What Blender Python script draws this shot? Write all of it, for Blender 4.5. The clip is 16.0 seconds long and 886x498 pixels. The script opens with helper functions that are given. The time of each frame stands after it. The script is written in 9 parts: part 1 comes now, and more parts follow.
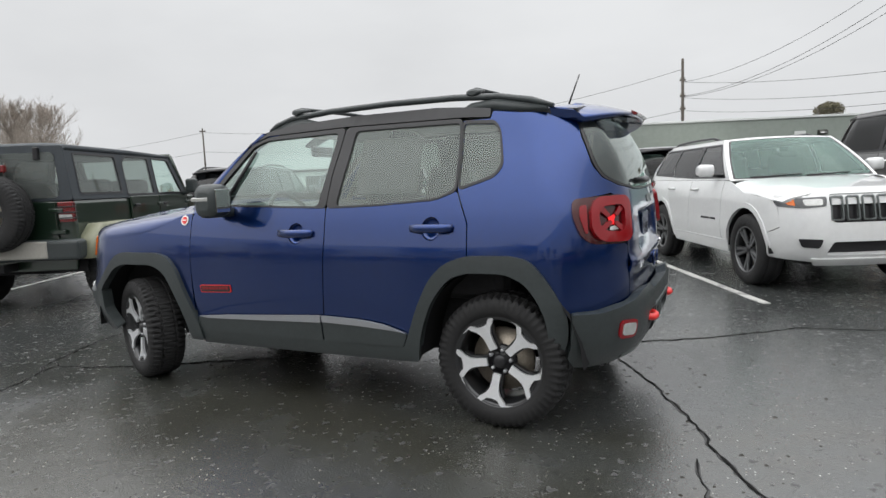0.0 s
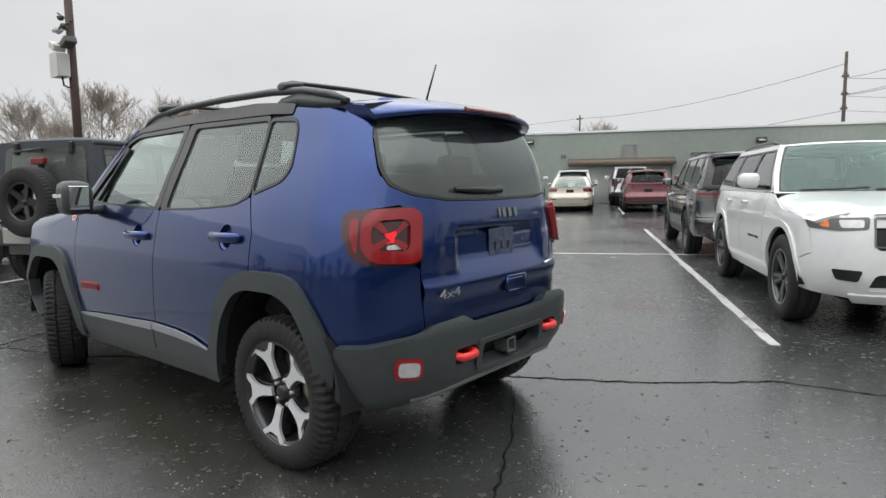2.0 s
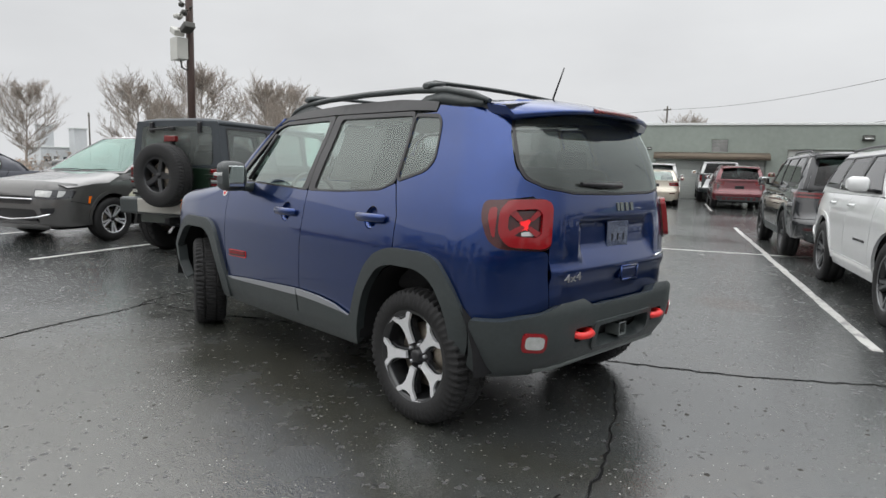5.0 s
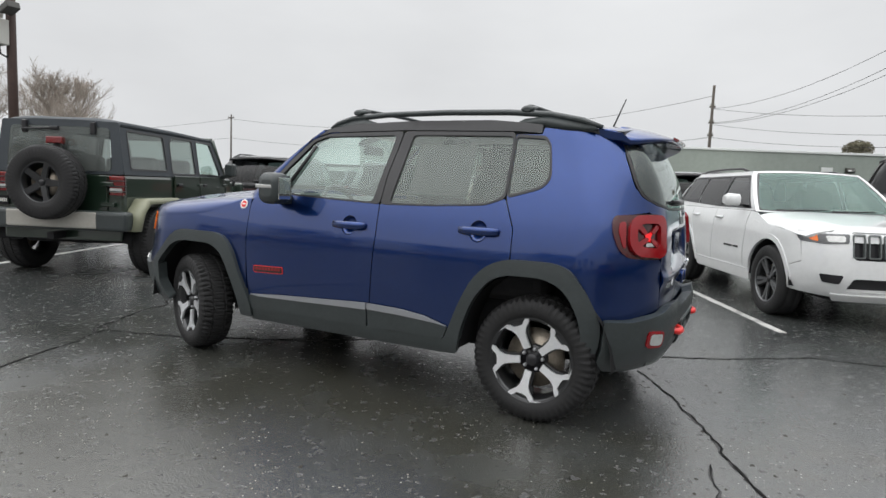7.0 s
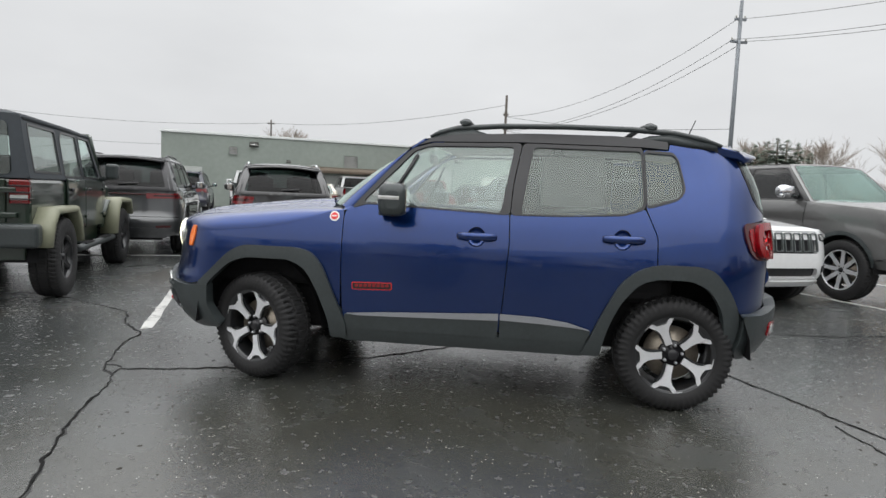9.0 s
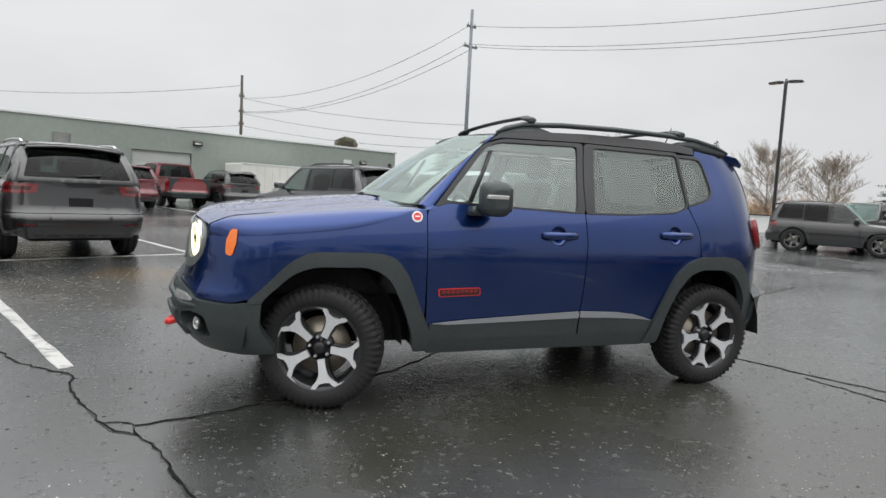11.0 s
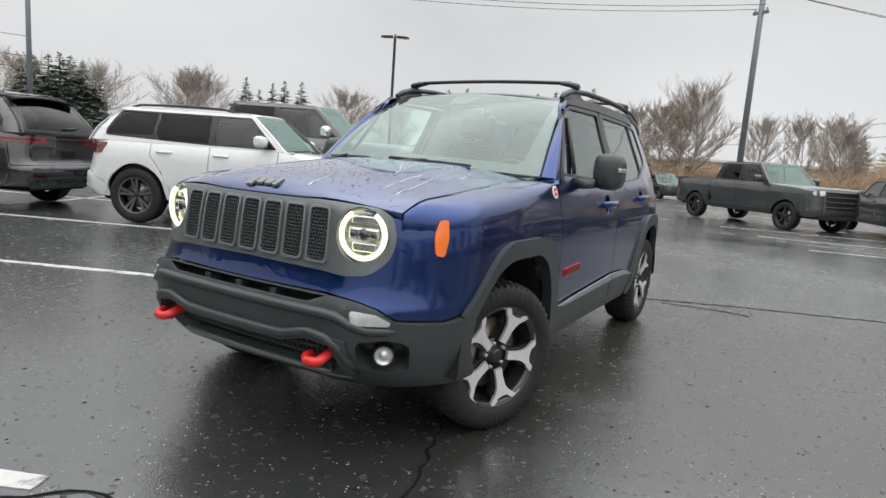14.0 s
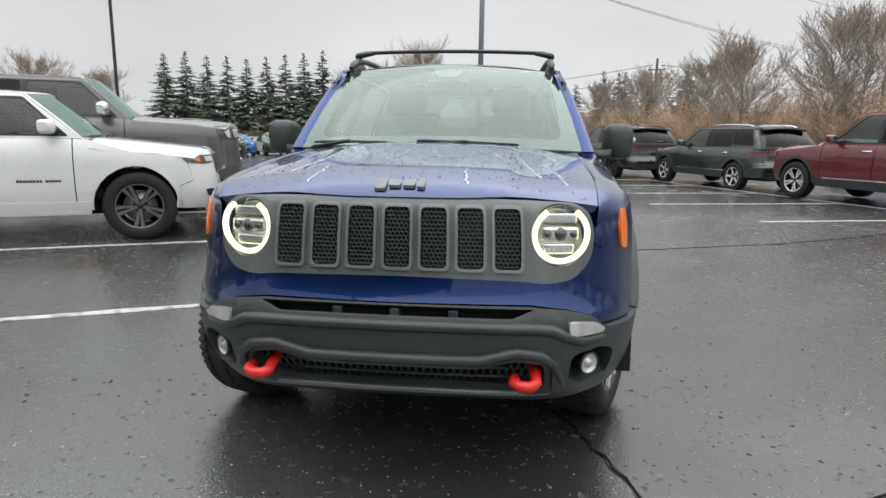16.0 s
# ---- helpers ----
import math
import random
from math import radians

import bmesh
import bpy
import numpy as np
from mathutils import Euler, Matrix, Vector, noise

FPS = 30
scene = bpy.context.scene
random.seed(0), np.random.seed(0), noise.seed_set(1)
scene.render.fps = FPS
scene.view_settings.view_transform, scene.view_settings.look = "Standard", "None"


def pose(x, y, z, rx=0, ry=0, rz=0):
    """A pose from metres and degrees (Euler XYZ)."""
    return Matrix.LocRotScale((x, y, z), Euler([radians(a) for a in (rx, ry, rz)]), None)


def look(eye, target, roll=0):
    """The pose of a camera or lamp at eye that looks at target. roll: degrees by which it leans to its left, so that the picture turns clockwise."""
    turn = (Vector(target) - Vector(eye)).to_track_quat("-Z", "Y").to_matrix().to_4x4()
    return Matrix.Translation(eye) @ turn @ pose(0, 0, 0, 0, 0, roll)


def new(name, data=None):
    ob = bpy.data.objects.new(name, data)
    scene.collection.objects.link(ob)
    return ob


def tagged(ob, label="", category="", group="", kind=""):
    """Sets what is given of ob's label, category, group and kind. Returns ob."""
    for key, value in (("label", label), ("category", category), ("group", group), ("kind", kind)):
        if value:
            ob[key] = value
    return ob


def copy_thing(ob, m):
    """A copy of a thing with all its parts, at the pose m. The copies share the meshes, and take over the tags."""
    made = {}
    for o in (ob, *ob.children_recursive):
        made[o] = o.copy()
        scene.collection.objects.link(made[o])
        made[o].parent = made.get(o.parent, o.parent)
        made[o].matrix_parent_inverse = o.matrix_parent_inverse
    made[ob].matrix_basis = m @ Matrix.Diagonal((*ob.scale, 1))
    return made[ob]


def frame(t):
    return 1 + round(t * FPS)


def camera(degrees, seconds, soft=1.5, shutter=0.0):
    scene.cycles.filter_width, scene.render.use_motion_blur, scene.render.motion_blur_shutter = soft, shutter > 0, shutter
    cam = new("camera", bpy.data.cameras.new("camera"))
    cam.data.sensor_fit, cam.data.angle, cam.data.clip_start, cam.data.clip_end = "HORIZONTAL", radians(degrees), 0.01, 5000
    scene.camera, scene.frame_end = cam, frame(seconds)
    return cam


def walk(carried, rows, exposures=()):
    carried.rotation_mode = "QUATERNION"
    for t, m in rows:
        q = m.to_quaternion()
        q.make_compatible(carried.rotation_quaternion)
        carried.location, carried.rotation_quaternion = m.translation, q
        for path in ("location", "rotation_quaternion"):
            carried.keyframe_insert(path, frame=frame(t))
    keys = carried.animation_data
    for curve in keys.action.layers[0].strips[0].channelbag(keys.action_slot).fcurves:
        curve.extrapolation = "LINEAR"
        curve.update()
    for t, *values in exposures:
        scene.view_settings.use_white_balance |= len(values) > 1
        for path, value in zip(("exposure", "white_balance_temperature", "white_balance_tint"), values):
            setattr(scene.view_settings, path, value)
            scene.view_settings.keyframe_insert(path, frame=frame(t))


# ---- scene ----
cam = camera(72.2, 16.0)
PATH = [
    (0, (2.351, -3.556, 1.235), (1.474, -1.772, 1.017), -2.5),
    (0.5, (2.736, -3.272, 1.219), (1.78, -1.53, 0.996), -2.6),
    (1, (3.094, -2.926, 1.219), (1.973, -1.284, 1.003), -2.7),
    (1.5, (3.354, -2.646, 1.224), (2.15, -1.062, 1.025), -2.3),
    (2, (3.458, -2.354, 1.225), (2.205, -0.81, 1.018), -0.8),
    (2.5, (3.533, -2.241, 1.208), (2.21, -0.756, 0.996), -0.6),
    (3, (3.555, -2.207, 1.199), (2.189, -0.764, 0.967), -0.4),
    (3.5, (3.553, -2.204, 1.199), (2.162, -0.787, 0.957), 0.1),
    (4, (3.549, -2.215, 1.197), (2.135, -0.822, 0.954), 0.5),
    (4.5, (3.518, -2.336, 1.219), (2.091, -0.962, 0.951), 1.3),
    (5, (3.473, -2.76, 1.253), (2.05, -1.378, 0.999), 1.5),
    (5.2, (3.445, -2.865, 1.272), (2.038, -1.469, 1.002), 1.8),
    (7.5, (1.824, -4.078, 1.221), (1.056, -2.241, 1.031), 2.2),
    (8, (1.329, -4.254, 1.212), (0.687, -2.371, 1.012), 2.5),
    (8.5, (0.838, -4.432, 1.22), (0.379, -2.494, 1.044), 3.1),
    (9, (0.364, -4.49, 1.219), (0.108, -2.514, 1.045), 2.4),
    (11.3, (-1.999, -3.927, 1.189), (-1.24, -2.086, 1.002), 3.4),
    (11.5, (-2.134, -3.822, 1.193), (-1.309, -2.011, 0.997), 3.7),
    (12, (-2.51, -3.516, 1.191), (-1.479, -1.813, 0.994), 3.9),
    (12.5, (-2.845, -3.13, 1.194), (-1.621, -1.564, 0.974), 4.8),
    (13, (-3.184, -2.768, 1.198), (-1.764, -1.38, 0.957), 5.3),
    (13.5, (-3.437, -2.334, 1.197), (-1.884, -1.102, 0.936), 3.6),
    (14, (-3.71, -1.924, 1.191), (-2.01, -0.912, 0.898), 4.2),
    (14.5, (-3.916, -1.451, 1.189), (-2.093, -0.694, 0.867), 3.4),
    (15, (-4.022, -1.027, 1.208), (-2.118, -0.504, 0.884), 2.2),
    (15.5, (-4.048, -0.63, 1.208), (-2.105, -0.283, 0.882), 0.9),
    (16, (-3.947, -0.346, 1.21), (-1.992, -0.149, 0.84), 0.8),
]
walk(cam, [(t, look(eye, target, roll)) for t, eye, target, roll in PATH])

# ---- overcast sky and a wide, weak sun ----
world = bpy.data.worlds.new("overcast_sky")
scene.world = world
world.use_nodes = True
wn, wl = world.node_tree.nodes, world.node_tree.links
bg = wn["Background"]
co = wn.new("ShaderNodeTexCoord")
mp = wn.new("ShaderNodeMapping")
mp.inputs["Scale"].default_value = (1.0, 1.0, 2.6)
cl = wn.new("ShaderNodeTexNoise")
cl.inputs["Scale"].default_value = 1.7
cl.inputs["Detail"].default_value = 5.0
cl.inputs["Roughness"].default_value = 0.5
ramp = wn.new("ShaderNodeValToRGB")
ramp.color_ramp.elements[0].position = 0.3
ramp.color_ramp.elements[0].color = (0.648, 0.659, 0.675, 1)
ramp.color_ramp.elements[1].position = 0.72
ramp.color_ramp.elements[1].color = (0.794, 0.807, 0.822, 1)
wl.new(co.outputs["Generated"], mp.inputs["Vector"])
wl.new(mp.outputs["Vector"], cl.inputs["Vector"])
wl.new(cl.outputs["Fac"], ramp.inputs["Fac"])
# an overcast sky is brightest overhead
sep, up, rise = wn.new("ShaderNodeSeparateXYZ"), wn.new("ShaderNodeMapRange"), wn.new("ShaderNodeVectorMath")
up.interpolation_type = "SMOOTHSTEP"
for key, val in (("From Min", 0.22), ("From Max", 1.0), ("To Min", 1.0), ("To Max", 3.4)):
    up.inputs[key].default_value = val
rise.operation = "SCALE"
wl.new(co.outputs["Generated"], sep.inputs["Vector"])
wl.new(sep.outputs["Z"], up.inputs["Value"])
wl.new(ramp.outputs["Color"], rise.inputs[0])
wl.new(up.outputs["Result"], rise.inputs["Scale"])
wl.new(rise.outputs["Vector"], bg.inputs["Color"])
bg.inputs["Strength"].default_value = 1.0
sun_data = bpy.data.lights.new("sun", "SUN")
sun_data.energy, sun_data.angle, sun_data.color = 1.5, radians(120), (1.0, 0.97, 0.93)
sun = new("sun", sun_data)
sun.matrix_world = look((0, 0, 30), (6, 9, 0))


# ---- materials ----
def mat(name, color, rough=0.5, metal=0.0, coat=0.0, spec=0.5, var=0.0, scale=8.0, bump=0.0, bscale=60.0, rvar=0.0, emit=0.0, coatr=0.03):
    m = bpy.data.materials.new(name)
    m.use_nodes = True
    n, l = m.node_tree.nodes, m.node_tree.links
    p = n["Principled BSDF"]
    p.inputs["Base Color"].default_value = (*color, 1)
    p.inputs["Roughness"].default_value = rough
    p.inputs["Metallic"].default_value = metal
    p.inputs["Coat Weight"].default_value = coat
    p.inputs["Coat Roughness"].default_value = coatr
    p.inputs["Specular IOR Level"].default_value = spec
    if emit:
        p.inputs["Emission Color"].default_value = (*color, 1)
        p.inputs["Emission Strength"].default_value = emit
    if var or bump or rvar:
        tc = n.new("ShaderNodeTexCoord")
    if var or rvar:
        a, b = n.new("ShaderNodeTexNoise"), n.new("ShaderNodeTexNoise")
        a.inputs["Scale"].default_value, b.inputs["Scale"].default_value = scale, scale * 9
        a.inputs["Detail"].default_value = 4
        l.new(tc.outputs["Object"], a.inputs["Vector"])
        l.new(tc.outputs["Object"], b.inputs["Vector"])
        mx = n.new("ShaderNodeMath")
        mx.operation = "ADD"
        l.new(a.outputs["Fac"], mx.inputs[0])
        l.new(b.outputs["Fac"], mx.inputs[1])
    if var:
        mr = n.new("ShaderNodeMapRange")
        mr.inputs["From Min"].default_value, mr.inputs["From Max"].default_value = 0.6, 1.4
        mr.inputs["To Min"].default_value, mr.inputs["To Max"].default_value = 1 - var, 1 + var
        l.new(mx.outputs[0], mr.inputs["Value"])
        mul = n.new("ShaderNodeVectorMath")
        mul.operation = "SCALE"
        mul.inputs[0].default_value = color
        l.new(mr.outputs["Result"], mul.inputs["Scale"])
        l.new(mul.outputs["Vector"], p.inputs["Base Color"])
    if rvar:
        rr = n.new("ShaderNodeMapRange")
        rr.inputs["From Min"].default_value, rr.inputs["From Max"].default_value = 0.6, 1.4
        rr.inputs["To Min"].default_value, rr.inputs["To Max"].default_value = max(0.02, rough - rvar), min(1, rough + rvar)
        l.new(mx.outputs[0], rr.inputs["Value"])
        l.new(rr.outputs["Result"], p.inputs["Roughness"])
    if bump:
        bn, bt = n.new("ShaderNodeBump"), n.new("ShaderNodeTexNoise")
        bt.inputs["Scale"].default_value, bt.inputs["Detail"].default_value = bscale, 3
        bn.inputs["Strength"].default_value, bn.inputs["Distance"].default_value = bump, 0.004
        l.new(tc.outputs["Object"], bt.inputs["Vector"])
        l.new(bt.outputs["Fac"], bn.inputs["Height"])
        l.new(bn.outputs["Normal"], p.inputs["Normal"])
    return m


def glass(name, tint, gloss=0.02, straight=0.05, sheen=(1.0, 1.0, 1.0), film=0.0):
    """A tinted pane: light passes straight through, and a share that grows towards grazing angles is mirrored."""
    m = bpy.data.materials.new(name)
    m.use_nodes = True
    n, l = m.node_tree.nodes, m.node_tree.links
    n.remove(n["Principled BSDF"])
    t, g, f, x = n.new("ShaderNodeBsdfTransparent"), n.new("ShaderNodeBsdfGlossy"), n.new("ShaderNodeLayerWeight"), n.new("ShaderNodeMixShader")
    pw, ma = n.new("ShaderNodeMath"), n.new("ShaderNodeMath")
    t.inputs["Color"].default_value = (*tint, 1)
    g.inputs["Roughness"].default_value = gloss
    g.inputs["Color"].default_value = (*sheen, 1)
    f.inputs["Blend"].default_value = 0.5
    pw.operation, ma.operation = "POWER", "MULTIPLY_ADD"
    pw.inputs[1].default_value = 4.0
    ma.inputs[1].default_value, ma.inputs[2].default_value = 1 - straight, straight
    l.new(f.outputs["Facing"], pw.inputs[0])
    l.new(pw.outputs[0], ma.inputs[0])
    l.new(ma.outputs[0], x.inputs["Fac"])
    l.new(t.outputs["BSDF"], x.inputs[1])
    l.new(g.outputs["BSDF"], x.inputs[2])
    if film:
        # a thin uneven pale diffuse layer over the pane
        tc, nz, mr = n.new("ShaderNodeTexCoord"), n.new("ShaderNodeTexNoise"), n.new("ShaderNodeMapRange")
        d, fx = n.new("ShaderNodeBsdfDiffuse"), n.new("ShaderNodeMixShader")
        nz.inputs["Scale"].default_value, nz.inputs["Detail"].default_value = 6, 6
        mr.inputs["To Min"].default_value, mr.inputs["To Max"].default_value = film * 0.6, film * 1.4
        d.inputs["Color"].default_value = (0.44, 0.48, 0.46, 1)
        l.new(tc.outputs["Object"], nz.inputs["Vector"])
        l.new(nz.outputs["Fac"], mr.inputs["Value"])
        l.new(mr.outputs["Result"], fx.inputs["Fac"])
        l.new(x.outputs["Shader"], fx.inputs[1])
        l.new(d.outputs["BSDF"], fx.inputs[2])
        x = fx
    l.new(x.outputs["Shader"], n["Material Output"].inputs["Surface"])
    return m


def paint(name, color, flake=0.35, rough=0.32, edge=1.6, grime=0.5):
    """Metallic car paint under a glossy clear coat: fine flakes, slight orange peel, and a thin uneven film of dried road water."""
    m = mat(name, color, rough, flake, 1.0, 0.5, 0.05, 2.2, coatr=0.012)
    n, l = m.node_tree.nodes, m.node_tree.links
    p = n["Principled BSDF"]
    p.inputs["Coat IOR"].default_value = edge
    tc, peel, b = n.new("ShaderNodeTexCoord"), n.new("ShaderNodeTexNoise"), n.new("ShaderNodeBump")
    peel.inputs["Scale"].default_value, peel.inputs["Detail"].default_value = 9, 1
    b.inputs["Strength"].default_value, b.inputs["Distance"].default_value = 0.03, 0.004
    film, fr = n.new("ShaderNodeTexNoise"), n.new("ShaderNodeMapRange")
    film.inputs["Scale"].default_value, film.inputs["Detail"].default_value, film.inputs["Roughness"].default_value = 7, 7, 0.65
    fr.inputs["From Min"].default_value, fr.inputs["From Max"].default_value = 0.45, 0.75
    fr.inputs["To Min"].default_value, fr.inputs["To Max"].default_value = 0.008, 0.008 + 0.09 * grime
    l.new(tc.outputs["Object"], peel.inputs["Vector"])
    l.new(tc.outputs["Object"], film.inputs["Vector"])
    l.new(peel.outputs["Fac"], b.inputs["Height"])
    l.new(b.outputs["Normal"], p.inputs["Coat Normal"])
    l.new(film.outputs["Fac"], fr.inputs["Value"])
    l.new(fr.outputs["Result"], p.inputs["Coat Roughness"])
    return m


BLUE = paint("blue_paint", (0.0022, 0.0240, 0.126), 0.88, 0.28, 1.48, 0.3)
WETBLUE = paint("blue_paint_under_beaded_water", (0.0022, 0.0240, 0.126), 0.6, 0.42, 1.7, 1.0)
PLASTIC = mat("grained_black_plastic", (0.030, 0.037, 0.038), 0.40, 0, 0, 0.5, 0.22, 5, 0.25, 350, 0.08)
DARKTRIM = mat("gloss_black_trim", (0.012, 0.012, 0.014), 0.34, 0, 0.12, 0.4)
BLACKROOF = mat("black_roof_paint", (0.011, 0.013, 0.018), 0.36, 0, 0.5, 0.5, 0.1, 5)
GRAPHITE = mat("graphite_grille", (0.112, 0.126, 0.124), 0.34, 0.3, 0.4, 0.5, 0.15, 9)
RUBBER = mat("tyre_rubber", (0.012, 0.012, 0.0125), 0.68, 0, 0, 0.35, 0.35, 14, 0.5, 160, 0.12)
UNDER = mat("underbody", (0.012, 0.012, 0.013), 0.85, 0, 0, 0.2, 0.3, 6)
MACHINED = mat("machined_alloy", (0.72, 0.73, 0.75), 0.34, 0.6, 0.3, 0.5, 0.06, 7)
BLACKALLOY = mat("black_alloy", (0.02, 0.021, 0.023), 0.3, 0.4, 0.5, 0.5, 0.15, 9)
GREYALLOY = mat("grey_alloy", (0.16, 0.165, 0.17), 0.35, 0.7, 0.3, 0.5, 0.1, 9)
SILVERTRIM = mat("silver_trim", (0.36, 0.365, 0.38), 0.35, 0.7, 0.3, 0.5, 0.1, 9)
DULLRED = mat("dull_red_lettering", (0.20, 0.012, 0.014), 0.5, 0, 0, 0.4, 0.1, 30)
CHROME = mat("chrome", (0.75, 0.76, 0.78), 0.12, 1.0, 0, 0.5, 0.04, 6)
STEEL = mat("brake_steel", (0.33, 0.29, 0.24), 0.45, 0.8, 0, 0.5, 0.25, 12)
RED = mat("red_powder_coat", (0.62, 0.02, 0.018), 0.42, 0, 0.2, 0.5, 0.1, 12)
REDLENS = mat("red_lens", (0.13, 0.0015, 0.003), 0.14, 0, 1.0, 0.5, 0.12, 16)
LAMPRED = mat("glowing_red_lens", (0.19, 0.0018, 0.005), 0.12, 0, 0.4, 0.4, 0.1, 16, emit=0.05)
DARKRED = mat("dark_red_lens", (0.045, 0.002, 0.003), 0.15, 0, 0.5, 0.4, 0.1, 16)
LITRED = mat("lit_red_element", (0.8, 0.010, 0.014), 0.3, emit=0.35)
AMBER = mat("amber_lens", (0.72, 0.145, 0.005), 0.22, 0, 0.7, 0.5, 0.08, 20, emit=0.03)
CLEARLENS = mat("clear_lamp_lens", (0.52, 0.53, 0.52), 0.12, 0.5, 1.0, 0.6, 0.25, 30)
LAMPDARK = mat("dark_lamp_housing", (0.05, 0.052, 0.056), 0.18, 0.4, 1.0, 0.5, 0.2, 20)
RINGLIGHT = mat("lit_led_ring", (1.0, 0.95, 0.66), 0.4, emit=1.15)
SATIN = mat("satin_grey_edge", (0.20, 0.215, 0.22), 0.28, 0.5, 0.2, 0.5, 0.1, 10)
WINDOW = glass("window_glass", (0.82, 0.90, 0.87), 0.02, 0.13, (0.90, 1.0, 0.97))
SCREEN = glass("windscreen_glass", (0.70, 0.83, 0.78), 0.02, 0.10, (0.88, 1.0, 0.95), 0.05)
PRIVACY = glass("privacy_glass", (0.33, 0.355, 0.345), 0.02, 0.06, (0.92, 1.0, 0.97), 0.145)
GREENSCREEN = glass("green_windscreen_glass", (0.46, 0.64, 0.58), 0.03, 0.07, (0.72, 0.95, 0.88), 0.03)
DEEPTINT = glass("deep_tinted_glass", (0.10, 0.105, 0.11), 0.02, 0.02, (0.85, 0.85, 0.85))
SIDEGLASS = glass("side_glass", (0.26, 0.29, 0.28), 0.02, 0.05)
REARGLASS = glass("rear_privacy_glass", (0.30, 0.325, 0.315), 0.02, 0.06, (0.92, 1.0, 0.97), 0.07)
LAMPGLASS = glass("lamp_cover", (0.92, 0.94, 0.94))
SEAT = mat("dark_seat_fabric", (0.028, 0.028, 0.03), 0.85, 0, 0, 0.3, 0.2, 20)
CABIN = mat("cabin_lining", (0.11, 0.11, 0.11), 0.8, 0, 0, 0.3, 0.2, 6)
HEADLINER = mat("headliner_cloth", (0.5, 0.49, 0.46), 0.9, 0, 0, 0.2, 0.08, 6)
PAPER = mat("window_sticker_paper", (0.24, 0.24, 0.235), 0.7, 0, 0, 0.3, 0.12, 9)
WHITEMARK = mat("white_marking", (0.75, 0.75, 0.74), 0.5, 0, 0, 0.4, 0.08, 20)
LAMPCHROME = mat("bright_lamp_reflector", (0.80, 0.81, 0.77), 0.22, 0.85, 0.6, 0.5, 0.25, 40)
MIRROR = mat("mirror_glass", (0.75, 0.78, 0.78), 0.03, 1.0)


# ---- building helpers ----
def part(name, bm, material, parent, label=""):
    """Links a bmesh as one mesh object under a thing or a part."""
    me = bpy.data.meshes.new(name)
    bm.to_mesh(me)
    bm.free()
    me.materials.append(material)
    ob = new(name, me)
    ob.parent = parent
    if label:
        ob["label"] = label
    return ob


def thing(name, label, category, m=None, group="", kind=""):
    ob = new(name)
    ob.empty_display_size = 0.2
    if m is not None:
        ob.matrix_world = m
    return tagged(ob, label, category, group, kind)


def curve(*pts):
    """A smooth curve through (position, value) pairs, flat beyond its ends."""
    xs, ys = [p[0] for p in pts], [p[1] for p in pts]
    k = len(xs)
    tan = []
    for i in range(k):
        if i == 0 or i == k - 1:
            j = min(i, k - 2)
            tan.append((ys[j + 1] - ys[j]) / (xs[j + 1] - xs[j]))
        else:
            d0, d1 = (ys[i] - ys[i - 1]) / (xs[i] - xs[i - 1]), (ys[i + 1] - ys[i]) / (xs[i + 1] - xs[i])
            tan.append(0 if d0 * d1 <= 0 else 2 * d0 * d1 / (d0 + d1))

    def f(x):
        if x <= xs[0]:
            return ys[0]
        if x >= xs[-1]:
            return ys[-1]
        i = 0
        while x > xs[i + 1]:
            i += 1
        h = xs[i + 1] - xs[i]
        t = (x - xs[i]) / h
        return (2 * t**3 - 3 * t**2 + 1) * ys[i] + (t**3 - 2 * t**2 + t) * h * tan[i] + (3 * t**2 - 2 * t**3) * ys[i + 1] + (t**3 - t**2) * h * tan[i + 1]

    return f


def smooth(t):
    t = min(1.0, max(0.0, t))
    return t * t * (3 - 2 * t)


def poly(pts, r=0.02, step=0.06):
    """A closed outline with rounded corners and no long edges. A point may carry its own radius."""
    out, n = [], len(pts)
    for i in range(n):
        p, q, s = (Vector(pts[j % n][:2]) for j in (i - 1, i, i + 1))
        rad = pts[i][2] if len(pts[i]) > 2 else r
        a, b = p - q, s - q
        d = min(rad, a.length * 0.45, b.length * 0.45)
        if d < 0.002 or a.length < 1e-6 or b.length < 1e-6:
            out.append(q)
            continue
        a, b = q + a.normalized() * d, q + b.normalized() * d
        for k in range(5):
            t = k / 4
            out.append((1 - t) ** 2 * a + 2 * t * (1 - t) * q + t * t * b)
    fine = []
    for i, p in enumerate(out):
        q = out[(i + 1) % len(out)]
        k = max(1, int((q - p).length / step))
        fine += [p.lerp(q, j / k) for j in range(k)]
    return fine


def ring(cx, cz, rx, rz, k=32):
    return [Vector((cx + rx * math.cos(2 * math.pi * i / k), cz + rz * math.sin(2 * math.pi * i / k))) for i in range(k)]


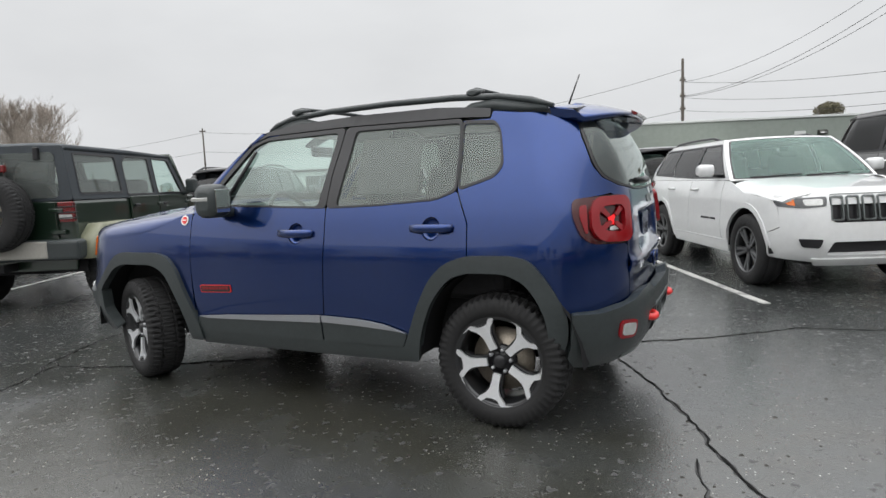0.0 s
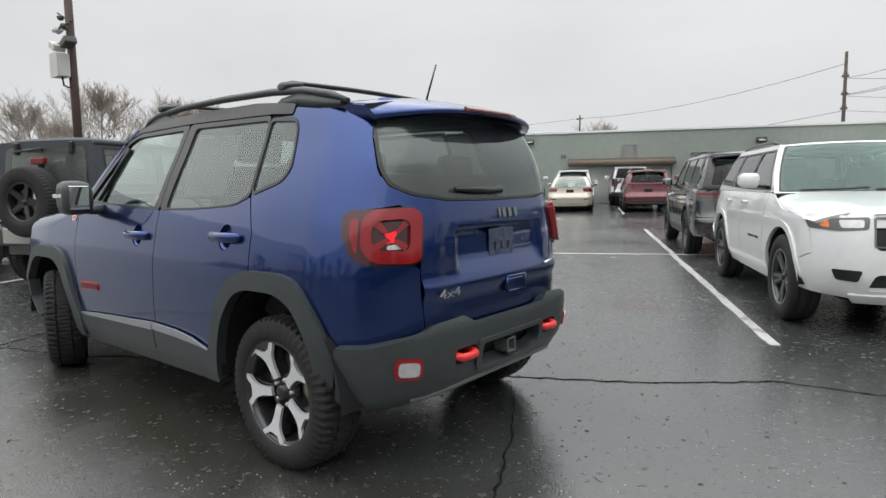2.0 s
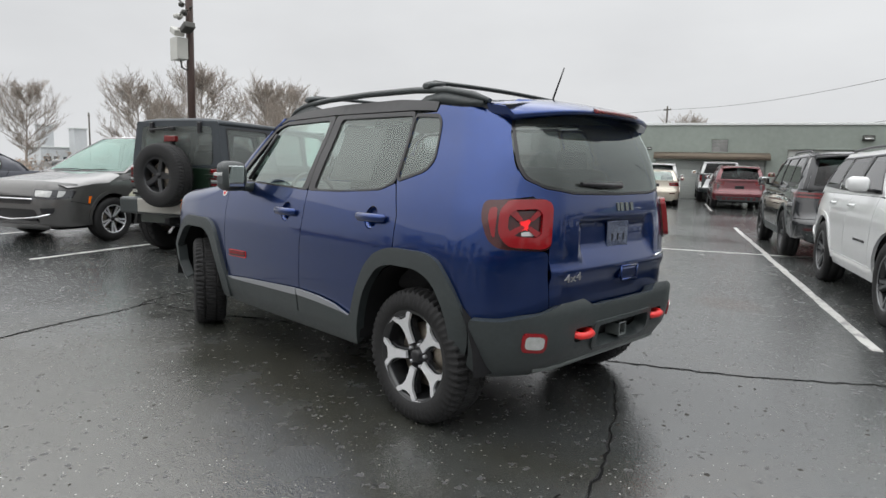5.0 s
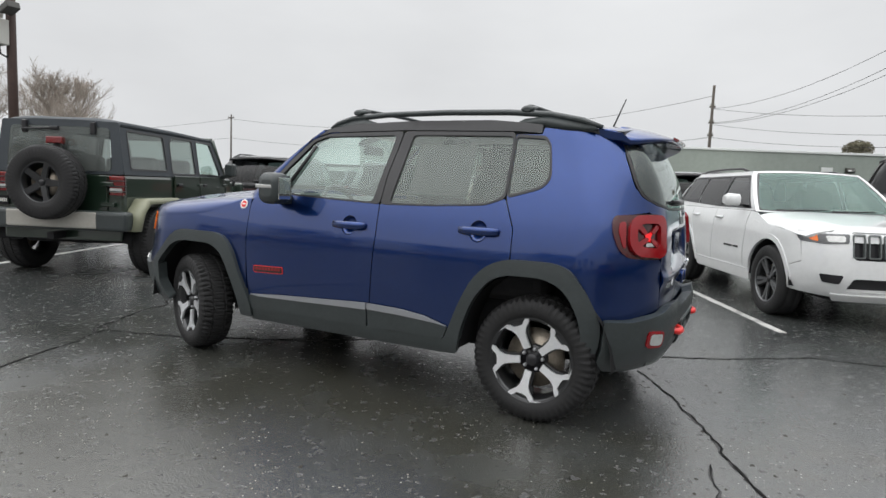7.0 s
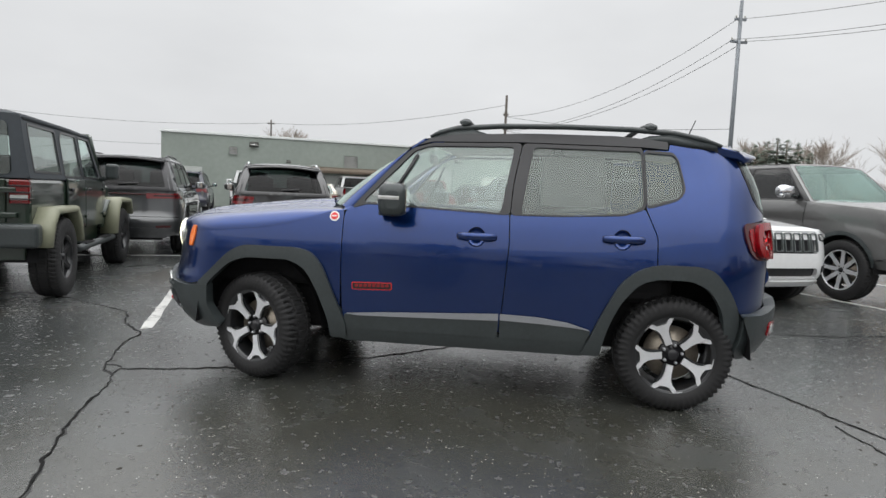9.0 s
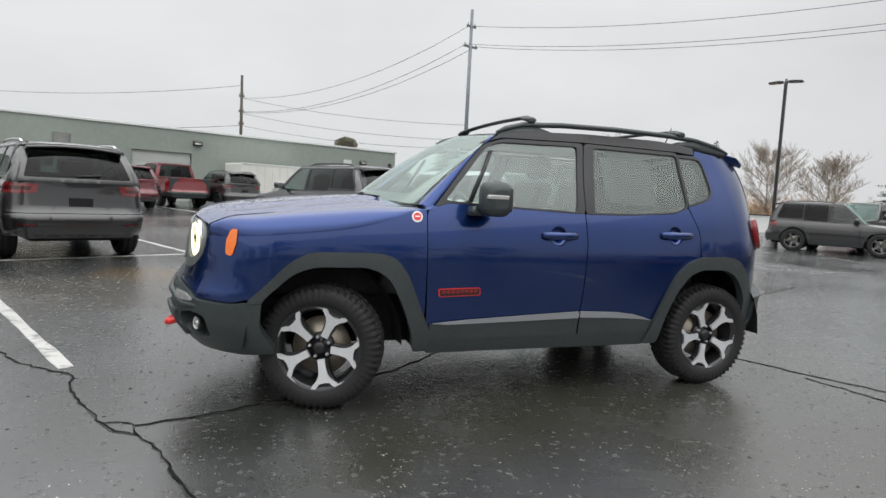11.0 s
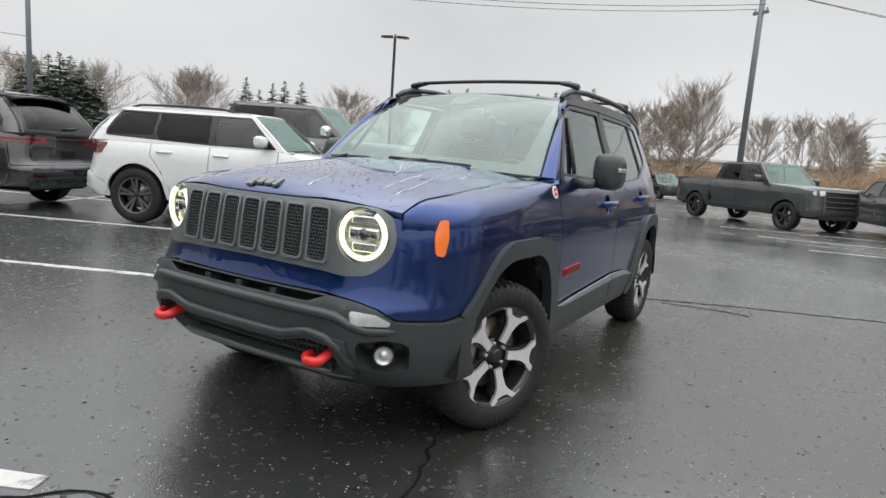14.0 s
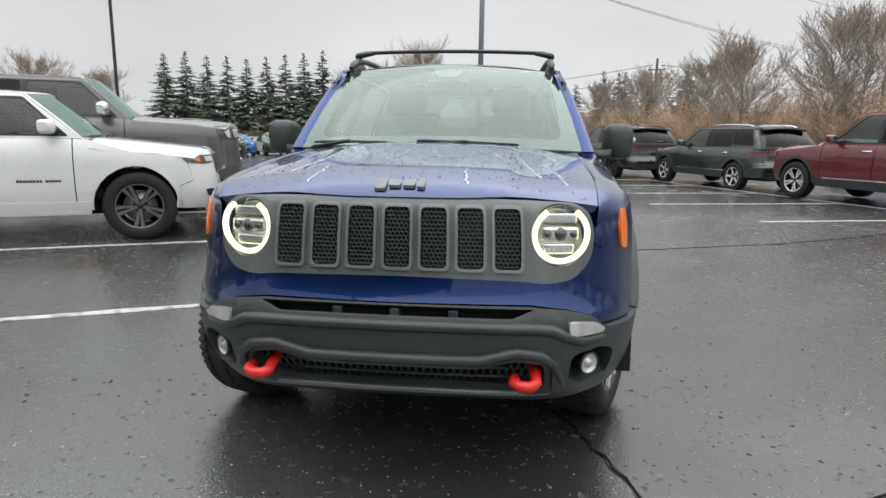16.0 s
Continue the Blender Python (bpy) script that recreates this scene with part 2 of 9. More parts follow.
def panel(name, loops, mapper, material, parent, label="", res=0.07, off=0.0, rim=0.016, ref=(0, 0, 0.75)):
    """A sheet cut from a curved surface: outlines (the first outer, the rest holes) in the surface's own coordinates, with turned-in edges."""
    bm = bmesh.new()
    edges = []
    for loop in loops:
        vs = [bm.verts.new((p[0], p[1], 0)) for p in loop]
        edges += [bm.edges.new((vs[i], vs[(i + 1) % len(vs)])) for i in range(len(vs))]
    bmesh.ops.triangle_fill(bm, use_beauty=True, use_dissolve=False, edges=edges)
    for f in bm.faces:
        f.normal_update()
        if f.normal.z < 0:
            f.normal_flip()
    for axis in (0, 1):
        lo, hi = min(p[axis] for p in loops[0]), max(p[axis] for p in loops[0])
        k = int((hi - lo) / res)
        for i in range(1, k + 1):
            c, no = Vector((0, 0, 0)), Vector((0, 0, 0))
            c[axis], no[axis] = lo + (hi - lo) * i / (k + 1), 1
            bmesh.ops.bisect_plane(bm, geom=bm.verts[:] + bm.edges[:] + bm.faces[:], dist=1e-5, plane_co=c, plane_no=no)
    normals, e = {}, 0.003
    for v in bm.verts:
        p, q = v.co.x, v.co.y
        v.co = mapper(p, q)
        no = (mapper(p + e, q) - mapper(p - e, q)).cross(mapper(p, q + e) - mapper(p, q - e))
        normals[v] = no.normalized() if no.length > 1e-12 else None
    bm.normal_update()
    turn = 1
    if sum(f.normal.dot(f.calc_center_median() - Vector(ref)) * f.calc_area() for f in bm.faces) < 0:
        bmesh.ops.reverse_faces(bm, faces=bm.faces[:])
        bm.normal_update()
        turn = -1
    for v in bm.verts:
        no = normals[v]
        normals[v] = v.normal.copy() if no is None else no * turn
        v.co += normals[v] * off
    for f in bm.faces:
        f.smooth = True
    if rim:
        border = [e for e in bm.edges if e.is_boundary]
        made = {}
        for e in border:
            for v in e.verts:
                if v not in made:
                    made[v] = bm.verts.new(v.co - normals[v] * rim)
        for e in border:
            lp = e.link_loops[0]
            a, b = lp.vert, lp.link_loop_next.vert
            bm.faces.new((b, a, made[a], made[b])).smooth = False
        bm.normal_update()
    shade = [normals[c.vert] if f.smooth else f.normal.copy() for f in bm.faces for c in f.loops]
    ob = part(name, bm, material, parent, label)
    ob.data.normals_split_custom_set(shade)
    return ob


def loft(sections, closed=True, caps=True):
    """A skin over rings of points."""
    bm = bmesh.new()
    rows = [[bm.verts.new(p) for p in s] for s in sections]
    k = len(rows[0])
    for a, b in zip(rows, rows[1:]):
        for i in range(k if closed else k - 1):
            bm.faces.new((a[i], a[(i + 1) % k], b[(i + 1) % k], b[i])).smooth = True
    if caps and closed:
        bm.faces.new(rows[0][::-1])
        bm.faces.new(rows[-1])
    bmesh.ops.recalc_face_normals(bm, faces=bm.faces[:])
    return bm


def tube(pts, radius, k=8, flat=1.0, caps=True):
    """A rod along points; radius may be a list; flat squeezes it upright."""
    pts = [Vector(p) for p in pts]
    secs = []
    for i, p in enumerate(pts):
        d = (pts[min(i + 1, len(pts) - 1)] - pts[max(i - 1, 0)]).normalized()
        side = d.cross(Vector((0, 0, 1)))
        side = side.normalized() if side.length > 0.05 else Vector((1, 0, 0))
        up = side.cross(d).normalized()
        r = radius[i] if isinstance(radius, (list, tuple)) else radius
        secs.append([p + side * r * math.cos(2 * math.pi * j / k) + up * r * flat * math.sin(2 * math.pi * j / k) for j in range(k)])
    return loft(secs, True, caps)


def block(x0, x1, y0, y1, z0, z1, bev=0.01, seg=2):
    bm = bmesh.new()
    bmesh.ops.create_cube(bm, size=1)
    for v in bm.verts:
        v.co = Vector(((x0 + x1) / 2 + v.co.x * (x1 - x0), (y0 + y1) / 2 + v.co.y * (y1 - y0), (z0 + z1) / 2 + v.co.z * (z1 - z0)))
    if bev:
        bmesh.ops.bevel(bm, geom=bm.edges[:], offset=min(bev, 0.45 * min(abs(x1 - x0), abs(y1 - y0), abs(z1 - z0))), segments=seg, profile=0.5, affect="EDGES")
    return bm


def lathe(profile, k=48, axis="y"):
    """Turns (radius, along) pairs round an axis."""
    secs = []
    for i in range(k):
        a = 2 * math.pi * i / k
        secs.append([Vector((r * math.cos(a), h, r * math.sin(a))) if axis == "y" else (Vector((h, r * math.cos(a), r * math.sin(a))) if axis == "x" else Vector((r * math.cos(a), r * math.sin(a), h))) for r, h in profile])
    bm = bmesh.new()
    rows = [[bm.verts.new(p) for p in s] for s in secs]
    for i in range(k):
        a, b = rows[i], rows[(i + 1) % k]
        for j in range(len(profile) - 1):
            bm.faces.new((a[j], a[j + 1], b[j + 1], b[j])).smooth = True
    bmesh.ops.remove_doubles(bm, verts=bm.verts[:], dist=1e-5)
    bmesh.ops.recalc_face_normals(bm, faces=bm.faces[:])
    return bm


def plate(outline, lift, depth, place):
    """A flat piece with thickness: an outline in two coordinates, laid into space by place(p, q, height)."""
    bm = bmesh.new()
    top = [bm.verts.new(place(p[0], p[1], lift)) for p in outline]
    low = [bm.verts.new(place(p[0], p[1], lift - depth)) for p in outline]
    n = len(top)
    bm.faces.new(top)
    bm.faces.new(low[::-1])
    for i in range(n):
        bm.faces.new((top[i], low[i], low[(i + 1) % n], top[(i + 1) % n]))
    bmesh.ops.recalc_face_normals(bm, faces=bm.faces[:])
    return bm


def join(*bms):
    out = bmesh.new()
    for b in bms:
        me = bpy.data.meshes.new("tmp")
        b.to_mesh(me)
        b.free()
        out.from_mesh(me)
        bpy.data.meshes.remove(me)
    return out


def moved(bm, m):
    bm.transform(m)
    if m.determinant() < 0:
        bmesh.ops.reverse_faces(bm, faces=bm.faces[:])
    return bm


def letters(text, size, depth, material, parent, m, label, name="lettering"):
    """Raised letters in the built-in font, as a mesh."""
    cu = bpy.data.curves.new("tmp_text", "FONT")
    cu.body, cu.size, cu.extrude, cu.align_x, cu.align_y = text, size, depth, "CENTER", "CENTER"
    ob = new("tmp_text", cu)
    me = bpy.data.meshes.new_from_object(ob.evaluated_get(bpy.context.evaluated_depsgraph_get()))
    bpy.data.objects.remove(ob)
    bpy.data.curves.remove(cu)
    bm = bmesh.new()
    bm.from_mesh(me)
    bpy.data.meshes.remove(me)
    bm.transform(m)
    return part(name, bm, material, parent, label)


class Body:
    """The skin of a car: a rounded plan wrapped round it, whose length and width change with height. Its coordinate runs
    from the middle of the nose along the left side to the middle of the tail; beyond either it goes on along the right side."""

    def __init__(self, front, rear, half, nose, tail, width, taper, crown=0.04, rcrown=0.03, rf=0.42, rr=0.40, square=0.0):
        self.a, self.b, self.w, self.rf, self.rr = -front, rear, half, rf, rr
        self.nose, self.tail, self.width, self.taper, self.crown, self.rcrown = nose, tail, width, taper, crown, rcrown
        self.lf, self.lr, self.square = half - rf, half - rr, square
        self.q1 = self.lf + math.pi * rf / 2
        self.q2 = self.q1 + (self.a + self.b) - rf - rr
        self.q3 = self.q2 + math.pi * rr / 2
        self.end = self.q3 + self.lr

    def S(self, x):
        """The coordinate of a place on the left side."""
        if x < -self.a + self.rf:
            return self.lf + self.rf * math.acos(min(1, max(0, (-self.a + self.rf - x) / self.rf)))
        if x > self.b - self.rr:
            return self.q2 + self.rr * math.asin(min(1, max(0, (x - self.b + self.rr) / self.rr)))
        return self.q1 + x + self.a - self.rf

    def F(self, y):
        """The coordinate of a place across the nose."""
        s = -1 if y < 0 else 1
        y = abs(y)
        return s * (y if y <= self.lf else self.lf + self.rf * math.asin(min(1, (y - self.lf) / self.rf)))

    def R(self, y):
        """The coordinate of a place across the tail; positive y towards the left side."""
        s = -1 if y < 0 else 1
        y = abs(y)
        return self.end - s * (y if y <= self.lr else self.lr + self.rr * math.asin(min(1, (y - self.lr) / self.rr)))

    def at(self, s, z):
        side = -1.0
        if s < 0:
            s, side = -s, 1.0
        if s > self.end:
            s, side = 2 * self.end - s, 1.0
        if s < self.lf:
            x, y = -self.a, s
        elif s < self.q1:
            f = (s - self.lf) / self.rf
            x, y = -self.a + self.rf - self.rf * math.cos(f), self.lf + self.rf * math.sin(f)
        elif s < self.q2:
            x, y = -self.a + self.rf + s - self.q1, self.w
        elif s < self.q3:
            f = (s - self.q2) / self.rr
            x, y = self.b - self.rr + self.rr * math.sin(f), self.lr + self.rr * math.cos(f)
        else:
            x, y = self.b, self.end - s
        wide = y / self.w
        if x > 0 and self.square:
            wide **= 1 - self.square * smooth((z - 1.12) / 0.36)
        if x < 0:
            k = smooth((-x - self.a + 1.1) / 1.1)
            X = x + (self.nose(z) + self.a) * k + self.crown * k * wide * wide
        else:
            k = smooth((x - self.b + 1.1) / 1.1)
            X = x + (self.tail(z) - self.b) * k - self.rcrown * k * wide * wide
        return Vector((X, side * wide * self.width(z) * self.taper(x), z))


# ---- wheels ----
WHEELS = {}


def wheel_meshes(R, width, rim, style, face, back, chunky):
    """The meshes of a wheel that turns round y, its outer face towards -y."""
    h = width / 2
    prof = [(rim - 0.012, h - 0.03), (rim + 0.004, h - 0.008), (rim + 0.3 * (R - rim), h + 0.004), (R - 0.035, h - 0.002), (R - 0.012, h - 0.016), (R - 0.003, h - 0.034)]
    prof += [(R, h * 0.45), (R - 0.008, h * 0.40), (R - 0.008, h * 0.34), (R, h * 0.29), (R, -h * 0.29), (R - 0.008, -h * 0.34), (R - 0.008, -h * 0.40), (R, -h * 0.45)]
    prof += [(R - 0.003, -h + 0.034), (R - 0.012, -h + 0.016), (R - 0.035, -h + 0.002), (rim + 0.3 * (R - rim), -h - 0.004), (rim + 0.004, -h + 0.008), (rim - 0.012, -h + 0.03)]
    k = 168 if chunky else 48
    tyre = bmesh.new()
    rows = []
    for i in range(k):
        a = 2 * math.pi * i / k
        row = []
        for j, (r, y) in enumerate(prof):
            if chunky and r > R - 0.04:
                shoulder = abs(y) > h * 0.5
                g = (i + (1 if y > 0 else 0)) % 3 if shoulder else (i + j * 2) % 4
                r -= ((0.014 if r > R - 0.02 else 0.008) if shoulder else 0.007) * (g == 0) * (1.0 if style == "five" else 0.6)
                y *= 1.0 + (0.03 if g and shoulder and r < R - 0.008 else -0.01 if shoulder else 0)
            row.append(tyre.verts.new((r * math.cos(a), y, r * math.sin(a))))
        rows.append(row)
    for i in range(k):
        a, b = rows[i], rows[(i + 1) % k]
        for j in range(len(prof) - 1):
            tyre.faces.new((a[j], b[j], b[j + 1], a[j + 1])).smooth = not (chunky and 4 <= j <= 14)
    bmesh.ops.recalc_face_normals(tyre, faces=tyre.faces[:])
    yf = -h + 0.022
    barrel = lathe([(rim, yf - 0.008), (rim - 0.010, yf - 0.010), (rim - 0.018, yf + 0.012), (rim - 0.03, yf + 0.05), (rim - 0.03, h - 0.03), (rim, h - 0.02)], 48)
    disc = lathe([(0.0, yf + 0.075), (rim * 0.70, yf + 0.075), (rim * 0.70, yf + 0.10), (0.0, yf + 0.10)], 32)

    def place(ang, base):
        c, s = math.cos(ang), math.sin(ang)
        return lambda p, q, hh: Vector((p * c - q * s, base + 0.028 * (1 - min(1, p / rim)) - hh, p * s + q * c))

    faces, backs, nuts = [], [], []
    if style == "five":
        half = [(rim * a, rim * b) for a, b in ((0.28, 0.085), (0.50, 0.088), (0.65, 0.112), (0.76, 0.175), (0.86, 0.290), (0.925, 0.335), (0.965, 0.250), (0.90, 0.165), (0.852, 0.130), (0.835, 0.0))]
        count = 5
    elif style == "split":
        half = [(0.03, 0.012), (rim * 0.5, 0.013), (rim * 0.8, 0.016), (rim * 0.985, 0.020)]
        count = 10
    else:
        half = [(0.035, 0.026), (rim * 0.45, 0.030), (rim * 0.75, 0.024), (rim * 0.985, 0.034)]
        count = 5 if style == "wide" else 8
    for i in range(count):
        ang = 2 * math.pi * i / count + math.pi / 2
        if style == "split":
            ang += (0.16 if i % 2 else -0.16)
        out = half + [(p, -q) for p, q in half[::-1]]
        if style == "five":
            arc = [radians(15.5 + 41 * j / 8) for j in range(9)]
            band = [(rim * 0.985 * math.cos(a), rim * 0.985 * math.sin(a)) for a in arc] + [(rim * 0.957 * math.cos(a), rim * 0.957 * math.sin(a)) for a in arc[::-1]]
            faces.append(plate(band, 0.013, 0.012, place(ang, yf)))
            out = half + [(p, -q) for p, q in half[-2::-1]]
            tab = [(rim * 0.80, 0.042), (rim * 0.955, 0.056), (rim * 0.99, 0.0), (rim * 0.955, -0.056), (rim * 0.80, -0.042)]
            backs.append(plate(tab, -0.004, 0.02, place(ang, yf)))
        faces.append(plate(out, 0.013 if style == "five" else 0.0, 0.014, place(ang, yf)))
        wider = [(p, q + 0.009 * (1 if q > 0 else -1)) for p, q in (out if style != "five" else [(rim * 0.28, 0.018), (rim * 0.62, 0.024), (rim * 0.80, 0.046), (rim * 0.80, -0.046), (rim * 0.62, -0.024), (rim * 0.28, -0.018)])]
        backs.append(plate(wider, -0.010, 0.03, place(ang, yf)))
    hub = lathe([(0.0, yf + 0.005), (0.026, yf + 0.006), (0.034, yf + 0.014), (0.036, yf + 0.04), (0.075, yf + 0.034), (0.08, yf + 0.06)], 24)
    for i in range(5):
        a = 2 * math.pi * i / 5 + math.pi / 2 + 0.63
        nuts.append(moved(lathe([(0.0, -0.012), (0.009, -0.010), (0.010, 0.012)], 8), Matrix.Translation((0.056 * math.cos(a), yf + 0.028, 0.056 * math.sin(a)))))
    edge = lathe([(rim + 0.004, yf - 0.014), (rim - 0.003, yf - 0.015), (rim - 0.006, yf + 0.004)], 48) if style == "five" else lathe([(rim - 0.002, yf - 0.011), (rim - 0.014, yf - 0.012), (rim - 0.016, yf - 0.004)], 48)
    return [("tyre", tyre, RUBBER), ("brake_disc", disc, STEEL), ("spoke_backing", join(*backs), back), *([("spoke", b, face) for b in faces] if style == "five" else [("spokes", join(*faces), face)]), ("hub_cap", hub, DARKTRIM), *([("lug_nut", b, SILVERTRIM) for b in nuts] if style == "five" else [("lug_nuts", join(*nuts), back)]), ("rim_edge", edge, back if style == "five" else face)], barrel


def wheel(parent, x, y, R, width=0.22, rim=0.22, style="wide", face=None, back=None, chunky=False, steer=0.0):
    face, back = face or GREYALLOY, back or BLACKALLOY
    key = (R, width, rim, style, face.name, back.name, chunky)
    if key not in WHEELS:
        kids, barrel = wheel_meshes(R, width, rim, style, face, back, chunky)
        made = []
        for n, bm, m in [("wheel", barrel, back)] + kids:
            me = bpy.data.meshes.new(n)
            bm.to_mesh(me)
            bm.free()
            me.materials.append(m)
            made.append((n, me))
        WHEELS[key] = made
    top = None
    for n, me in WHEELS[key]:
        ob = new(n, me)
        if top is None:
            top = ob
            ob.parent = parent
            ob.matrix_local = pose(x, y, R, 0, 0, (180 if y > 0 else 0) + steer) @ Matrix.Rotation(radians(x * 37 % 72), 4, "Y")
        else:
            ob.parent = top
    return top


MX = Matrix.Diagonal((1, -1, 1, 1))


def both(make):
    """Calls make(side) for the left (-1) and the right (1)."""
    return [make(-1), make(1)]


# ---- the blue compact SUV in the middle of the lot ----
def blue_suv():
    car = thing("compact_suv", "blue four-door compact SUV with black cladding on wet asphalt", "car")
    nose = curve((0.28, -1.90), (0.33, -1.96), (0.40, -2.02), (0.48, -2.065), (0.60, -2.075), (0.66, -2.05), (0.70, -2.035), (0.78, -2.02), (0.98, -1.99), (1.04, -1.95))
    tail = curve((0.30, 1.80), (0.38, 1.87), (0.48, 1.925), (0.62, 1.938), (0.67, 1.925), (0.70, 1.905), (0.9, 1.895), (1.06, 1.885), (1.16, 1.868), (1.3, 1.83), (1.46, 1.755), (1.56, 1.69), (1.62, 1.64))
    width = curve((0.28, 0.80), (0.36, 0.832), (0.5, 0.850), (0.65, 0.861), (0.8, 0.862), (0.88, 0.857), (0.95, 0.846), (1.05, 0.824), (1.11, 0.806), (1.18, 0.782), (1.3, 0.735), (1.45, 0.672), (1.53, 0.642), (1.59, 0.619), (1.63, 0.602))
    taper = curve((-2.1, 0.955), (-1.7, 0.975), (-1.2, 1.0), (1.1, 1.0), (1.6, 0.975), (2.1, 0.94))
    # the painted skin runs down behind the bumper, which stands proud of it
    skin_tail = curve((0.30, 1.80), (0.48, 1.865), (0.60, 1.885), (0.70, 1.893), (0.9, 1.895), (1.06, 1.885), (1.16, 1.868), (1.3, 1.83), (1.46, 1.755), (1.56, 1.69), (1.62, 1.64))
    B = Body(-2.04, 1.98, 0.86, nose, skin_tail, width, taper, 0.05, 0.035, 0.43, 0.40, 0.45)
    S, F, R, at = B.S, B.F, B.R, B.at
    bumper_at = Body(-2.04, 1.98, 0.86, nose, tail, width, taper, 0.05, 0.035, 0.43, 0.40, 0.45).at

    def sided(name, pts, material, parent, label="", r=0.02, holes=(), **kw):
        """A panel of the left side and its twin on the right."""
        made = []
        for sgn in (1, -1):
            loops = [poly([(S(p[0]), *p[1:]) for p in lp], r) for lp in (pts, *holes)]
            m = at if sgn == 1 else (lambda s, z: MX @ at(s, z))
            made.append(panel(name, loops, m, material, parent[0 if sgn == 1 else 1] if isinstance(parent, list) else parent, label, **kw))
        return made

    # doors
    fd = [(-0.725, 0.40), (-0.738, 0.75), (-0.738, 1.085), (-0.712, 1.125), (-0.60, 1.158), (0.0, 1.138), (0.281, 1.126), (0.287, 0.95), (0.265, 0.60), (0.246, 0.40)]
    rd = [(0.252, 0.40), (0.271, 0.60), (0.293, 0.95), (0.287, 1.127), (0.6, 1.132), (0.95, 1.152), (1.09, 1.19), (1.165, 1.03), (1.168, 0.85), (1.09, 0.825), (1.00, 0.765), (0.92, 0.66), (0.85, 0.53), (0.80, 0.43)]
    cup = lambda x0, z0, g=0.0: [(x0 - 0.005 + (0.056 + g) * math.cos(a), z0 - 0.004 + (0.060 + g) * math.sin(a), 0.0) for a in [2 * math.pi * i / 28 for i in range(28)]]
    front = sided("front_door", fd, BLUE, car, holes=[cup(0.095, 0.985)])
    rear = sided("rear_door", rd, BLUE, car, holes=[cup(0.955, 1.008)])
    # side glass with black frames
    fg = [(-0.63, 1.162), (-0.335, 1.497), (-0.24, 1.530), (0.290, 1.540), (0.228, 1.129)]
    rg = [(0.350, 1.129), (0.408, 1.541), (1.080, 1.534), (1.080, 1.203), (0.98, 1.158), (0.7, 1.135)]
    ff = [(-0.70, 1.120), (-0.60, 1.150), (0.284, 1.118), (0.292, 1.30), (0.335, 1.565), (-0.22, 1.552), (-0.375, 1.505)]
    rf_ = [(0.288, 1.118), (0.6, 1.124), (0.96, 1.145), (1.092, 1.188), (1.094, 1.556), (0.342, 1.565), (0.298, 1.30)]
    sided("window_frame", ff, DARKTRIM, front, off=0.004, r=0.03, holes=[fg], rim=0.02)
    sided("window_frame", rf_, DARKTRIM, rear, off=0.004, r=0.03, holes=[rg], rim=0.02)
    sided("window", fg, WINDOW, front, off=-0.006, rim=0)
    sided("window", rg, PRIVACY, rear, off=-0.006, rim=0)
    both(lambda sd: part("quarter_light_divider", tube([(-0.475, sd * 0.797, 1.165), (-0.37, sd * 0.715, 1.36), (-0.315, sd * 0.668, 1.47)], 0.012, 6), DARKTRIM, front[0 if sd < 0 else 1]))
    # quarter panel with its small window
    qw = [(1.104, 1.205), (1.325, 1.262), (1.378, 1.312), (1.385, 1.490), (1.355, 1.518), (1.105, 1.528)]
    qp = [(1.174, 0.86), (1.172, 1.03), (1.097, 1.195), (1.098, 1.545), (1.33, 1.545), (1.36, 1.584), (1.60, 1.565), (1.78, 1.558)]
    hatch = [(R(0.60), 1.556), (R(0.620), 1.535), (R(0.690), 1.497), (R(0.714), 1.425), (R(0.722), 1.30), (R(0.70), 1.20), (R(0.655), 1.152), (R(0.72), 1.142), (R(0.810), 1.128), (R(0.814), 1.05), (R(0.795), 0.952), (R(0.763), 0.919), (R(0.60), 0.909), (R(0.570), 0.897), (R(0.565), 0.80), (R(0.545), 0.632), (R(0.62), 0.605), (S(1.83), 0.570)]
    for sgn in (1, -1):
        m = at if sgn == 1 else (lambda s, z: MX @ at(s, z))
        low = [(S(1.725), 0.59), (S(1.635), 0.745), (S(1.535), 0.832), (S(1.43), 0.850), (S(1.18), 0.850)]
        outer = poly([(S(p[0]), p[1]) for p in qp] + hatch + low, 0.015)
        hole = poly([(S(p[0]), p[1]) for p in qw], 0.03)
        panel("quarter_panel", [outer, hole], m, BLUE, car)
        panel("quarter_window", [poly([(S(p[0]), p[1]) for p in qw], 0.03)], m, PRIVACY, car, off=-0.004, rim=0)
        fr_o = poly([(S(p[0]), p[1]) for p in [(1.096, 1.190), (1.330, 1.248), (1.394, 1.304), (1.401, 1.497), (1.365, 1.536), (1.096, 1.545)]], 0.035)
        panel("quarter_window_frame", [fr_o, hole], m, DARKTRIM, car, off=0.004)
        # lit three-piece tail lamp
        tl = [(R(0.815), 1.128), (R(0.62), 1.142), (R(0.564), 1.118), (R(0.564), 0.927), (R(0.605), 0.908), (R(0.766), 0.917), (R(0.798), 0.955), (R(0.818), 1.055)]
        lamp = panel("tail_lamp", [poly(tl, 0.035)], m, DARKRED, car, "red tail lamp with a lit cross-shaped element", off=0.010)
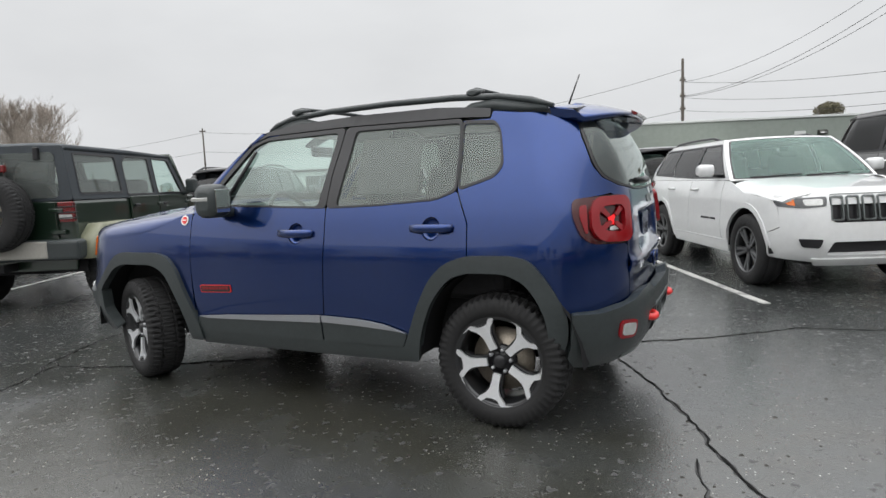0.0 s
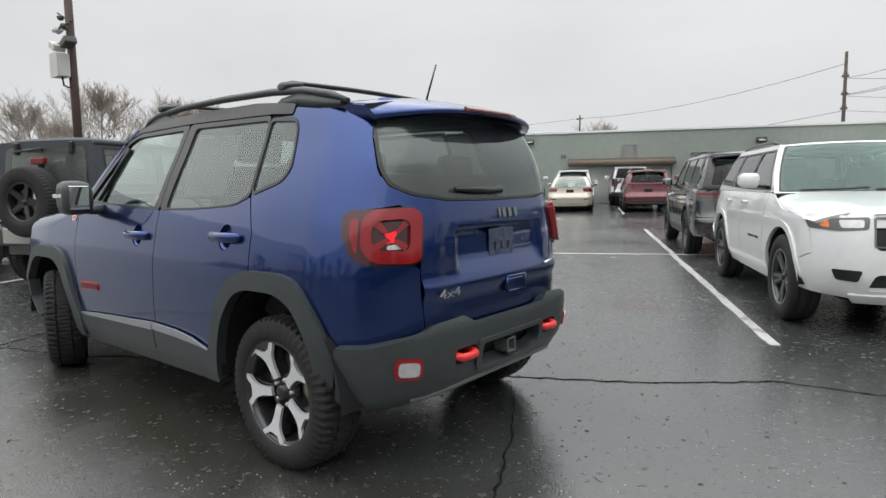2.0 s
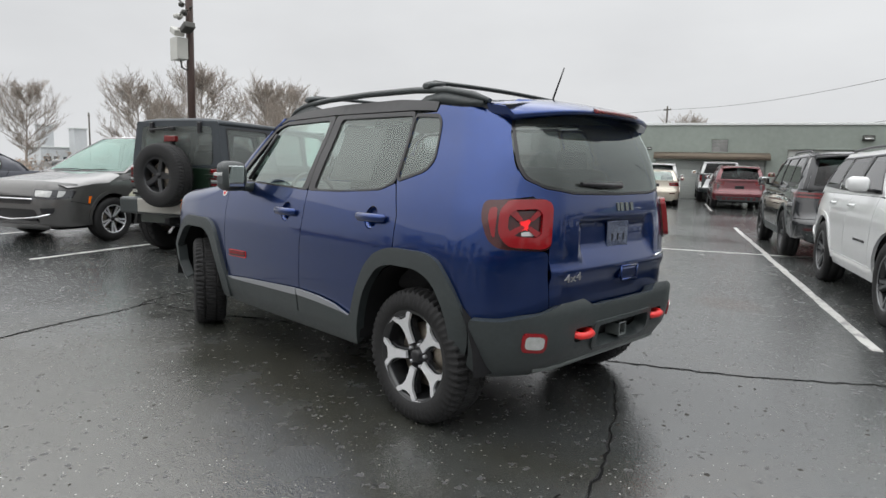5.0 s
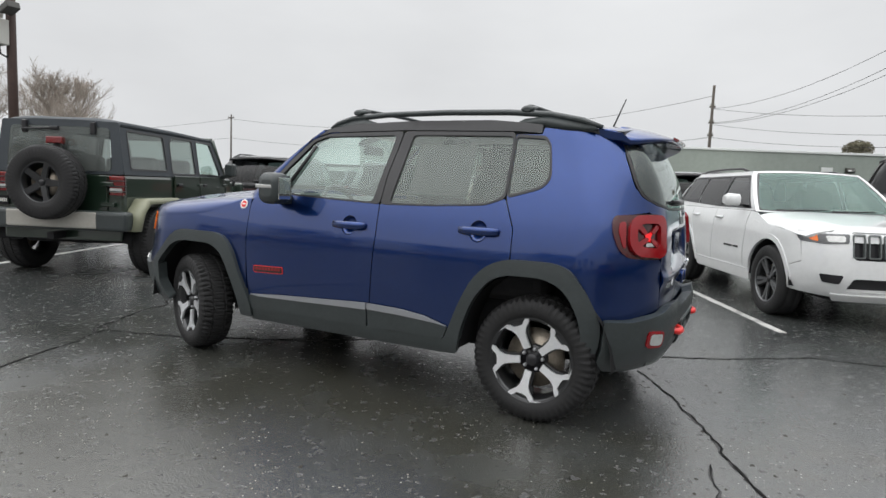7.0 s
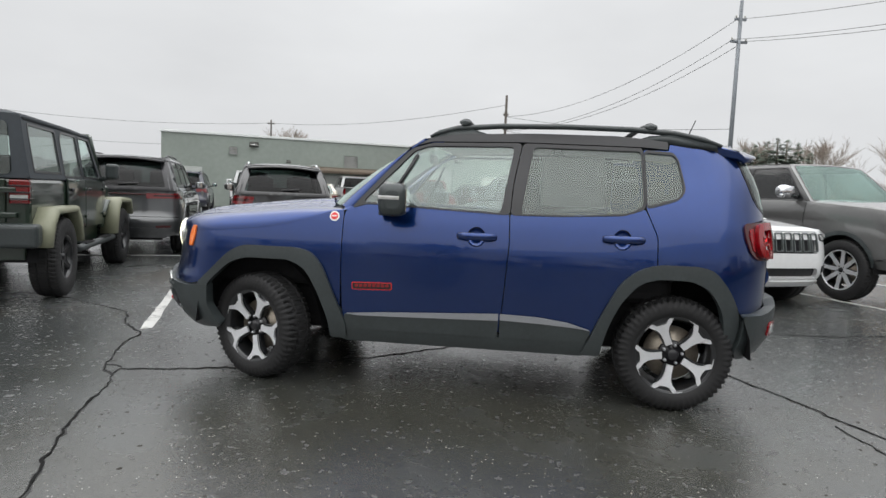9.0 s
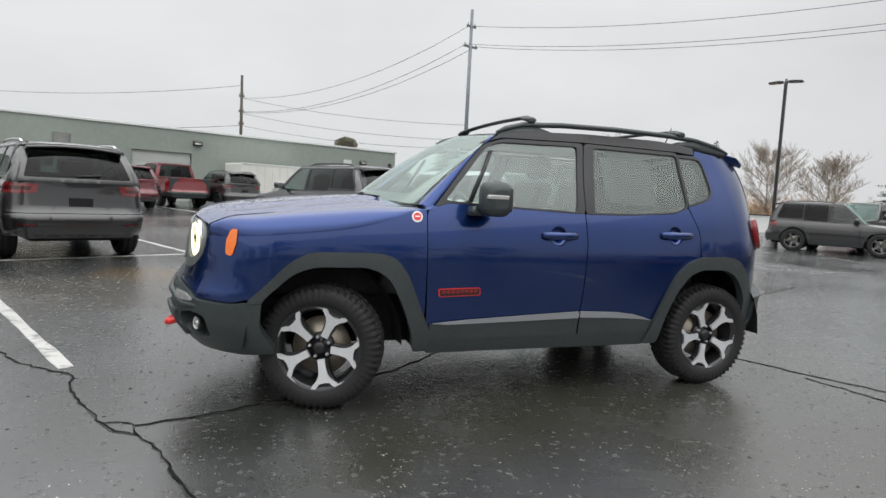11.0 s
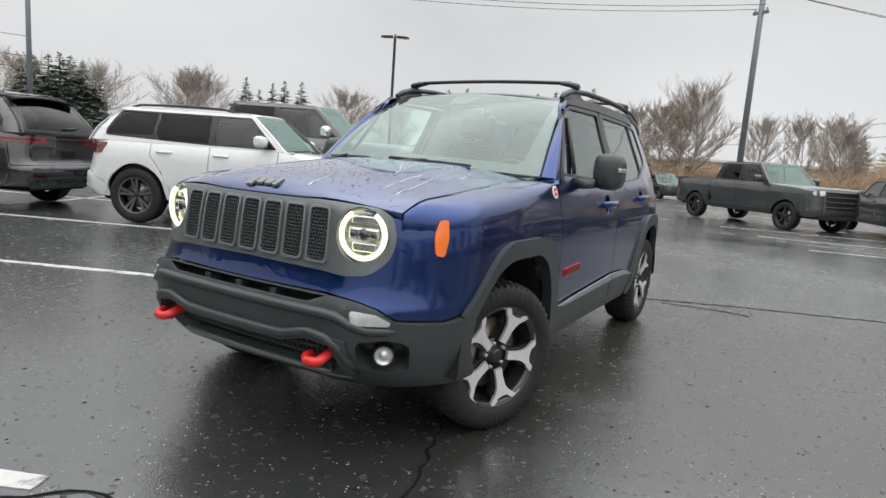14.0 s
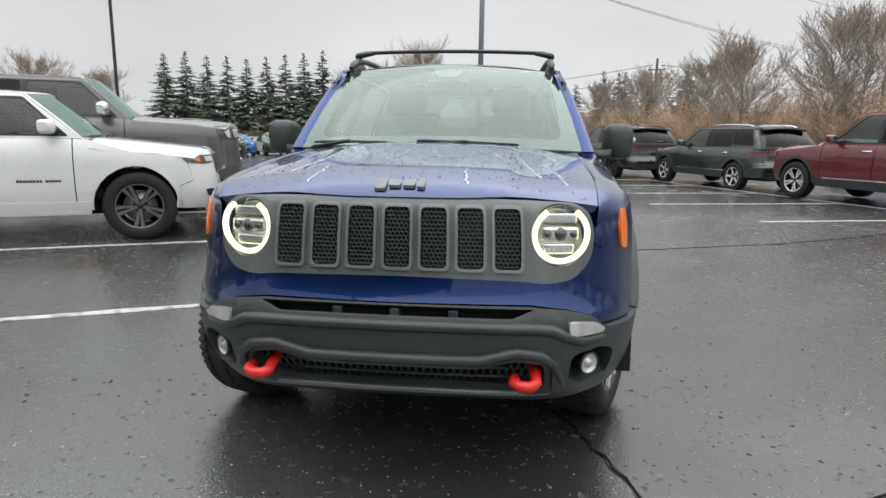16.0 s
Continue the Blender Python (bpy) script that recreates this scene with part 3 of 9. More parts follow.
        panel("red_frame", [poly([(R(0.750), 1.126), (R(0.61), 1.132), (R(0.580), 1.108), (R(0.580), 0.936), (R(0.615), 0.919), (R(0.740), 0.926), (R(0.772), 0.98), (R(0.772), 1.08)], 0.035), poly([(R(0.725), 1.085), (R(0.645), 1.09), (R(0.625), 1.07), (R(0.625), 0.985), (R(0.645), 0.968), (R(0.72), 0.972), (R(0.745), 1.0), (R(0.745), 1.06)], 0.02)], m, LAMPRED, lamp, off=0.034, rim=0.026)
        panel("red_lens", [poly([(R(0.742), 1.083), (R(0.63), 1.088), (R(0.63), 0.97), (R(0.742), 0.975)], 0.02)], m, DARKRED, lamp, off=0.013, rim=0)
        panel("side_lens", [poly([(R(0.799), 1.094), (R(0.779), 1.100), (R(0.779), 0.965), (R(0.787), 0.970), (R(0.801), 1.05)], 0.015)], m, LAMPRED, lamp, off=0.015, rim=0.006)
        for ua, za in ((0.735, 1.078), (0.636, 1.08), (0.636, 0.980), (0.733, 0.984)):
            du, dz = (0.689 - ua), (1.022 - za)
            n = math.hypot(du, dz)
            du, dz = du / n, dz / n
            panel("lens_arm", [poly([(R(ua - dz * 0.013), za + du * 0.013), (R(ua + dz * 0.013), za - du * 0.013), (R(ua + du * 0.05 + dz * 0.008), za + dz * 0.05 - du * 0.008), (R(ua + du * 0.05 - dz * 0.008), za + dz * 0.05 + du * 0.008)], 0.004)], m, LAMPRED, lamp, off=0.026, rim=0.010)
        panel("lit_element", [poly([(R(0.715), 1.048), (R(0.697), 1.038), (R(0.670), 1.052), (R(0.666), 1.042), (R(0.678), 1.018), (R(0.666), 0.996), (R(0.687), 1.003), (R(0.708), 0.994), (R(0.713), 1.004), (R(0.701), 1.02)], 0.008)], m, LITRED, lamp, off=0.018, rim=0)
        panel("clear_lens", [poly([(R(0.70), 0.992), (R(0.64), 1.0), (R(0.635), 0.978), (R(0.70), 0.975)], 0.008)], m, CLEARLENS, lamp, off=0.019, rim=0)
    # front fenders: the upright side, and the round shoulder up to the hood
    zc = curve((-1.99, 1.0), (-1.965, 1.035), (-1.90, 1.062), (-1.7, 1.090), (-1.4, 1.125), (-1.0, 1.163), (-0.6, 1.178))
    ztop = curve((-1.9, 0.92), (-1.6, 0.945), (-1.2, 0.985), (-0.95, 1.045), (-0.8, 1.098), (-0.73, 1.106))

    def fender(sd):
        lo = [(-0.743, 0.42), (-0.743, ztop(-0.743)), (-0.80, ztop(-0.80)), (-0.88, ztop(-0.88)), (-1.0, ztop(-1.0)), (-1.2, ztop(-1.2)), (-1.4, ztop(-1.4)), (-1.7, ztop(-1.7)), (-1.946, ztop(-1.845)), (-1.963, 0.90), (-1.961, 0.854), (-1.58, 0.69), (-1.52, 0.77), (-1.40, 0.835), (-1.03, 0.835), (-0.95, 0.815), (-0.875, 0.735), (-0.80, 0.55), (-0.77, 0.42)]
        m = at if sd < 0 else (lambda s, z: MX @ at(s, z))
        f = panel("front_fender", [poly([(S(x), z) for x, z in lo], 0.012)], m, BLUE, car)
        secs = []
        for i in range(29):
            x = -1.953 + (1.953 - 0.745) * i / 28
            edge = at(S(x), ztop(x))
            yh, zh = min(0.685, 0.66 + 0.06 * smooth((x + 1.85) / 0.5)), zc(edge.x) - 0.052 - 0.045 * smooth((-edge.x - 1.75) / 0.2)
            row = []
            for k in range(10):
                a = k / 9 * math.pi / 2
                row.append(Vector((edge.x, sd * (yh + (abs(edge.y) - yh) * math.sin(a)), edge.z + (zh - edge.z) * math.cos(a))))
            row.insert(0, row[0] + Vector((0, 0, -0.02)))
            secs.append(row)
        part("fender_top", loft(secs, False), BLUE, f)
        # scuttle corner between the fender and the windscreen pillar
        panel("round_badge", [ring(S(-0.80), 1.066, 0.031, 0.031, 24)], m, WHITEMARK, f, "round white and red badge", off=0.004, rim=0.004)
        panel("badge_centre", [ring(S(-0.80), 1.066, 0.022, 0.022, 24)], m, RED, f, off=0.0055, rim=0.002)
        panel("badge_bar", [poly([(S(-0.815), 1.070), (S(-0.785), 1.070), (S(-0.785), 1.063), (S(-0.815), 1.063)], 0.002)], m, WHITEMARK, f, off=0.007, rim=0.001)
        return f

    both(fender)
    # hood
    def hood_at(x, y):
        k = abs(y)
        z = zc(x) - 0.052 * (k / 0.68) ** 2.6 + 0.010 * smooth((0.42 - k) / 0.06) * smooth((x + 1.95) / 0.25)
        z -= 0.045 * (k / 0.66) ** 3 * smooth((-x - 1.75) / 0.2)
        return Vector((x, y, z))

    lead = lambda y: -1.985 + 0.10 * (abs(y) / 0.66) ** 3
    ho = [(lead(y), y, 0.0) for y in [-0.655 + 1.31 * i / 20 for i in range(21)]]
    ho += [(-1.55, 0.678, 0.0), (-1.2, 0.682, 0.0), (-0.845, 0.70, 0.03), (-0.905, 0.45, 0.0), (-0.95, 0.0, 0.0), (-0.905, -0.45, 0.0), (-0.845, -0.70, 0.03), (-1.2, -0.682, 0.0), (-1.55, -0.678, 0.0)]
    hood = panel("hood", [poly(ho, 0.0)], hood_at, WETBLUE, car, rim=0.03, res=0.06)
    rv = random.Random(21)
    # clear water; its pale colour stands in for the reflected sky
    water = mat("water_rivulet", (0.42, 0.44, 0.50), 0.12, 0, 1.0, 0.6, 0.1, 30)
    for x0, y0, x1, y1 in ((-1.45, -0.50, -1.80, -0.56), (-1.38, -0.40, -1.76, -0.47), (-1.25, -0.26, -1.55, -0.36), (-1.2, -0.16, -1.42, -0.30), (-1.3, 0.36, -1.74, 0.45), (-1.42, 0.50, -1.72, 0.56), (-1.30, 0.06, -1.60, 0.10), (-1.25, -0.02, -1.50, -0.08), (-1.35, 0.20, -1.55, 0.26), (-1.12, -0.50, -1.30, -0.56), (-1.1, 0.45, -1.32, 0.52), (-1.75, -0.2, -1.93, -0.22), (-1.7, 0.3, -1.92, 0.33)):
        pts = []
        for i in range(12):
            f = i / 11
            x, y = x0 + (x1 - x0) * f + rv.uniform(-0.006, 0.006), y0 + (y1 - y0) * f + rv.uniform(-0.009, 0.009)
            pts.append(hood_at(x, y) + Vector((0, 0, 0.0005)))
        part("water_rivulet", tube(pts, [0.003 + 0.003 * rv.random() for _ in pts], 6, 0.15), water, hood, "water streak, its pale colour a painted reflection")
    drops = ([], [])
    for _ in range(1500):
        x, y, r = rv.uniform(-1.93, -0.98), rv.uniform(-0.62, 0.62), 0.0014 + 0.0034 * rv.random() ** 3
        b = len(drops[0])
        c = hood_at(x, y)
        drops[0].extend([c + Vector((r * math.cos(a), r * math.sin(a), -0.001)) for a in [6.2832 * k / 6 for k in range(6)]] + [c + Vector((0.6 * r * math.cos(a), 0.6 * r * math.sin(a), r * 0.45)) for a in [6.2832 * k / 6 for k in range(6)]])
        drops[1].extend([(b + k, b + (k + 1) % 6, b + 6 + (k + 1) % 6, b + 6 + k) for k in range(6)] + [tuple(range(b + 6, b + 12))])
    dm = bpy.data.meshes.new("rain_water")
    dm.from_pydata(drops[0], [], drops[1])
    dm.materials.append(mat("water_drops", (0.03, 0.035, 0.08), 0.03, 0, 1.0, 0.9))
    dob = tagged(new("rain_water", dm), kind="stuff")
    dob.parent = hood
    emb = lambda p, q, hh: Vector((-1.935 + 1.15 * q, 1.05 * p, zc(-1.935 + 1.15 * q) - 0.002 + hh))
    part("emblem", join(*[plate([Vector(c) for c in poly([(cx - w, -0.022 + d), (cx + w, -0.022 + d), (cx + w, 0.022 - e), (cx - w, 0.022 - e)], 0.008, 1)], 0.008, 0.010, emb) for cx, w, d, e in ((-0.066, 0.012, -0.004, 0), (-0.028, 0.019, 0, 0.012), (0.018, 0.019, 0, 0.012), (0.063, 0.019, -0.01, 0.012))]), GRAPHITE, hood, "dark raised hood emblem")
    part("cowl", loft([[Vector((-0.93 - 0.045 * (1 - (y / 0.72) ** 2), y, zc(-0.93) - 0.03 - 0.05 * (y / 0.72) ** 2)) + d for d in (Vector((0, 0, 0)), Vector((0.10, 0, 0.012)), Vector((0.22, 0, 0.0)))] for y in [-0.72 + 1.44 * i / 12 for i in range(13)]], False), PLASTIC, car)
    # front fascia, grille panel with seven slots, lower bumper
    gp = [(y, z) for y, z in [(0, 1.010), (0.45, 1.004), (0.615, 0.995), (0.664, 0.965), (0.677, 0.885), (0.660, 0.805), (0.603, 0.748), (0.52, 0.736), (0.42, 0.745), (0.0, 0.752)]]

    def sym(pts, r=0.02):
        return poly([(F(p[0]), *p[1:]) for p in pts] + [(F(-p[0]), *p[1:]) for p in pts[::-1] if abs(p[0]) > 1e-4], r)

    for sgn in (-1, 1):
        fc = [(F(sgn * 0.585), 1.003), (F(sgn * 0.66), 1.003), (F(sgn * 0.715), 0.99), (sgn * S(-1.90), 0.965), (sgn * S(-1.895), 0.84), (F(sgn * 0.64), 0.85), (F(sgn * 0.63), 0.93), (F(sgn * 0.585), 0.975)]
        panel("fender_corner", [poly(fc, 0.02)], at, BLUE, car, off=-0.010, rim=0)
    slots = [-0.378 + 0.126 * i for i in range(7)]
    slot = lambda c, g: [(F(c - 0.053 + g), 0.984 - g), (F(c + 0.053 - g), 0.984 - g), (F(c + 0.053 - g), 0.772 + g), (F(c - 0.053 + g), 0.772 + g)]
    eyes = [ring(F(sgn * 0.557), 0.893, 0.101, 0.101, 36) for sgn in (-1, 1)]
    grille = panel("grille_panel", [sym(gp, 0.03)] + [poly(slot(c, 0.004), 0.02) for c in slots] + eyes, at, GRAPHITE, car, "dark seven-slot grille panel", res=0.09, off=0.002, rim=0.05)
    for c in slots:
        sl = panel("slot_ring", [poly(slot(c, -0.001), 0.022), poly(slot(c, 0.009), 0.018)], at, SATIN, grille, off=0.014, rim=0.03)
        panel("slot_mesh_backing", [poly(slot(c, 0.006), 0.02)], at, DARKTRIM, sl, off=-0.030, rim=0)
        bars = []
        for i in range(15):
            z = 0.786 + 0.0132 * i
            for k in range(7):
                y = c - 0.0456 + 0.0152 * k + (0.0076 if i % 2 else 0)
                if abs(y - c) < 0.044:
                    p = at(F(y), z)
                    bars.append(moved(lathe([(0.0088, -0.012), (0.0078, -0.022), (0.0058, -0.022)], 6, "x"), Matrix.Translation(p + Vector((0.012, 0, 0)))))
        part("honeycomb", join(*bars), PLASTIC, sl)
    for sgn in (-1, 1):
        c = at(F(sgn * 0.557), 0.893)
        turn = Matrix.Translation(c + Vector((0.016, 0, 0))) @ Matrix.Rotation(radians(12 * (1 if c.y < 0 else -1)), 4, "Z") @ Matrix.Scale(1.03, 4)
        bowl = moved(lathe([(0.0, 0.05), (0.07, 0.045), (0.099, 0.012), (0.099, -0.004)], 40, "x"), turn)
        hl = part("headlamp", bowl, LAMPCHROME, car, "round headlamp with a lit white ring")
        secs = []
        for i in range(49):
            a = radians(57 - 294 * i / 48)
            secs.append([Vector((-0.006 + 0.012 * math.sin(b), (0.086 + 0.0095 * math.cos(b)) * math.cos(a), (0.086 + 0.0095 * math.cos(b)) * math.sin(a))) for b in [6.2832 * k / 8 for k in range(8)]])
        part("light_ring", moved(loft(secs), turn), RINGLIGHT, hl, "lit white ring")
        part("projector", moved(join(block(-0.004, 0.02, -0.062, 0.062, -0.020, 0.026, 0.010), block(0.006, 0.02, -0.05, 0.05, -0.066, -0.03, 0.008), block(0.006, 0.02, -0.056, 0.056, 0.036, 0.068, 0.008)), turn), LAMPCHROME, hl)
        part("projector_lens", moved(join(lathe([(0.0, -0.012), (0.018, -0.010), (0.022, -0.002)], 24, "x"), moved(lathe([(0.0, -0.010), (0.010, -0.009), (0.013, -0.002)], 20, "x"), Matrix.Translation((0, 0.042, 0))), moved(lathe([(0.0, -0.010), (0.010, -0.009), (0.013, -0.002)], 20, "x"), Matrix.Translation((0, -0.042, 0)))), turn), LAMPDARK, hl)
        part("lens_cover", moved(lathe([(0.0, -0.018), (0.06, -0.014), (0.097, -0.003)], 40, "x"), turn), LAMPGLASS, hl)
    fascia = [(0.0, 0.756), (0.42, 0.749), (0.52, 0.740), (0.600, 0.751), (0.656, 0.807), (0.674, 0.858)]
    fs = [(F(p[0]), p[1]) for p in fascia] + [(S(-1.960), 0.848), (S(-1.926), 0.834), (S(-1.63), 0.738), (S(-1.585), 0.695), (S(-1.64), 0.62), (S(-1.78), 0.585), (F(0.715), 0.595), (F(0.66), 0.632), (F(0.58), 0.655), (F(0.46), 0.672), (0.0, 0.668)]
    fs = fs + [(-p[0], p[1]) for p in fs[::-1] if abs(p[0]) > 1e-4]
    panel("front_fascia", [poly(fs, 0.012)], at, BLUE, car, "blue painted band under the grille", res=0.06)
    lb = [(0.0, 0.662), (F(0.46), 0.664), (F(0.58), 0.648), (F(0.66), 0.625), (F(0.715), 0.588), (S(-1.785), 0.578), (S(-1.715), 0.588, 0.004), (S(-1.632), 0.588, 0.004), (S(-1.648), 0.46), (S(-1.628), 0.325, 0.03), (S(-1.80), 0.312), (F(0.60), 0.318), (F(0.45), 0.330), (0.0, 0.330)]
    lb = lb + [(-p[0], p[1]) for p in lb[::-1] if abs(p[0]) > 1e-4]
    intake = [(F(-0.47), 0.655), (F(0.47), 0.655), (F(0.40), 0.626), (F(-0.40), 0.626)]
    lower = [(F(-0.51), 0.492), (F(-0.42), 0.506), (F(-0.30), 0.478), (F(0.30), 0.478), (F(0.42), 0.506), (F(0.51), 0.492), (F(0.53), 0.40), (F(0.46), 0.355), (F(-0.46), 0.355), (F(-0.53), 0.40)]
    fogs = [poly([(F(sg * 0.60), 0.51), (F(sg * 0.70), 0.525), (F(sg * 0.755), 0.50), (F(sg * 0.745), 0.40), (F(sg * 0.66), 0.385), (F(sg * 0.60), 0.42)], 0.03) for sg in (-1, 1)]
    bump = panel("front_bumper", [poly(lb, 0.015), poly(intake, 0.012), poly(lower, 0.03)] + fogs, at, PLASTIC, car, "black plastic front bumper", res=0.06, off=0.022, rim=0.07)
    panel("intake_backing", [poly([(F(-0.55), 0.66), (F(0.55), 0.66), (F(0.55), 0.35), (F(-0.55), 0.35)], 0.01)], at, UNDER, bump, off=-0.055, rim=0)
    panel("bumper_lip", [poly([(F(-0.57), 0.515), (F(-0.42), 0.53), (F(-0.30), 0.496), (F(0.30), 0.496), (F(0.42), 0.53), (F(0.57), 0.515), (F(0.582), 0.39), (F(0.548), 0.385), (F(0.535), 0.488), (F(0.42), 0.506), (F(0.29), 0.476), (F(-0.29), 0.476), (F(-0.42), 0.506), (F(-0.535), 0.488), (F(-0.548), 0.385), (F(-0.582), 0.39)], 0.012)], at, PLASTIC, bump, off=0.038, rim=0.03)
    part("bumper_ledge", tube([at(F(-0.74 + 1.48 * k / 28), 0.604 - 0.050 * smooth((abs(-0.74 + 1.48 * k / 28) - 0.50) / 0.14)) + Vector((-0.012, 0, 0)) for k in range(29)], [0.010] + [0.026] * 27 + [0.010], 12, 0.8), PLASTIC, bump, "rounded black plastic ledge")
    lip = [(-0.60, 0.375), (-0.575, 0.43), (-0.55, 0.485), (-0.50, 0.518), (-0.42, 0.528), (-0.36, 0.512), (-0.30, 0.496), (-0.15, 0.494), (0.0, 0.494)]
    lip = lip + [(-y, z) for y, z in lip[-2::-1]]
    part("opening_frame", tube([at(F(y), z) + Vector((-0.030, 0, 0)) for y, z in lip], [0.010] + [0.019] * (len(lip) - 2) + [0.010], 10, 1.0), PLASTIC, bump, "raised black frame round the lower opening")
    wires = []
    for k in range(40):
        for dd in (-0.05, 0.05):
            y = -0.53 + 1.06 * k / 39
            wires.append(tube([at(F(max(-0.55, min(0.55, y - dd * (0.5 - j / 3)))), 0.358 + 0.13 * j / 3) + Vector((0.034, 0, 0)) for j in range(4)], 0.0032, 5))
    part("opening_mesh", join(*wires), PLASTIC, bump, "black diamond mesh")
    part("lower_lip", tube([at(F(-0.56 + 1.12 * k / 12), 0.345) + Vector((-0.018, 0, 0)) for k in range(13)], 0.013, 8), GRAPHITE, bump)
    for i in range(3):
        part("intake_tab", moved(block(-0.01, 0.05, -0.016, 0.016, -0.028, 0.012, 0.004), Matrix.Translation(at(F(-0.2 + 0.2 * i), 0.640))), PLASTIC, bump)
    for i in range(2):
        z = 0.405 + 0.042 * i
        part("grille_bar", tube([at(F(-0.40 + 0.8 * k / 8), z) + Vector((0.03, 0, 0)) for k in range(9)], 0.006, 6), PLASTIC, bump)
    for sg in (-1, 1):
        panel("fog_recess", [poly([(F(sg * 0.59), 0.53), (F(sg * 0.77), 0.53), (F(sg * 0.77), 0.37), (F(sg * 0.59), 0.37)], 0.02)], at, DARKTRIM, bump, off=-0.045, rim=0)
        c = at(F(sg * 0.685), 0.452)
        t = Matrix.Translation(c) @ Matrix.Rotation(radians(32 * (1 if c.y < 0 else -1)), 4, "Z") @ Matrix.Diagonal((1, 0.85, 0.85, 1))
        fl = part("fog_lamp", moved(lathe([(0.043, 0.05), (0.050, -0.002), (0.045, -0.012), (0.040, -0.004)], 28, "x"), t), DARKTRIM, bump)
        part("fog_lens", moved(lathe([(0.0, -0.006), (0.012, -0.010), (0.016, 0.004), (0.030, 0.002), (0.040, -0.004)], 24, "x"), t), CLEARLENS, fl, "round clear fog lens")
        panel("turn_lamp", [poly([(F(sg * 0.575), 0.618), (F(sg * 0.66), 0.612), (F(sg * 0.70), 0.592), (F(sg * 0.695), 0.578), (F(sg * 0.585), 0.576)], 0.012)], at, CLEARLENS, bump, "clear lamp in the bumper corner", off=0.030, rim=0.012)
        hk = Vector((-2.03, -sg * 0.43 if sg > 0 else 0.46, 0.425))
        loop = [Vector((0.10, -0.032, 0.028)), Vector((0.02, -0.034, 0.024)), Vector((-0.055, -0.034, 0.0)), Vector((-0.068, -0.018, -0.006)), Vector((-0.068, 0.018, -0.006)), Vector((-0.055, 0.034, 0.0)), Vector((-0.02, 0.034, 0.006))]
        part("tow_hook", moved(tube(loop, 0.020, 6), Matrix.Translation(hk)), RED, bump, "red front tow hook")
        # amber side marker
        m = at if sg > 0 else (lambda s, z: MX @ at(s, z))
        panel("side_marker", [poly([(S(-1.856), 0.962), (S(-1.826), 0.964), (S(-1.818), 0.90), (S(-1.832), 0.824), (S(-1.862), 0.832), (S(-1.868), 0.90)], 0.014)], lambda s, z: m(s, min(z, 0.935)) + Vector((0.35 * max(0, z - 0.935), 0, max(0, z - 0.935))), AMBER, car, "amber side marker lamp", off=0.008, rim=0.010)
    # wheel arch mouldings
    fa_out = [(-1.705, 0.590, 0.004), (-1.62, 0.712), (-1.51, 0.818), (-1.40, 0.862), (-1.02, 0.862), (-0.925, 0.838), (-0.855, 0.755), (-0.775, 0.57), (-0.700, 0.40, 0.03), (-0.70, 0.315, 0.015)]
    fa_in = [(-0.80, 0.315, 0.015), (-0.815, 0.42), (-0.885, 0.60), (-0.965, 0.735), (-1.07, 0.785), (-1.39, 0.785), (-1.51, 0.742), (-1.60, 0.645), (-1.632, 0.590, 0.004)]
    ra_out = [(0.74, 0.315, 0.015), (0.80, 0.44), (0.865, 0.60), (0.945, 0.75), (1.035, 0.83), (1.165, 0.873), (1.45, 0.873), (1.555, 0.848), (1.645, 0.752), (1.735, 0.60), (1.75, 0.50), (1.745, 0.345, 0.01)]
    ra_in = [(1.655, 0.335, 0.02), (1.665, 0.47), (1.62, 0.62), (1.525, 0.742), (1.40, 0.790), (1.165, 0.790), (1.06, 0.755), (0.955, 0.64), (0.885, 0.48), (0.85, 0.315, 0.015)]
    sided("wheel_arch_moulding", fa_out + fa_in, PLASTIC, car, off=0.026, r=0.07, rim=0.05, res=0.05)
    sided("wheel_arch_moulding", ra_out + ra_in, PLASTIC, car, off=0.026, r=0.07, rim=0.05, res=0.05)
    # sills and door cladding with a bright strip
    sided("sill", [(-0.72, 0.375), (-0.72, 0.292), (0.76, 0.300), (0.80, 0.385)], PLASTIC, car, off=0.012, r=0.02, rim=0.05)
    sided("door_cladding", [(-0.712, 0.462), (-0.45, 0.480), (0.246, 0.507), (0.243, 0.378), (-0.708, 0.374)], PLASTIC, front, off=0.016, r=0.012, rim=0.02)
    sided("door_cladding", [(0.256, 0.507), (0.55, 0.498), (0.70, 0.478), (0.795, 0.455), (0.765, 0.386), (0.256, 0.378)], PLASTIC, rear, off=0.016, r=0.012, rim=0.02)
    strip = mat("satin_trim_strip", (0.30, 0.31, 0.33), 0.38, 0.5, 0.2, 0.5, 0.08, 8)
    sided("trim_strip", [(-0.70, 0.470), (-0.45, 0.490), (0.246, 0.527), (0.246, 0.486), (-0.45, 0.466), (-0.62, 0.462)], strip, front, "satin grey strip", off=0.022, r=0.006, rim=0.012)
    sided("trim_strip", [(0.256, 0.527), (0.50, 0.520), (0.65, 0.502), (0.79, 0.462), (0.70, 0.472), (0.5, 0.484), (0.256, 0.490)], strip, rear, "satin grey strip", off=0.022, r=0.006, rim=0.012)
    sided("side_badge", [(-0.668, 0.667), (-0.415, 0.674), (-0.412, 0.628), (-0.665, 0.620)], RED, front, "red-edged dark name plate", off=0.005, r=0.012, rim=0.005)
    sided("badge_field", [(-0.662, 0.662), (-0.420, 0.669), (-0.418, 0.633), (-0.659, 0.625)], DARKTRIM, front, off=0.007, r=0.008, rim=0.003)
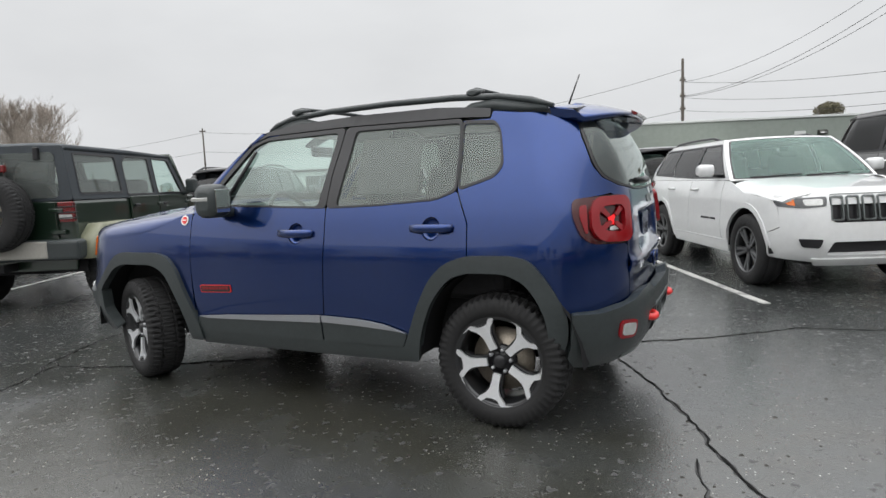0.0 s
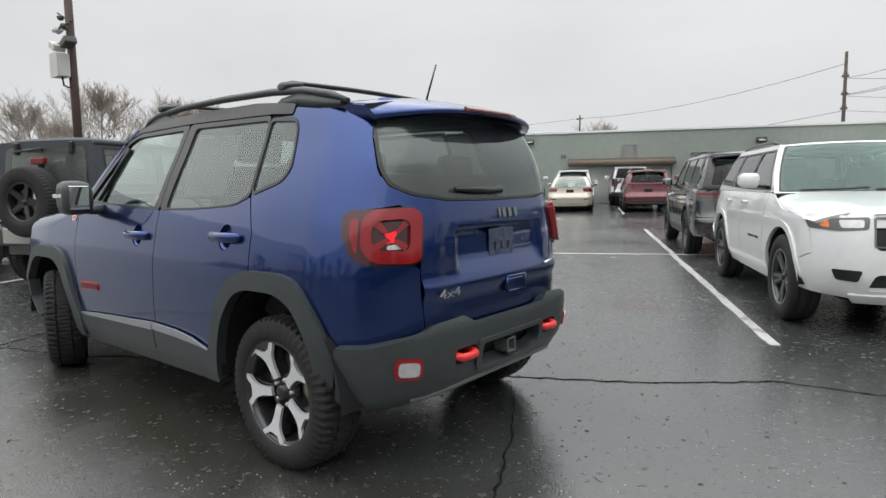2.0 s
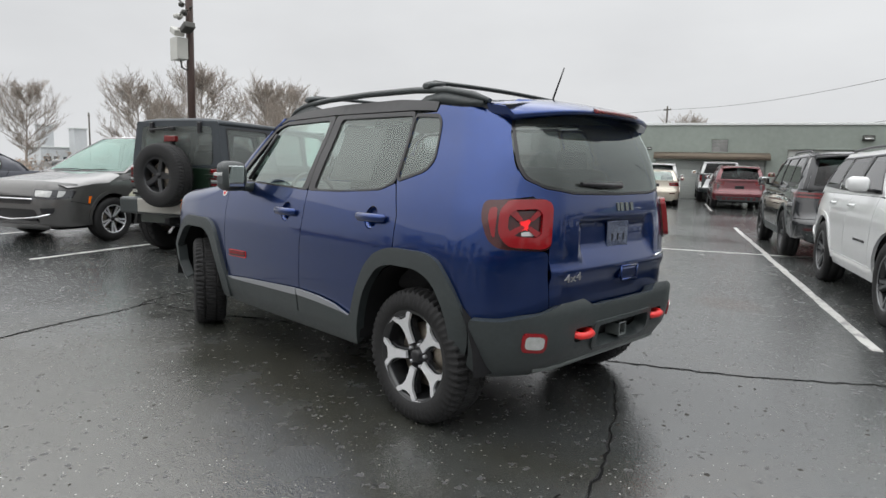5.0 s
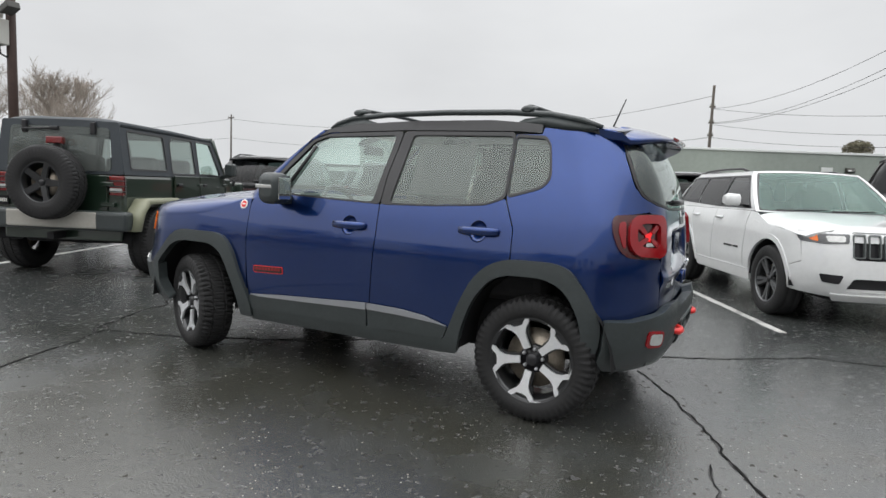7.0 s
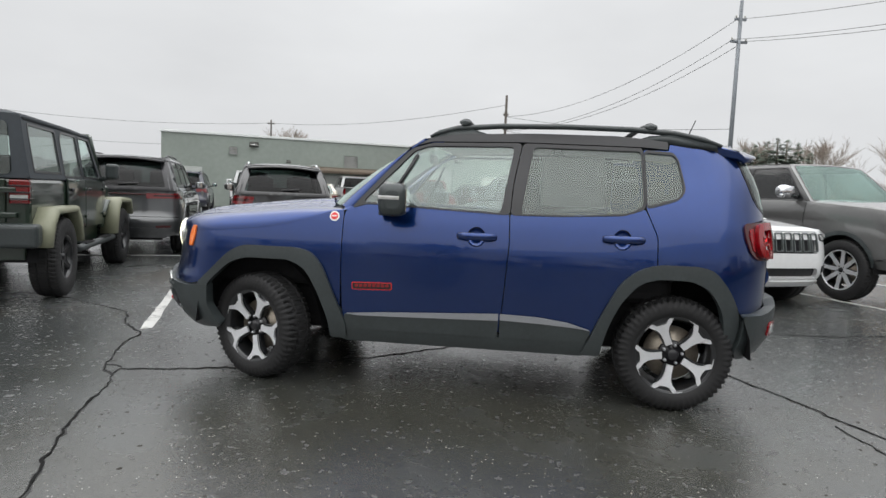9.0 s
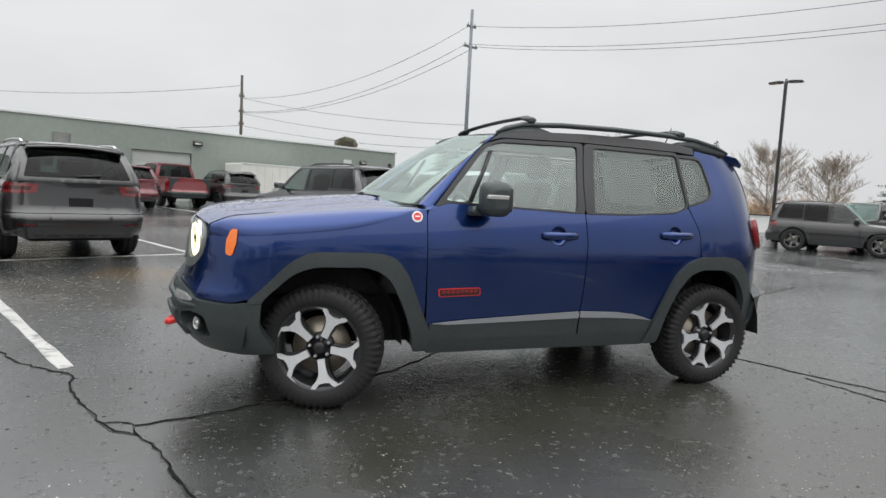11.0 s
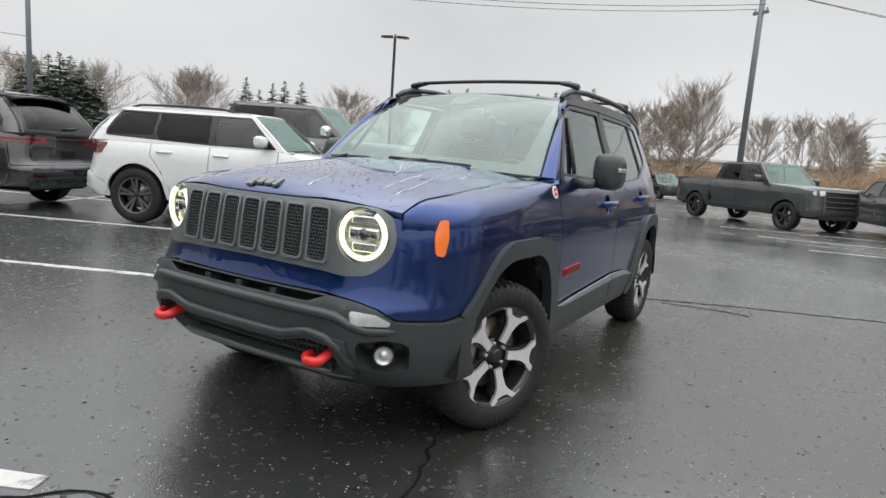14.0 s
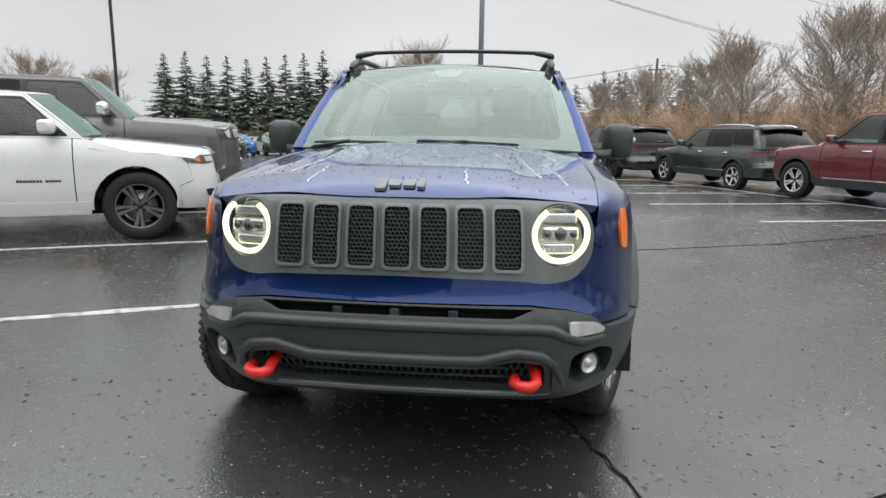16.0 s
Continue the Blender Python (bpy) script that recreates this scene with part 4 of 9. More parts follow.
    for i in range(8):
        x = -0.645 + 0.0275 * i
        sided("badge_bar", [(x, 0.656 + 0.001 * i), (x + 0.020, 0.657 + 0.001 * i), (x + 0.020, 0.639 + 0.001 * i), (x, 0.638 + 0.001 * i)], DULLRED, front, off=0.009, r=0.004, rim=0.003)
    # handles in their hollows
    for x0, z0, par in ((0.095, 0.985, front), (0.955, 1.008, rear)):
        for sgn in (1, -1):
            def bowl(a, r, x0=x0, z0=z0, sgn=sgn):
                k = r / 0.059
                p = at(S(x0 - 0.005 + 0.058 * k * math.cos(a)), z0 - 0.004 + 0.062 * k * math.sin(a)) + Vector((0, 0.030 * math.sqrt(max(0.0, 1 - k**4)), 0))
                return p if sgn == 1 else MX @ p
            part("handle_hollow", loft([[bowl(2 * math.pi * i / 28, r) for i in range(28)] for r in (0.059, 0.0585, 0.057, 0.053, 0.045, 0.03, 0.002)], True, False), BLUE, par[0 if sgn == 1 else 1], "round hollow behind the door handle")
        for sd in (-1, 1):
            base = at(S(x0), z0)
            y = abs(base.y)
            part("door_handle", loft([[Vector((x, sd * (y + o + 0.016 * math.cos(a) * w), z0 + 0.021 * w * math.sin(a))) for a in [2 * math.pi * j / 10 for j in range(10)]] for x, o, w in ((x0 - 0.124, 0.004, 0.4), (x0 - 0.117, 0.012, 0.95), (x0 - 0.075, 0.030, 1.1), (x0, 0.036, 1.1), (x0 + 0.075, 0.030, 1.1), (x0 + 0.114, 0.012, 0.95), (x0 + 0.122, 0.004, 0.4))]), BLUE, par[0 if sd < 0 else 1])
    # mirrors
    for sd in (-1, 1):
        secs = []
        for y, sx, sz, xo in ((0.885, 0.045, 0.055, 0.02), (0.90, 0.072, 0.085, 0.01), (0.94, 0.086, 0.098, 0.0), (1.0, 0.084, 0.098, 0.0), (1.03, 0.072, 0.085, 0.005), (1.045, 0.042, 0.05, 0.01)):
            secs.append([Vector((-0.40 + xo + sx * (abs(math.cos(a)) ** 0.55) * (1 if math.cos(a) > 0 else -1), sd * y, 1.185 + sz * (abs(math.sin(a)) ** 0.55) * (1 if math.sin(a) > 0 else -1))) for a in [2 * math.pi * j / 20 for j in range(20)]])
        mir = part("door_mirror", loft(secs), PLASTIC, front[0 if sd < 0 else 1], "black door mirror")
        part("mirror_arm", loft([[Vector((-0.45 + dx, sd * y, z)) for dx, z in ((-0.05, zz), (0.06, zz), (0.05, zz + 0.05), (-0.04, zz + 0.05))] for y, zz in ((0.79, 1.09), (0.86, 1.085), (0.92, 1.095))]), PLASTIC, mir)
        part("mirror_face", block(-0.319, -0.312, sd * 0.915 if sd > 0 else -1.018, sd * 1.018 if sd > 0 else -0.915, 1.118, 1.252, 0.003), MIRROR, mir)
        part("mirror_lamp", block(-0.478, -0.35, sd * 1.032 if sd > 0 else -1.049, sd * 1.049 if sd > 0 else -1.032, 1.185, 1.207, 0.004), CLEARLENS, mir)
    # windscreen, pillars, roof
    def screen_at(p, q):
        y = p * (0.735 + (0.605 - 0.735) * q)
        return Vector((-0.985 + 0.70 * q + (0.20 - 0.11 * q) * p * p, y, 1.155 + 0.455 * q + 0.16 * q * (1 - q) - (0.02 + 0.012 * q) * p * p))

    ws = panel("windscreen", [poly([(-0.985, 0.0), (0.985, 0.0), (0.975, 0.99), (-0.975, 0.99)], 0.02, 0.08)], screen_at, SCREEN, car, res=0.12, rim=0)
    band = mat("black_glass_band", (0.01, 0.01, 0.011), 0.3, 0, 0.3)
    part("sensor_housing", plate([Vector((p, q)) for p, q in ((-0.14, 0.99), (0.14, 0.99), (0.10, 0.80), (0.07, 0.775), (-0.07, 0.775), (-0.10, 0.80))], 0.0, 0.01, lambda p, q, hh: screen_at(p, q) + Vector((0.012, 0, -0.004 + hh))), DARKTRIM, ws)
    panel("screen_band", [poly([(-0.99, 0.0), (0.99, 0.0), (0.98, 0.99), (-0.98, 0.99)], 0.01, 0.1), poly([(-0.86, 0.085), (0.86, 0.085), (0.93, 0.955), (-0.93, 0.955)], 0.07, 0.05)], screen_at, band, ws, "black printed border", res=0.1, off=-0.003, rim=0)

    def pillar(sd):
        secs = []
        for i in range(15):
            q = i / 14
            e = screen_at(1.0, q)
            x = -0.70 + 0.844 * (0.445 * q - 0.01) + 0.012
            s = at(S(max(-1.0, x)), 1.11 + 0.445 * q)
            e = Vector((e.x, -abs(e.y), e.z))
            mid = (e + s) / 2 + Vector((-0.022, -0.018, 0.012))
            secs.append([Vector((p.x, p.y * -sd, p.z)) for p in (e + Vector((0.015, 0.02, -0.012)), e, e.lerp(mid, 0.6), mid, mid.lerp(s, 0.5), s, s + Vector((0.01, 0.03, 0)))])
        for x in (-0.20, -0.10):
            e, s = Vector((x, -0.585, 1.577 + 0.2 * (x + 0.2))), at(S(x - 0.06), 1.552)
            mid = (e + s) / 2 + Vector((-0.01, -0.012, 0.012))
            secs.append([Vector((p.x, p.y * -sd, p.z)) for p in (e + Vector((0.015, 0.03, -0.02)), e, e.lerp(mid, 0.6), mid, mid.lerp(s, 0.5), s, s + Vector((0.01, 0.03, 0)))])
        part("windscreen_pillar", loft(secs, False), BLUE, car)

    both(pillar)

    def scuttle_corner(sd):
        edge = at(S(-0.748), ztop(-0.748))
        e0, s0 = screen_at(1.0, 0.0), at(S(-0.70 + 0.844 * -0.01 + 0.012), 1.11)
        rows = []
        for i in range(9):
            a = i / 8 * math.pi / 2
            f = Vector((-0.75, 0.685 + (abs(edge.y) - 0.685) * math.sin(a), edge.z + (zc(-0.75) - 0.052 - edge.z) * math.cos(a)))
            g = Vector((e0.x, abs(e0.y), e0.z)).lerp(Vector((s0.x, abs(s0.y), s0.z)), i / 8) + Vector((-0.012, 0.014, 0.008)) * math.sin(math.pi * i / 8)
            rows.append([Vector((p.x, sd * p.y, p.z)) for p in (f + Vector((-0.04, 0, -0.004)), f, f.lerp(g, 0.5) + Vector((0, 0.004, 0.002)), g, g + Vector((0.03, 0, 0.01)))])
        part("scuttle_corner", loft(rows, False), BLUE, car)

    both(scuttle_corner)
    zr = curve((-0.31, 1.602), (-0.2, 1.622), (0.1, 1.650), (0.5, 1.664), (1.0, 1.655), (1.4, 1.634), (1.72, 1.600))
    roof_at = lambda x, y: Vector((x, y, zr(x) - 0.050 * (abs(y) / 0.60) ** 2.6))
    xf = lambda y: -0.296 + 0.09 * (y / 0.6) ** 2
    ro = [(xf(y), y, 0.0) for y in [-0.595 + 1.19 * i / 10 for i in range(11)]] + [(0.5, 0.60, 0.0), (1.3, 0.60, 0.0), (1.64, 0.585, 0.02), (1.68, 0.3, 0.0), (1.69, 0, 0.0), (1.68, -0.3, 0.0), (1.64, -0.585, 0.02), (1.3, -0.60, 0.0), (0.5, -0.60, 0.0)]
    roof = panel("roof", [poly(ro, 0.0)], roof_at, BLACKROOF, car, "black painted roof", res=0.12, rim=0.03)
    sided("roof_side_band", [(-0.385, 1.512), (-0.23, 1.560), (0.34, 1.572), (1.09, 1.563), (1.325, 1.552), (1.35, 1.598), (0.9, 1.628), (0.4, 1.630), (-0.05, 1.612), (-0.27, 1.578)], DARKTRIM, car, off=0.003, r=0.012)
    # roof rails and cross bars
    for sd in (-1, 1):
        pts = [(-0.25, 1.592), (-0.19, 1.622), (-0.08, 1.652), (0.2, 1.672), (0.6, 1.678), (1.0, 1.672), (1.25, 1.655), (1.42, 1.622), (1.53, 1.585)]
        rail = part("roof_rail", tube([(x, sd * (0.592 - 0.02 * (z - 1.58)), z) for x, z in pts], [0.014, 0.022] + [0.022] * 5 + [0.022, 0.014], 8, 0.8), PLASTIC, car, "black roof rail")
        for x0, x1 in ((-0.235, 0.14), (0.98, 1.50)):
            part("rail_foot", loft([[Vector((x, sd * (0.592 + dy), z)) for dy, z in ((-0.016, zr(x) - 0.06), (0.018, zr(x) - 0.06), (0.013, zz - 0.008), (-0.011, zz - 0.008))] for x, zz in ((x0, 1.600 if x0 < 0 else 1.585), (x0 + 0.12, 1.642), (x0 + 0.25, 1.655), (x1, zr(x1) - 0.03))]), PLASTIC, rail)
    for x0 in (-0.03, 1.11):
        z0 = 1.706
        bar = part("cross_bar", tube([(x0, -0.56 + 1.12 * i / 10, z0 + 0.012 * (1 - (2 * i / 10 - 1) ** 2)) for i in range(11)], 0.027, 10, 0.42), PLASTIC, car, "black roof cross bar")
        for sd in (-1, 1):
            part("clamp", loft([[Vector((x0 + w * math.cos(a), sd * y, z + h * math.sin(a))) for a in [2 * math.pi * j / 12 for j in range(12)]] for y, w, z, h in ((0.50, 0.028, z0 - 0.002, 0.011), (0.54, 0.036, z0 - 0.006, 0.015), (0.585, 0.040, z0 - 0.014, 0.019), (0.610, 0.036, z0 - 0.020, 0.019), (0.618, 0.020, z0 - 0.022, 0.010))]), PLASTIC, bar)
    part("antenna", join(tube([(1.445, 0, 1.625), (1.452, 0, 1.645)], [0.02, 0.012], 8), tube([(1.452, 0, 1.645), (1.52, 0, 1.815)], [0.0055, 0.0035], 6)), DARKTRIM, roof, "thin black roof antenna")
    # tailgate with glass, spoiler, plate recess
    tgp = [(0.0, 1.155), (0.40, 1.160), (0.60, 1.185), (0.69, 1.225), (0.712, 1.27), (0.722, 1.25), (0.69, 1.175), (0.645, 1.142), (0.585, 1.135), (0.566, 1.10), (0.566, 0.905), (0.561, 0.80), (0.541, 0.632), (0.0, 0.62)]
    rsym = lambda pts, r=0.02: poly([(R(p[0]), *p[1:]) for p in pts] + [(R(-p[0]), *p[1:]) for p in pts[::-1] if abs(p[0]) > 1e-4], r)

    def gate_at(s, z):
        """The tailgate's skin, hollowed round the plate."""
        p = at(s, z)
        k = smooth((0.36 - abs(p.y - 0.03)) / 0.05) * smooth((1.045 - z) / 0.02) * smooth((z - 0.83) / 0.10)
        lip = 0.018 * smooth((0.86 - z) / 0.05) * smooth((z - 0.74) / 0.06)
        return p + Vector((-0.035 * k + lip * smooth((0.62 - abs(p.y)) / 0.1), 0, 0))

    gate = panel("tailgate", [rsym(tgp, 0.012)], gate_at, BLUE, car, "blue tailgate", res=0.035)
    tg_glass = [(0.0, 1.168), (0.40, 1.173), (0.595, 1.198), (0.675, 1.235), (0.700, 1.30), (0.690, 1.40), (0.676, 1.500), (0.63, 1.545), (0.0, 1.572)]
    panel("rear_window", [rsym(tg_glass, 0.03)], at, REARGLASS, gate, off=0.004, rim=0.01, res=0.09)
    panel("window_edge", [rsym([(0.0, 1.158), (0.40, 1.163), (0.60, 1.188), (0.69, 1.228), (0.716, 1.30), (0.706, 1.42), (0.690, 1.515), (0.64, 1.558), (0.0, 1.585)], 0.03), rsym(tg_glass, 0.03)], at, DARKTRIM, gate, off=0.002)
    panel("hatch_header", [rsym([(0.0, 1.572), (0.62, 1.546), (0.672, 1.515), (0.69, 1.53), (0.66, 1.585), (0.60, 1.603), (0.0, 1.61)], 0.01)], at, BLUE, gate, res=0.09, off=-0.004)
    secs = []
    for i in range(25):
        y = -0.60 + 1.20 * i / 24
        e = abs(y) / 0.60
        k = e ** 4
        ya, yb = y * 0.955, y * 0.975
        x0 = 1.53 - 0.03 * k
        z0 = roof_at(x0, ya).z + 0.004
        x1, z1 = 1.850 - 0.17 * e ** 3.2, 1.562 - 0.036 * e ** 2.4
        secs.append([Vector(p) for p in ((x0, ya, z0), (x0 + 0.09, ya, z0 - 0.004 - 0.006 * k), (x0 + 0.19 - 0.09 * k, yb, z0 - 0.024 - 0.010 * k), (x1 - 0.01, yb, z1), (x1, yb, z1 - 0.012), (x1 - 0.012, yb, z1 - 0.024 - 0.012 * k), (x0 + 0.12 - 0.04 * k, ya, z0 - 0.066), (x0 + 0.01, ya, z0 - 0.05))])
    for sd, where in ((-1, 0), (1, len(secs))):
        secs.insert(where, [Vector((1.51 + 0.150 * c, sd * (0.588 + 0.004 * h), 1.556 + 0.020 * h - 0.026 * c)) for c, h in ((0, 1), (0.45, 1), (0.8, 1), (0.95, 0.4), (1, 0), (0.95, -0.6), (0.5, -1), (0.05, -1))])
    sp = part("spoiler", loft(secs), BLUE, gate, "blue roof spoiler")
    part("spoiler_underside", loft([[p + Vector((0, 0, -0.004)) for p in (s[5], s[6], s[6] + Vector((-0.05, 0, -0.004)))] for s in secs[2:-2]], False), BLUE, sp)
    part("high_brake_lamp", loft([[Vector((1.850 - 0.17 * (abs(y) / 0.60) ** 3.2 + dx, y, 1.560 - 0.036 * (abs(y) / 0.60) ** 2.4 + dz)) for dx, dz in ((-0.012, 0.012), (0.012, 0.0), (0.010, -0.012), (-0.012, -0.014))] for y in [-0.19 + 0.38 * i / 8 for i in range(9)]]), REDLENS, sp, "red high brake lamp")
    part("tow_emblem", join(*[plate(poly([(c - w, -0.016), (c + w, -0.016), (c + w, 0.014), (c - w, 0.014)], 0.006, 1), 0.006, 0.012, lambda p, q, hh: at(R(-0.095 - 1.3 * p), 1.100 + 1.4 * q) + Vector((hh, 0, 0))) for c, w in ((-0.066, 0.008), (-0.034, 0.012), (0.008, 0.012), (0.05, 0.012))]), GRAPHITE, gate, "dark raised emblem")
    letters("4x4", 0.088, 0.002, SILVERTRIM, gate, Matrix.Translation(at(R(0.425), 0.780) + Vector((0.027, 0, 0))) @ Matrix.Rotation(radians(4), 4, "Z") @ Matrix(((0, 0, 1, 0), (1, 0, 0, 0), (0, 1, 0, 0), (0, 0, 0, 1))) @ Matrix.Diagonal((1.15, 0.60, 1, 1)), "grey 4x4 lettering")
    plt = part("plate_bracket", moved(block(-0.004, 0.003, -0.10, 0.10, -0.066, 0.066, 0.002), Matrix.Translation(Vector((1.866, 0.045, 0.958)))), mat("bracket_sheet", (0.10, 0.125, 0.20), 0.25, 0.6, 0.6, 0.5, 0.1, 12), gate, "empty glossy number plate bracket")
    for y in (-0.01, 0.045, 0.10):
        part("bracket_slot", moved(block(-0.002, 0.0045, -0.006, 0.006, -0.024, 0.012, 0.001), Matrix.Translation(Vector((1.866, y, 0.95)))), UNDER, plt)
    part("gate_handle", moved(block(-0.03, 0.014, -0.075, 0.075, -0.035, 0.03, 0.012), Matrix.Translation(at(R(-0.11), 0.762) + Vector((0.006, 0, 0)))), BLUE, gate)
    part("handle_frame", join(*[tube([at(R(-0.11), 0.762) + Vector((0.02, y0, z0)), at(R(-0.11), 0.762) + Vector((0.02, y1, z1))], 0.006, 6) for y0, z0, y1, z1 in ((-0.08, 0.034, 0.08, 0.034), (0.08, 0.034, 0.075, -0.036), (0.075, -0.036, -0.075, -0.036), (-0.075, -0.036, -0.08, 0.034))]), BLUE, gate)
    part("badge_strip", tube([at(R(-0.40), 0.825) + Vector((0.02, 0, 0)), at(R(-0.54), 0.835) + Vector((0.012, 0, 0))], 0.009, 6, 0.8), CHROME, gate)
    part("rear_wiper", join(tube([at(R(-0.02), 1.205) + Vector((0.015, 0, 0)), at(R(0.14), 1.205) + Vector((0.022, 0, 0)), at(R(0.34), 1.21) + Vector((0.018, 0, 0))], [0.024, 0.018, 0.010], 8, 0.8)), DARKTRIM, gate)
    # rear bumper
    rb = [(0.0, 0.640), (0.30, 0.640), (0.36, 0.672), (0.52, 0.668), (0.62, 0.636)]
    rb = [(R(p[0]), p[1]) for p in rb] + [(S(1.83), 0.600), (S(1.715), 0.600), (S(1.715), 0.50), (S(1.735), 0.385), (S(1.79), 0.342), (S(1.85), 0.335), (R(0.62), 0.345), (R(0.40), 0.385), (R(0.0), 0.385)]
    rb = rb + [(2 * B.end - p[0], p[1]) for p in rb[::-1] if abs(p[0] - B.end) > 1e-4]
    trough = [(R(0.25), 0.545), (R(-0.25), 0.545), (R(-0.26), 0.47), (R(-0.22), 0.44), (R(0.22), 0.44), (R(0.26), 0.47)]
    rbump = panel("rear_bumper", [poly(rb, 0.015), poly(trough, 0.02)] + [poly([(R(s * 0.295), 0.55), (R(s * 0.44), 0.55), (R(s * 0.44), 0.485), (R(s * 0.295), 0.485)], 0.02) for s in (-1, 1)], bumper_at, PLASTIC, car, "black plastic rear bumper", res=0.06, off=0.024, rim=0.06)
    panel("trough_backing", [poly([(R(0.56), 0.60), (R(-0.56), 0.60), (R(-0.56), 0.42), (R(0.56), 0.42)], 0.02)], bumper_at, UNDER, rbump, off=-0.05, rim=0)
    panel("trough_frame", [poly([(R(0.285), 0.565), (R(-0.285), 0.565), (R(-0.30), 0.465), (R(-0.24), 0.42), (R(0.24), 0.42), (R(0.30), 0.465)], 0.02), poly(trough, 0.02)], bumper_at, PLASTIC, rbump, off=0.034, rim=0.03)
    part("hitch_receiver", join(*[moved(block(-0.06, 0.02, y0, y1, z0, z1, 0.003), Matrix.Translation(Vector((1.935, 0, 0.485)))) for y0, y1, z0, z1 in ((-0.035, -0.026, -0.035, 0.035), (0.026, 0.035, -0.035, 0.035), (-0.035, 0.035, 0.026, 0.035), (-0.035, 0.035, -0.035, -0.026))]), GRAPHITE, rbump)
    part("skid_edge", tube([bumper_at(R(0.62 - 1.24 * i / 12), 0.375 + 0.02 * abs(1 - i / 6) ** 2 * -1) + Vector((0.02, 0, 0)) for i in range(13)], 0.018, 8), GRAPHITE, rbump)
    for sgn in (1, -1):
        rl = panel("rear_reflector", [poly([(R(sgn * 0.605), 0.549), (R(sgn * 0.702), 0.556), (R(sgn * 0.704), 0.470), (R(sgn * 0.607), 0.465)], 0.025)], bumper_at, LAMPRED, rbump, "red-framed reverse lamp", off=0.032, rim=0.012)
        panel("clear_lens", [poly([(R(sgn * 0.618), 0.536), (R(sgn * 0.690), 0.542), (R(sgn * 0.692), 0.484), (R(sgn * 0.620), 0.479)], 0.02)], bumper_at, CLEARLENS, rl, off=0.037, rim=0.004)
        hk = bumper_at(R(sgn * 0.365), 0.512)
        loop = [Vector((-0.08, -0.05, 0.01)), Vector((0.02, -0.056, 0.004)), Vector((0.038, -0.045, 0.0)), Vector((0.046, 0.0, 0.0)), Vector((0.038, 0.045, 0.0)), Vector((0.02, 0.056, 0.004)), Vector((-0.08, 0.05, 0.01))]
        part("tow_hook", moved(tube(loop, 0.018, 8), Matrix.Translation(hk)), RED, rbump, "red rear tow hook")
    # wipers on the windscreen
    for p0, p1 in ((0.88, 0.32), (0.12, -0.55)):
        part("wiper", join(tube([screen_at(p0 + (p1 - p0) * i / 6, 0.012 + 0.014 * (1 - i / 6)) + Vector((-0.014, 0, 0.010)) for i in range(7)], 0.007, 6), tube([screen_at(p0, 0.0) + Vector((-0.03, 0, 0.0)), screen_at((p0 + p1) / 2, 0.02) + Vector((-0.018, 0, 0.014))], 0.010, 6)), DARKTRIM, car)
    # underside, wheel wells, cabin
    part("underbody", join(block(-1.80, 1.70, -0.60, 0.60, 0.30, 0.62, 0.05), block(-0.78, 0.80, -0.80, 0.80, 0.30, 0.50, 0.03), block(-1.96, -1.75, -0.40, 0.40, 0.34, 0.95, 0.03), block(1.65, 1.83, -0.6, 0.6, 0.36, 1.10, 0.03), block(-1.7, -0.78, -0.66, 0.66, 0.60, 1.0, 0.03)), UNDER, car)
    for x in (-1.285, 1.285):
        for sd in (-1, 1):
            arc = []
            for i in range(13):
                a = math.pi * i / 12
                arc.append([Vector((x + 0.425 * math.cos(a), sd * y, 0.34 + 0.475 * math.sin(a))) for y in (0.50, 0.70, 0.838)])
            part("wheel_well", loft(arc, False), UNDER, car)
            part("inner_well_wall", plate([Vector((x + 0.43 * math.cos(math.pi * i / 16), 0.34 + 0.48 * math.sin(math.pi * i / 16))) for i in range(17)], 0.0, 0.01, lambda p, q, h, sd=sd: Vector((p, sd * (0.50 + h), q))), UNDER, car)
    part("cabin_floor", join(block(-0.75, 0.82, -0.74, 0.74, 0.50, 0.60, 0.02), block(0.82, 1.80, -0.48, 0.48, 0.50, 0.60, 0.02), block(-0.97, -0.62, -0.70, 0.70, 0.6, 1.10, 0.06)), CABIN, car)
    for sd in (-1, 1):
        part("door_lining", join(block(-0.70, 0.80, sd * 0.74 if sd > 0 else -0.77, sd * 0.77 if sd > 0 else -0.74, 0.58, 1.12, 0.01), block(0.79, 1.05, sd * 0.74 if sd > 0 else -0.77, sd * 0.77 if sd > 0 else -0.74, 0.87, 1.12, 0.01), block(1.05, 1.58, sd * 0.66 if sd > 0 else -0.70, sd * 0.70 if sd > 0 else -0.66, 0.86, 1.14, 0.01)), CABIN, car)
        part("front_seat", join(block(-0.15, 0.38, sd * 0.37 - 0.25, sd * 0.37 + 0.25, 0.60, 0.84, 0.08, 3), moved(block(-0.07, 0.07, -0.24, 0.24, 0.0, 0.60, 0.06, 3), Matrix.Translation((0.38, sd * 0.37, 0.76)) @ Matrix.Rotation(radians(14), 4, "Y")), moved(block(-0.05, 0.05, -0.14, 0.14, 0.0, 0.19, 0.05, 3), Matrix.Translation((0.545, sd * 0.37, 1.36)) @ Matrix.Rotation(radians(8), 4, "Y"))), SEAT, car)
        part("rear_headrest", moved(block(-0.04, 0.04, -0.13, 0.13, 0.0, 0.17, 0.04, 3), Matrix.Translation((1.36, sd * 0.35, 1.22))), SEAT, car)
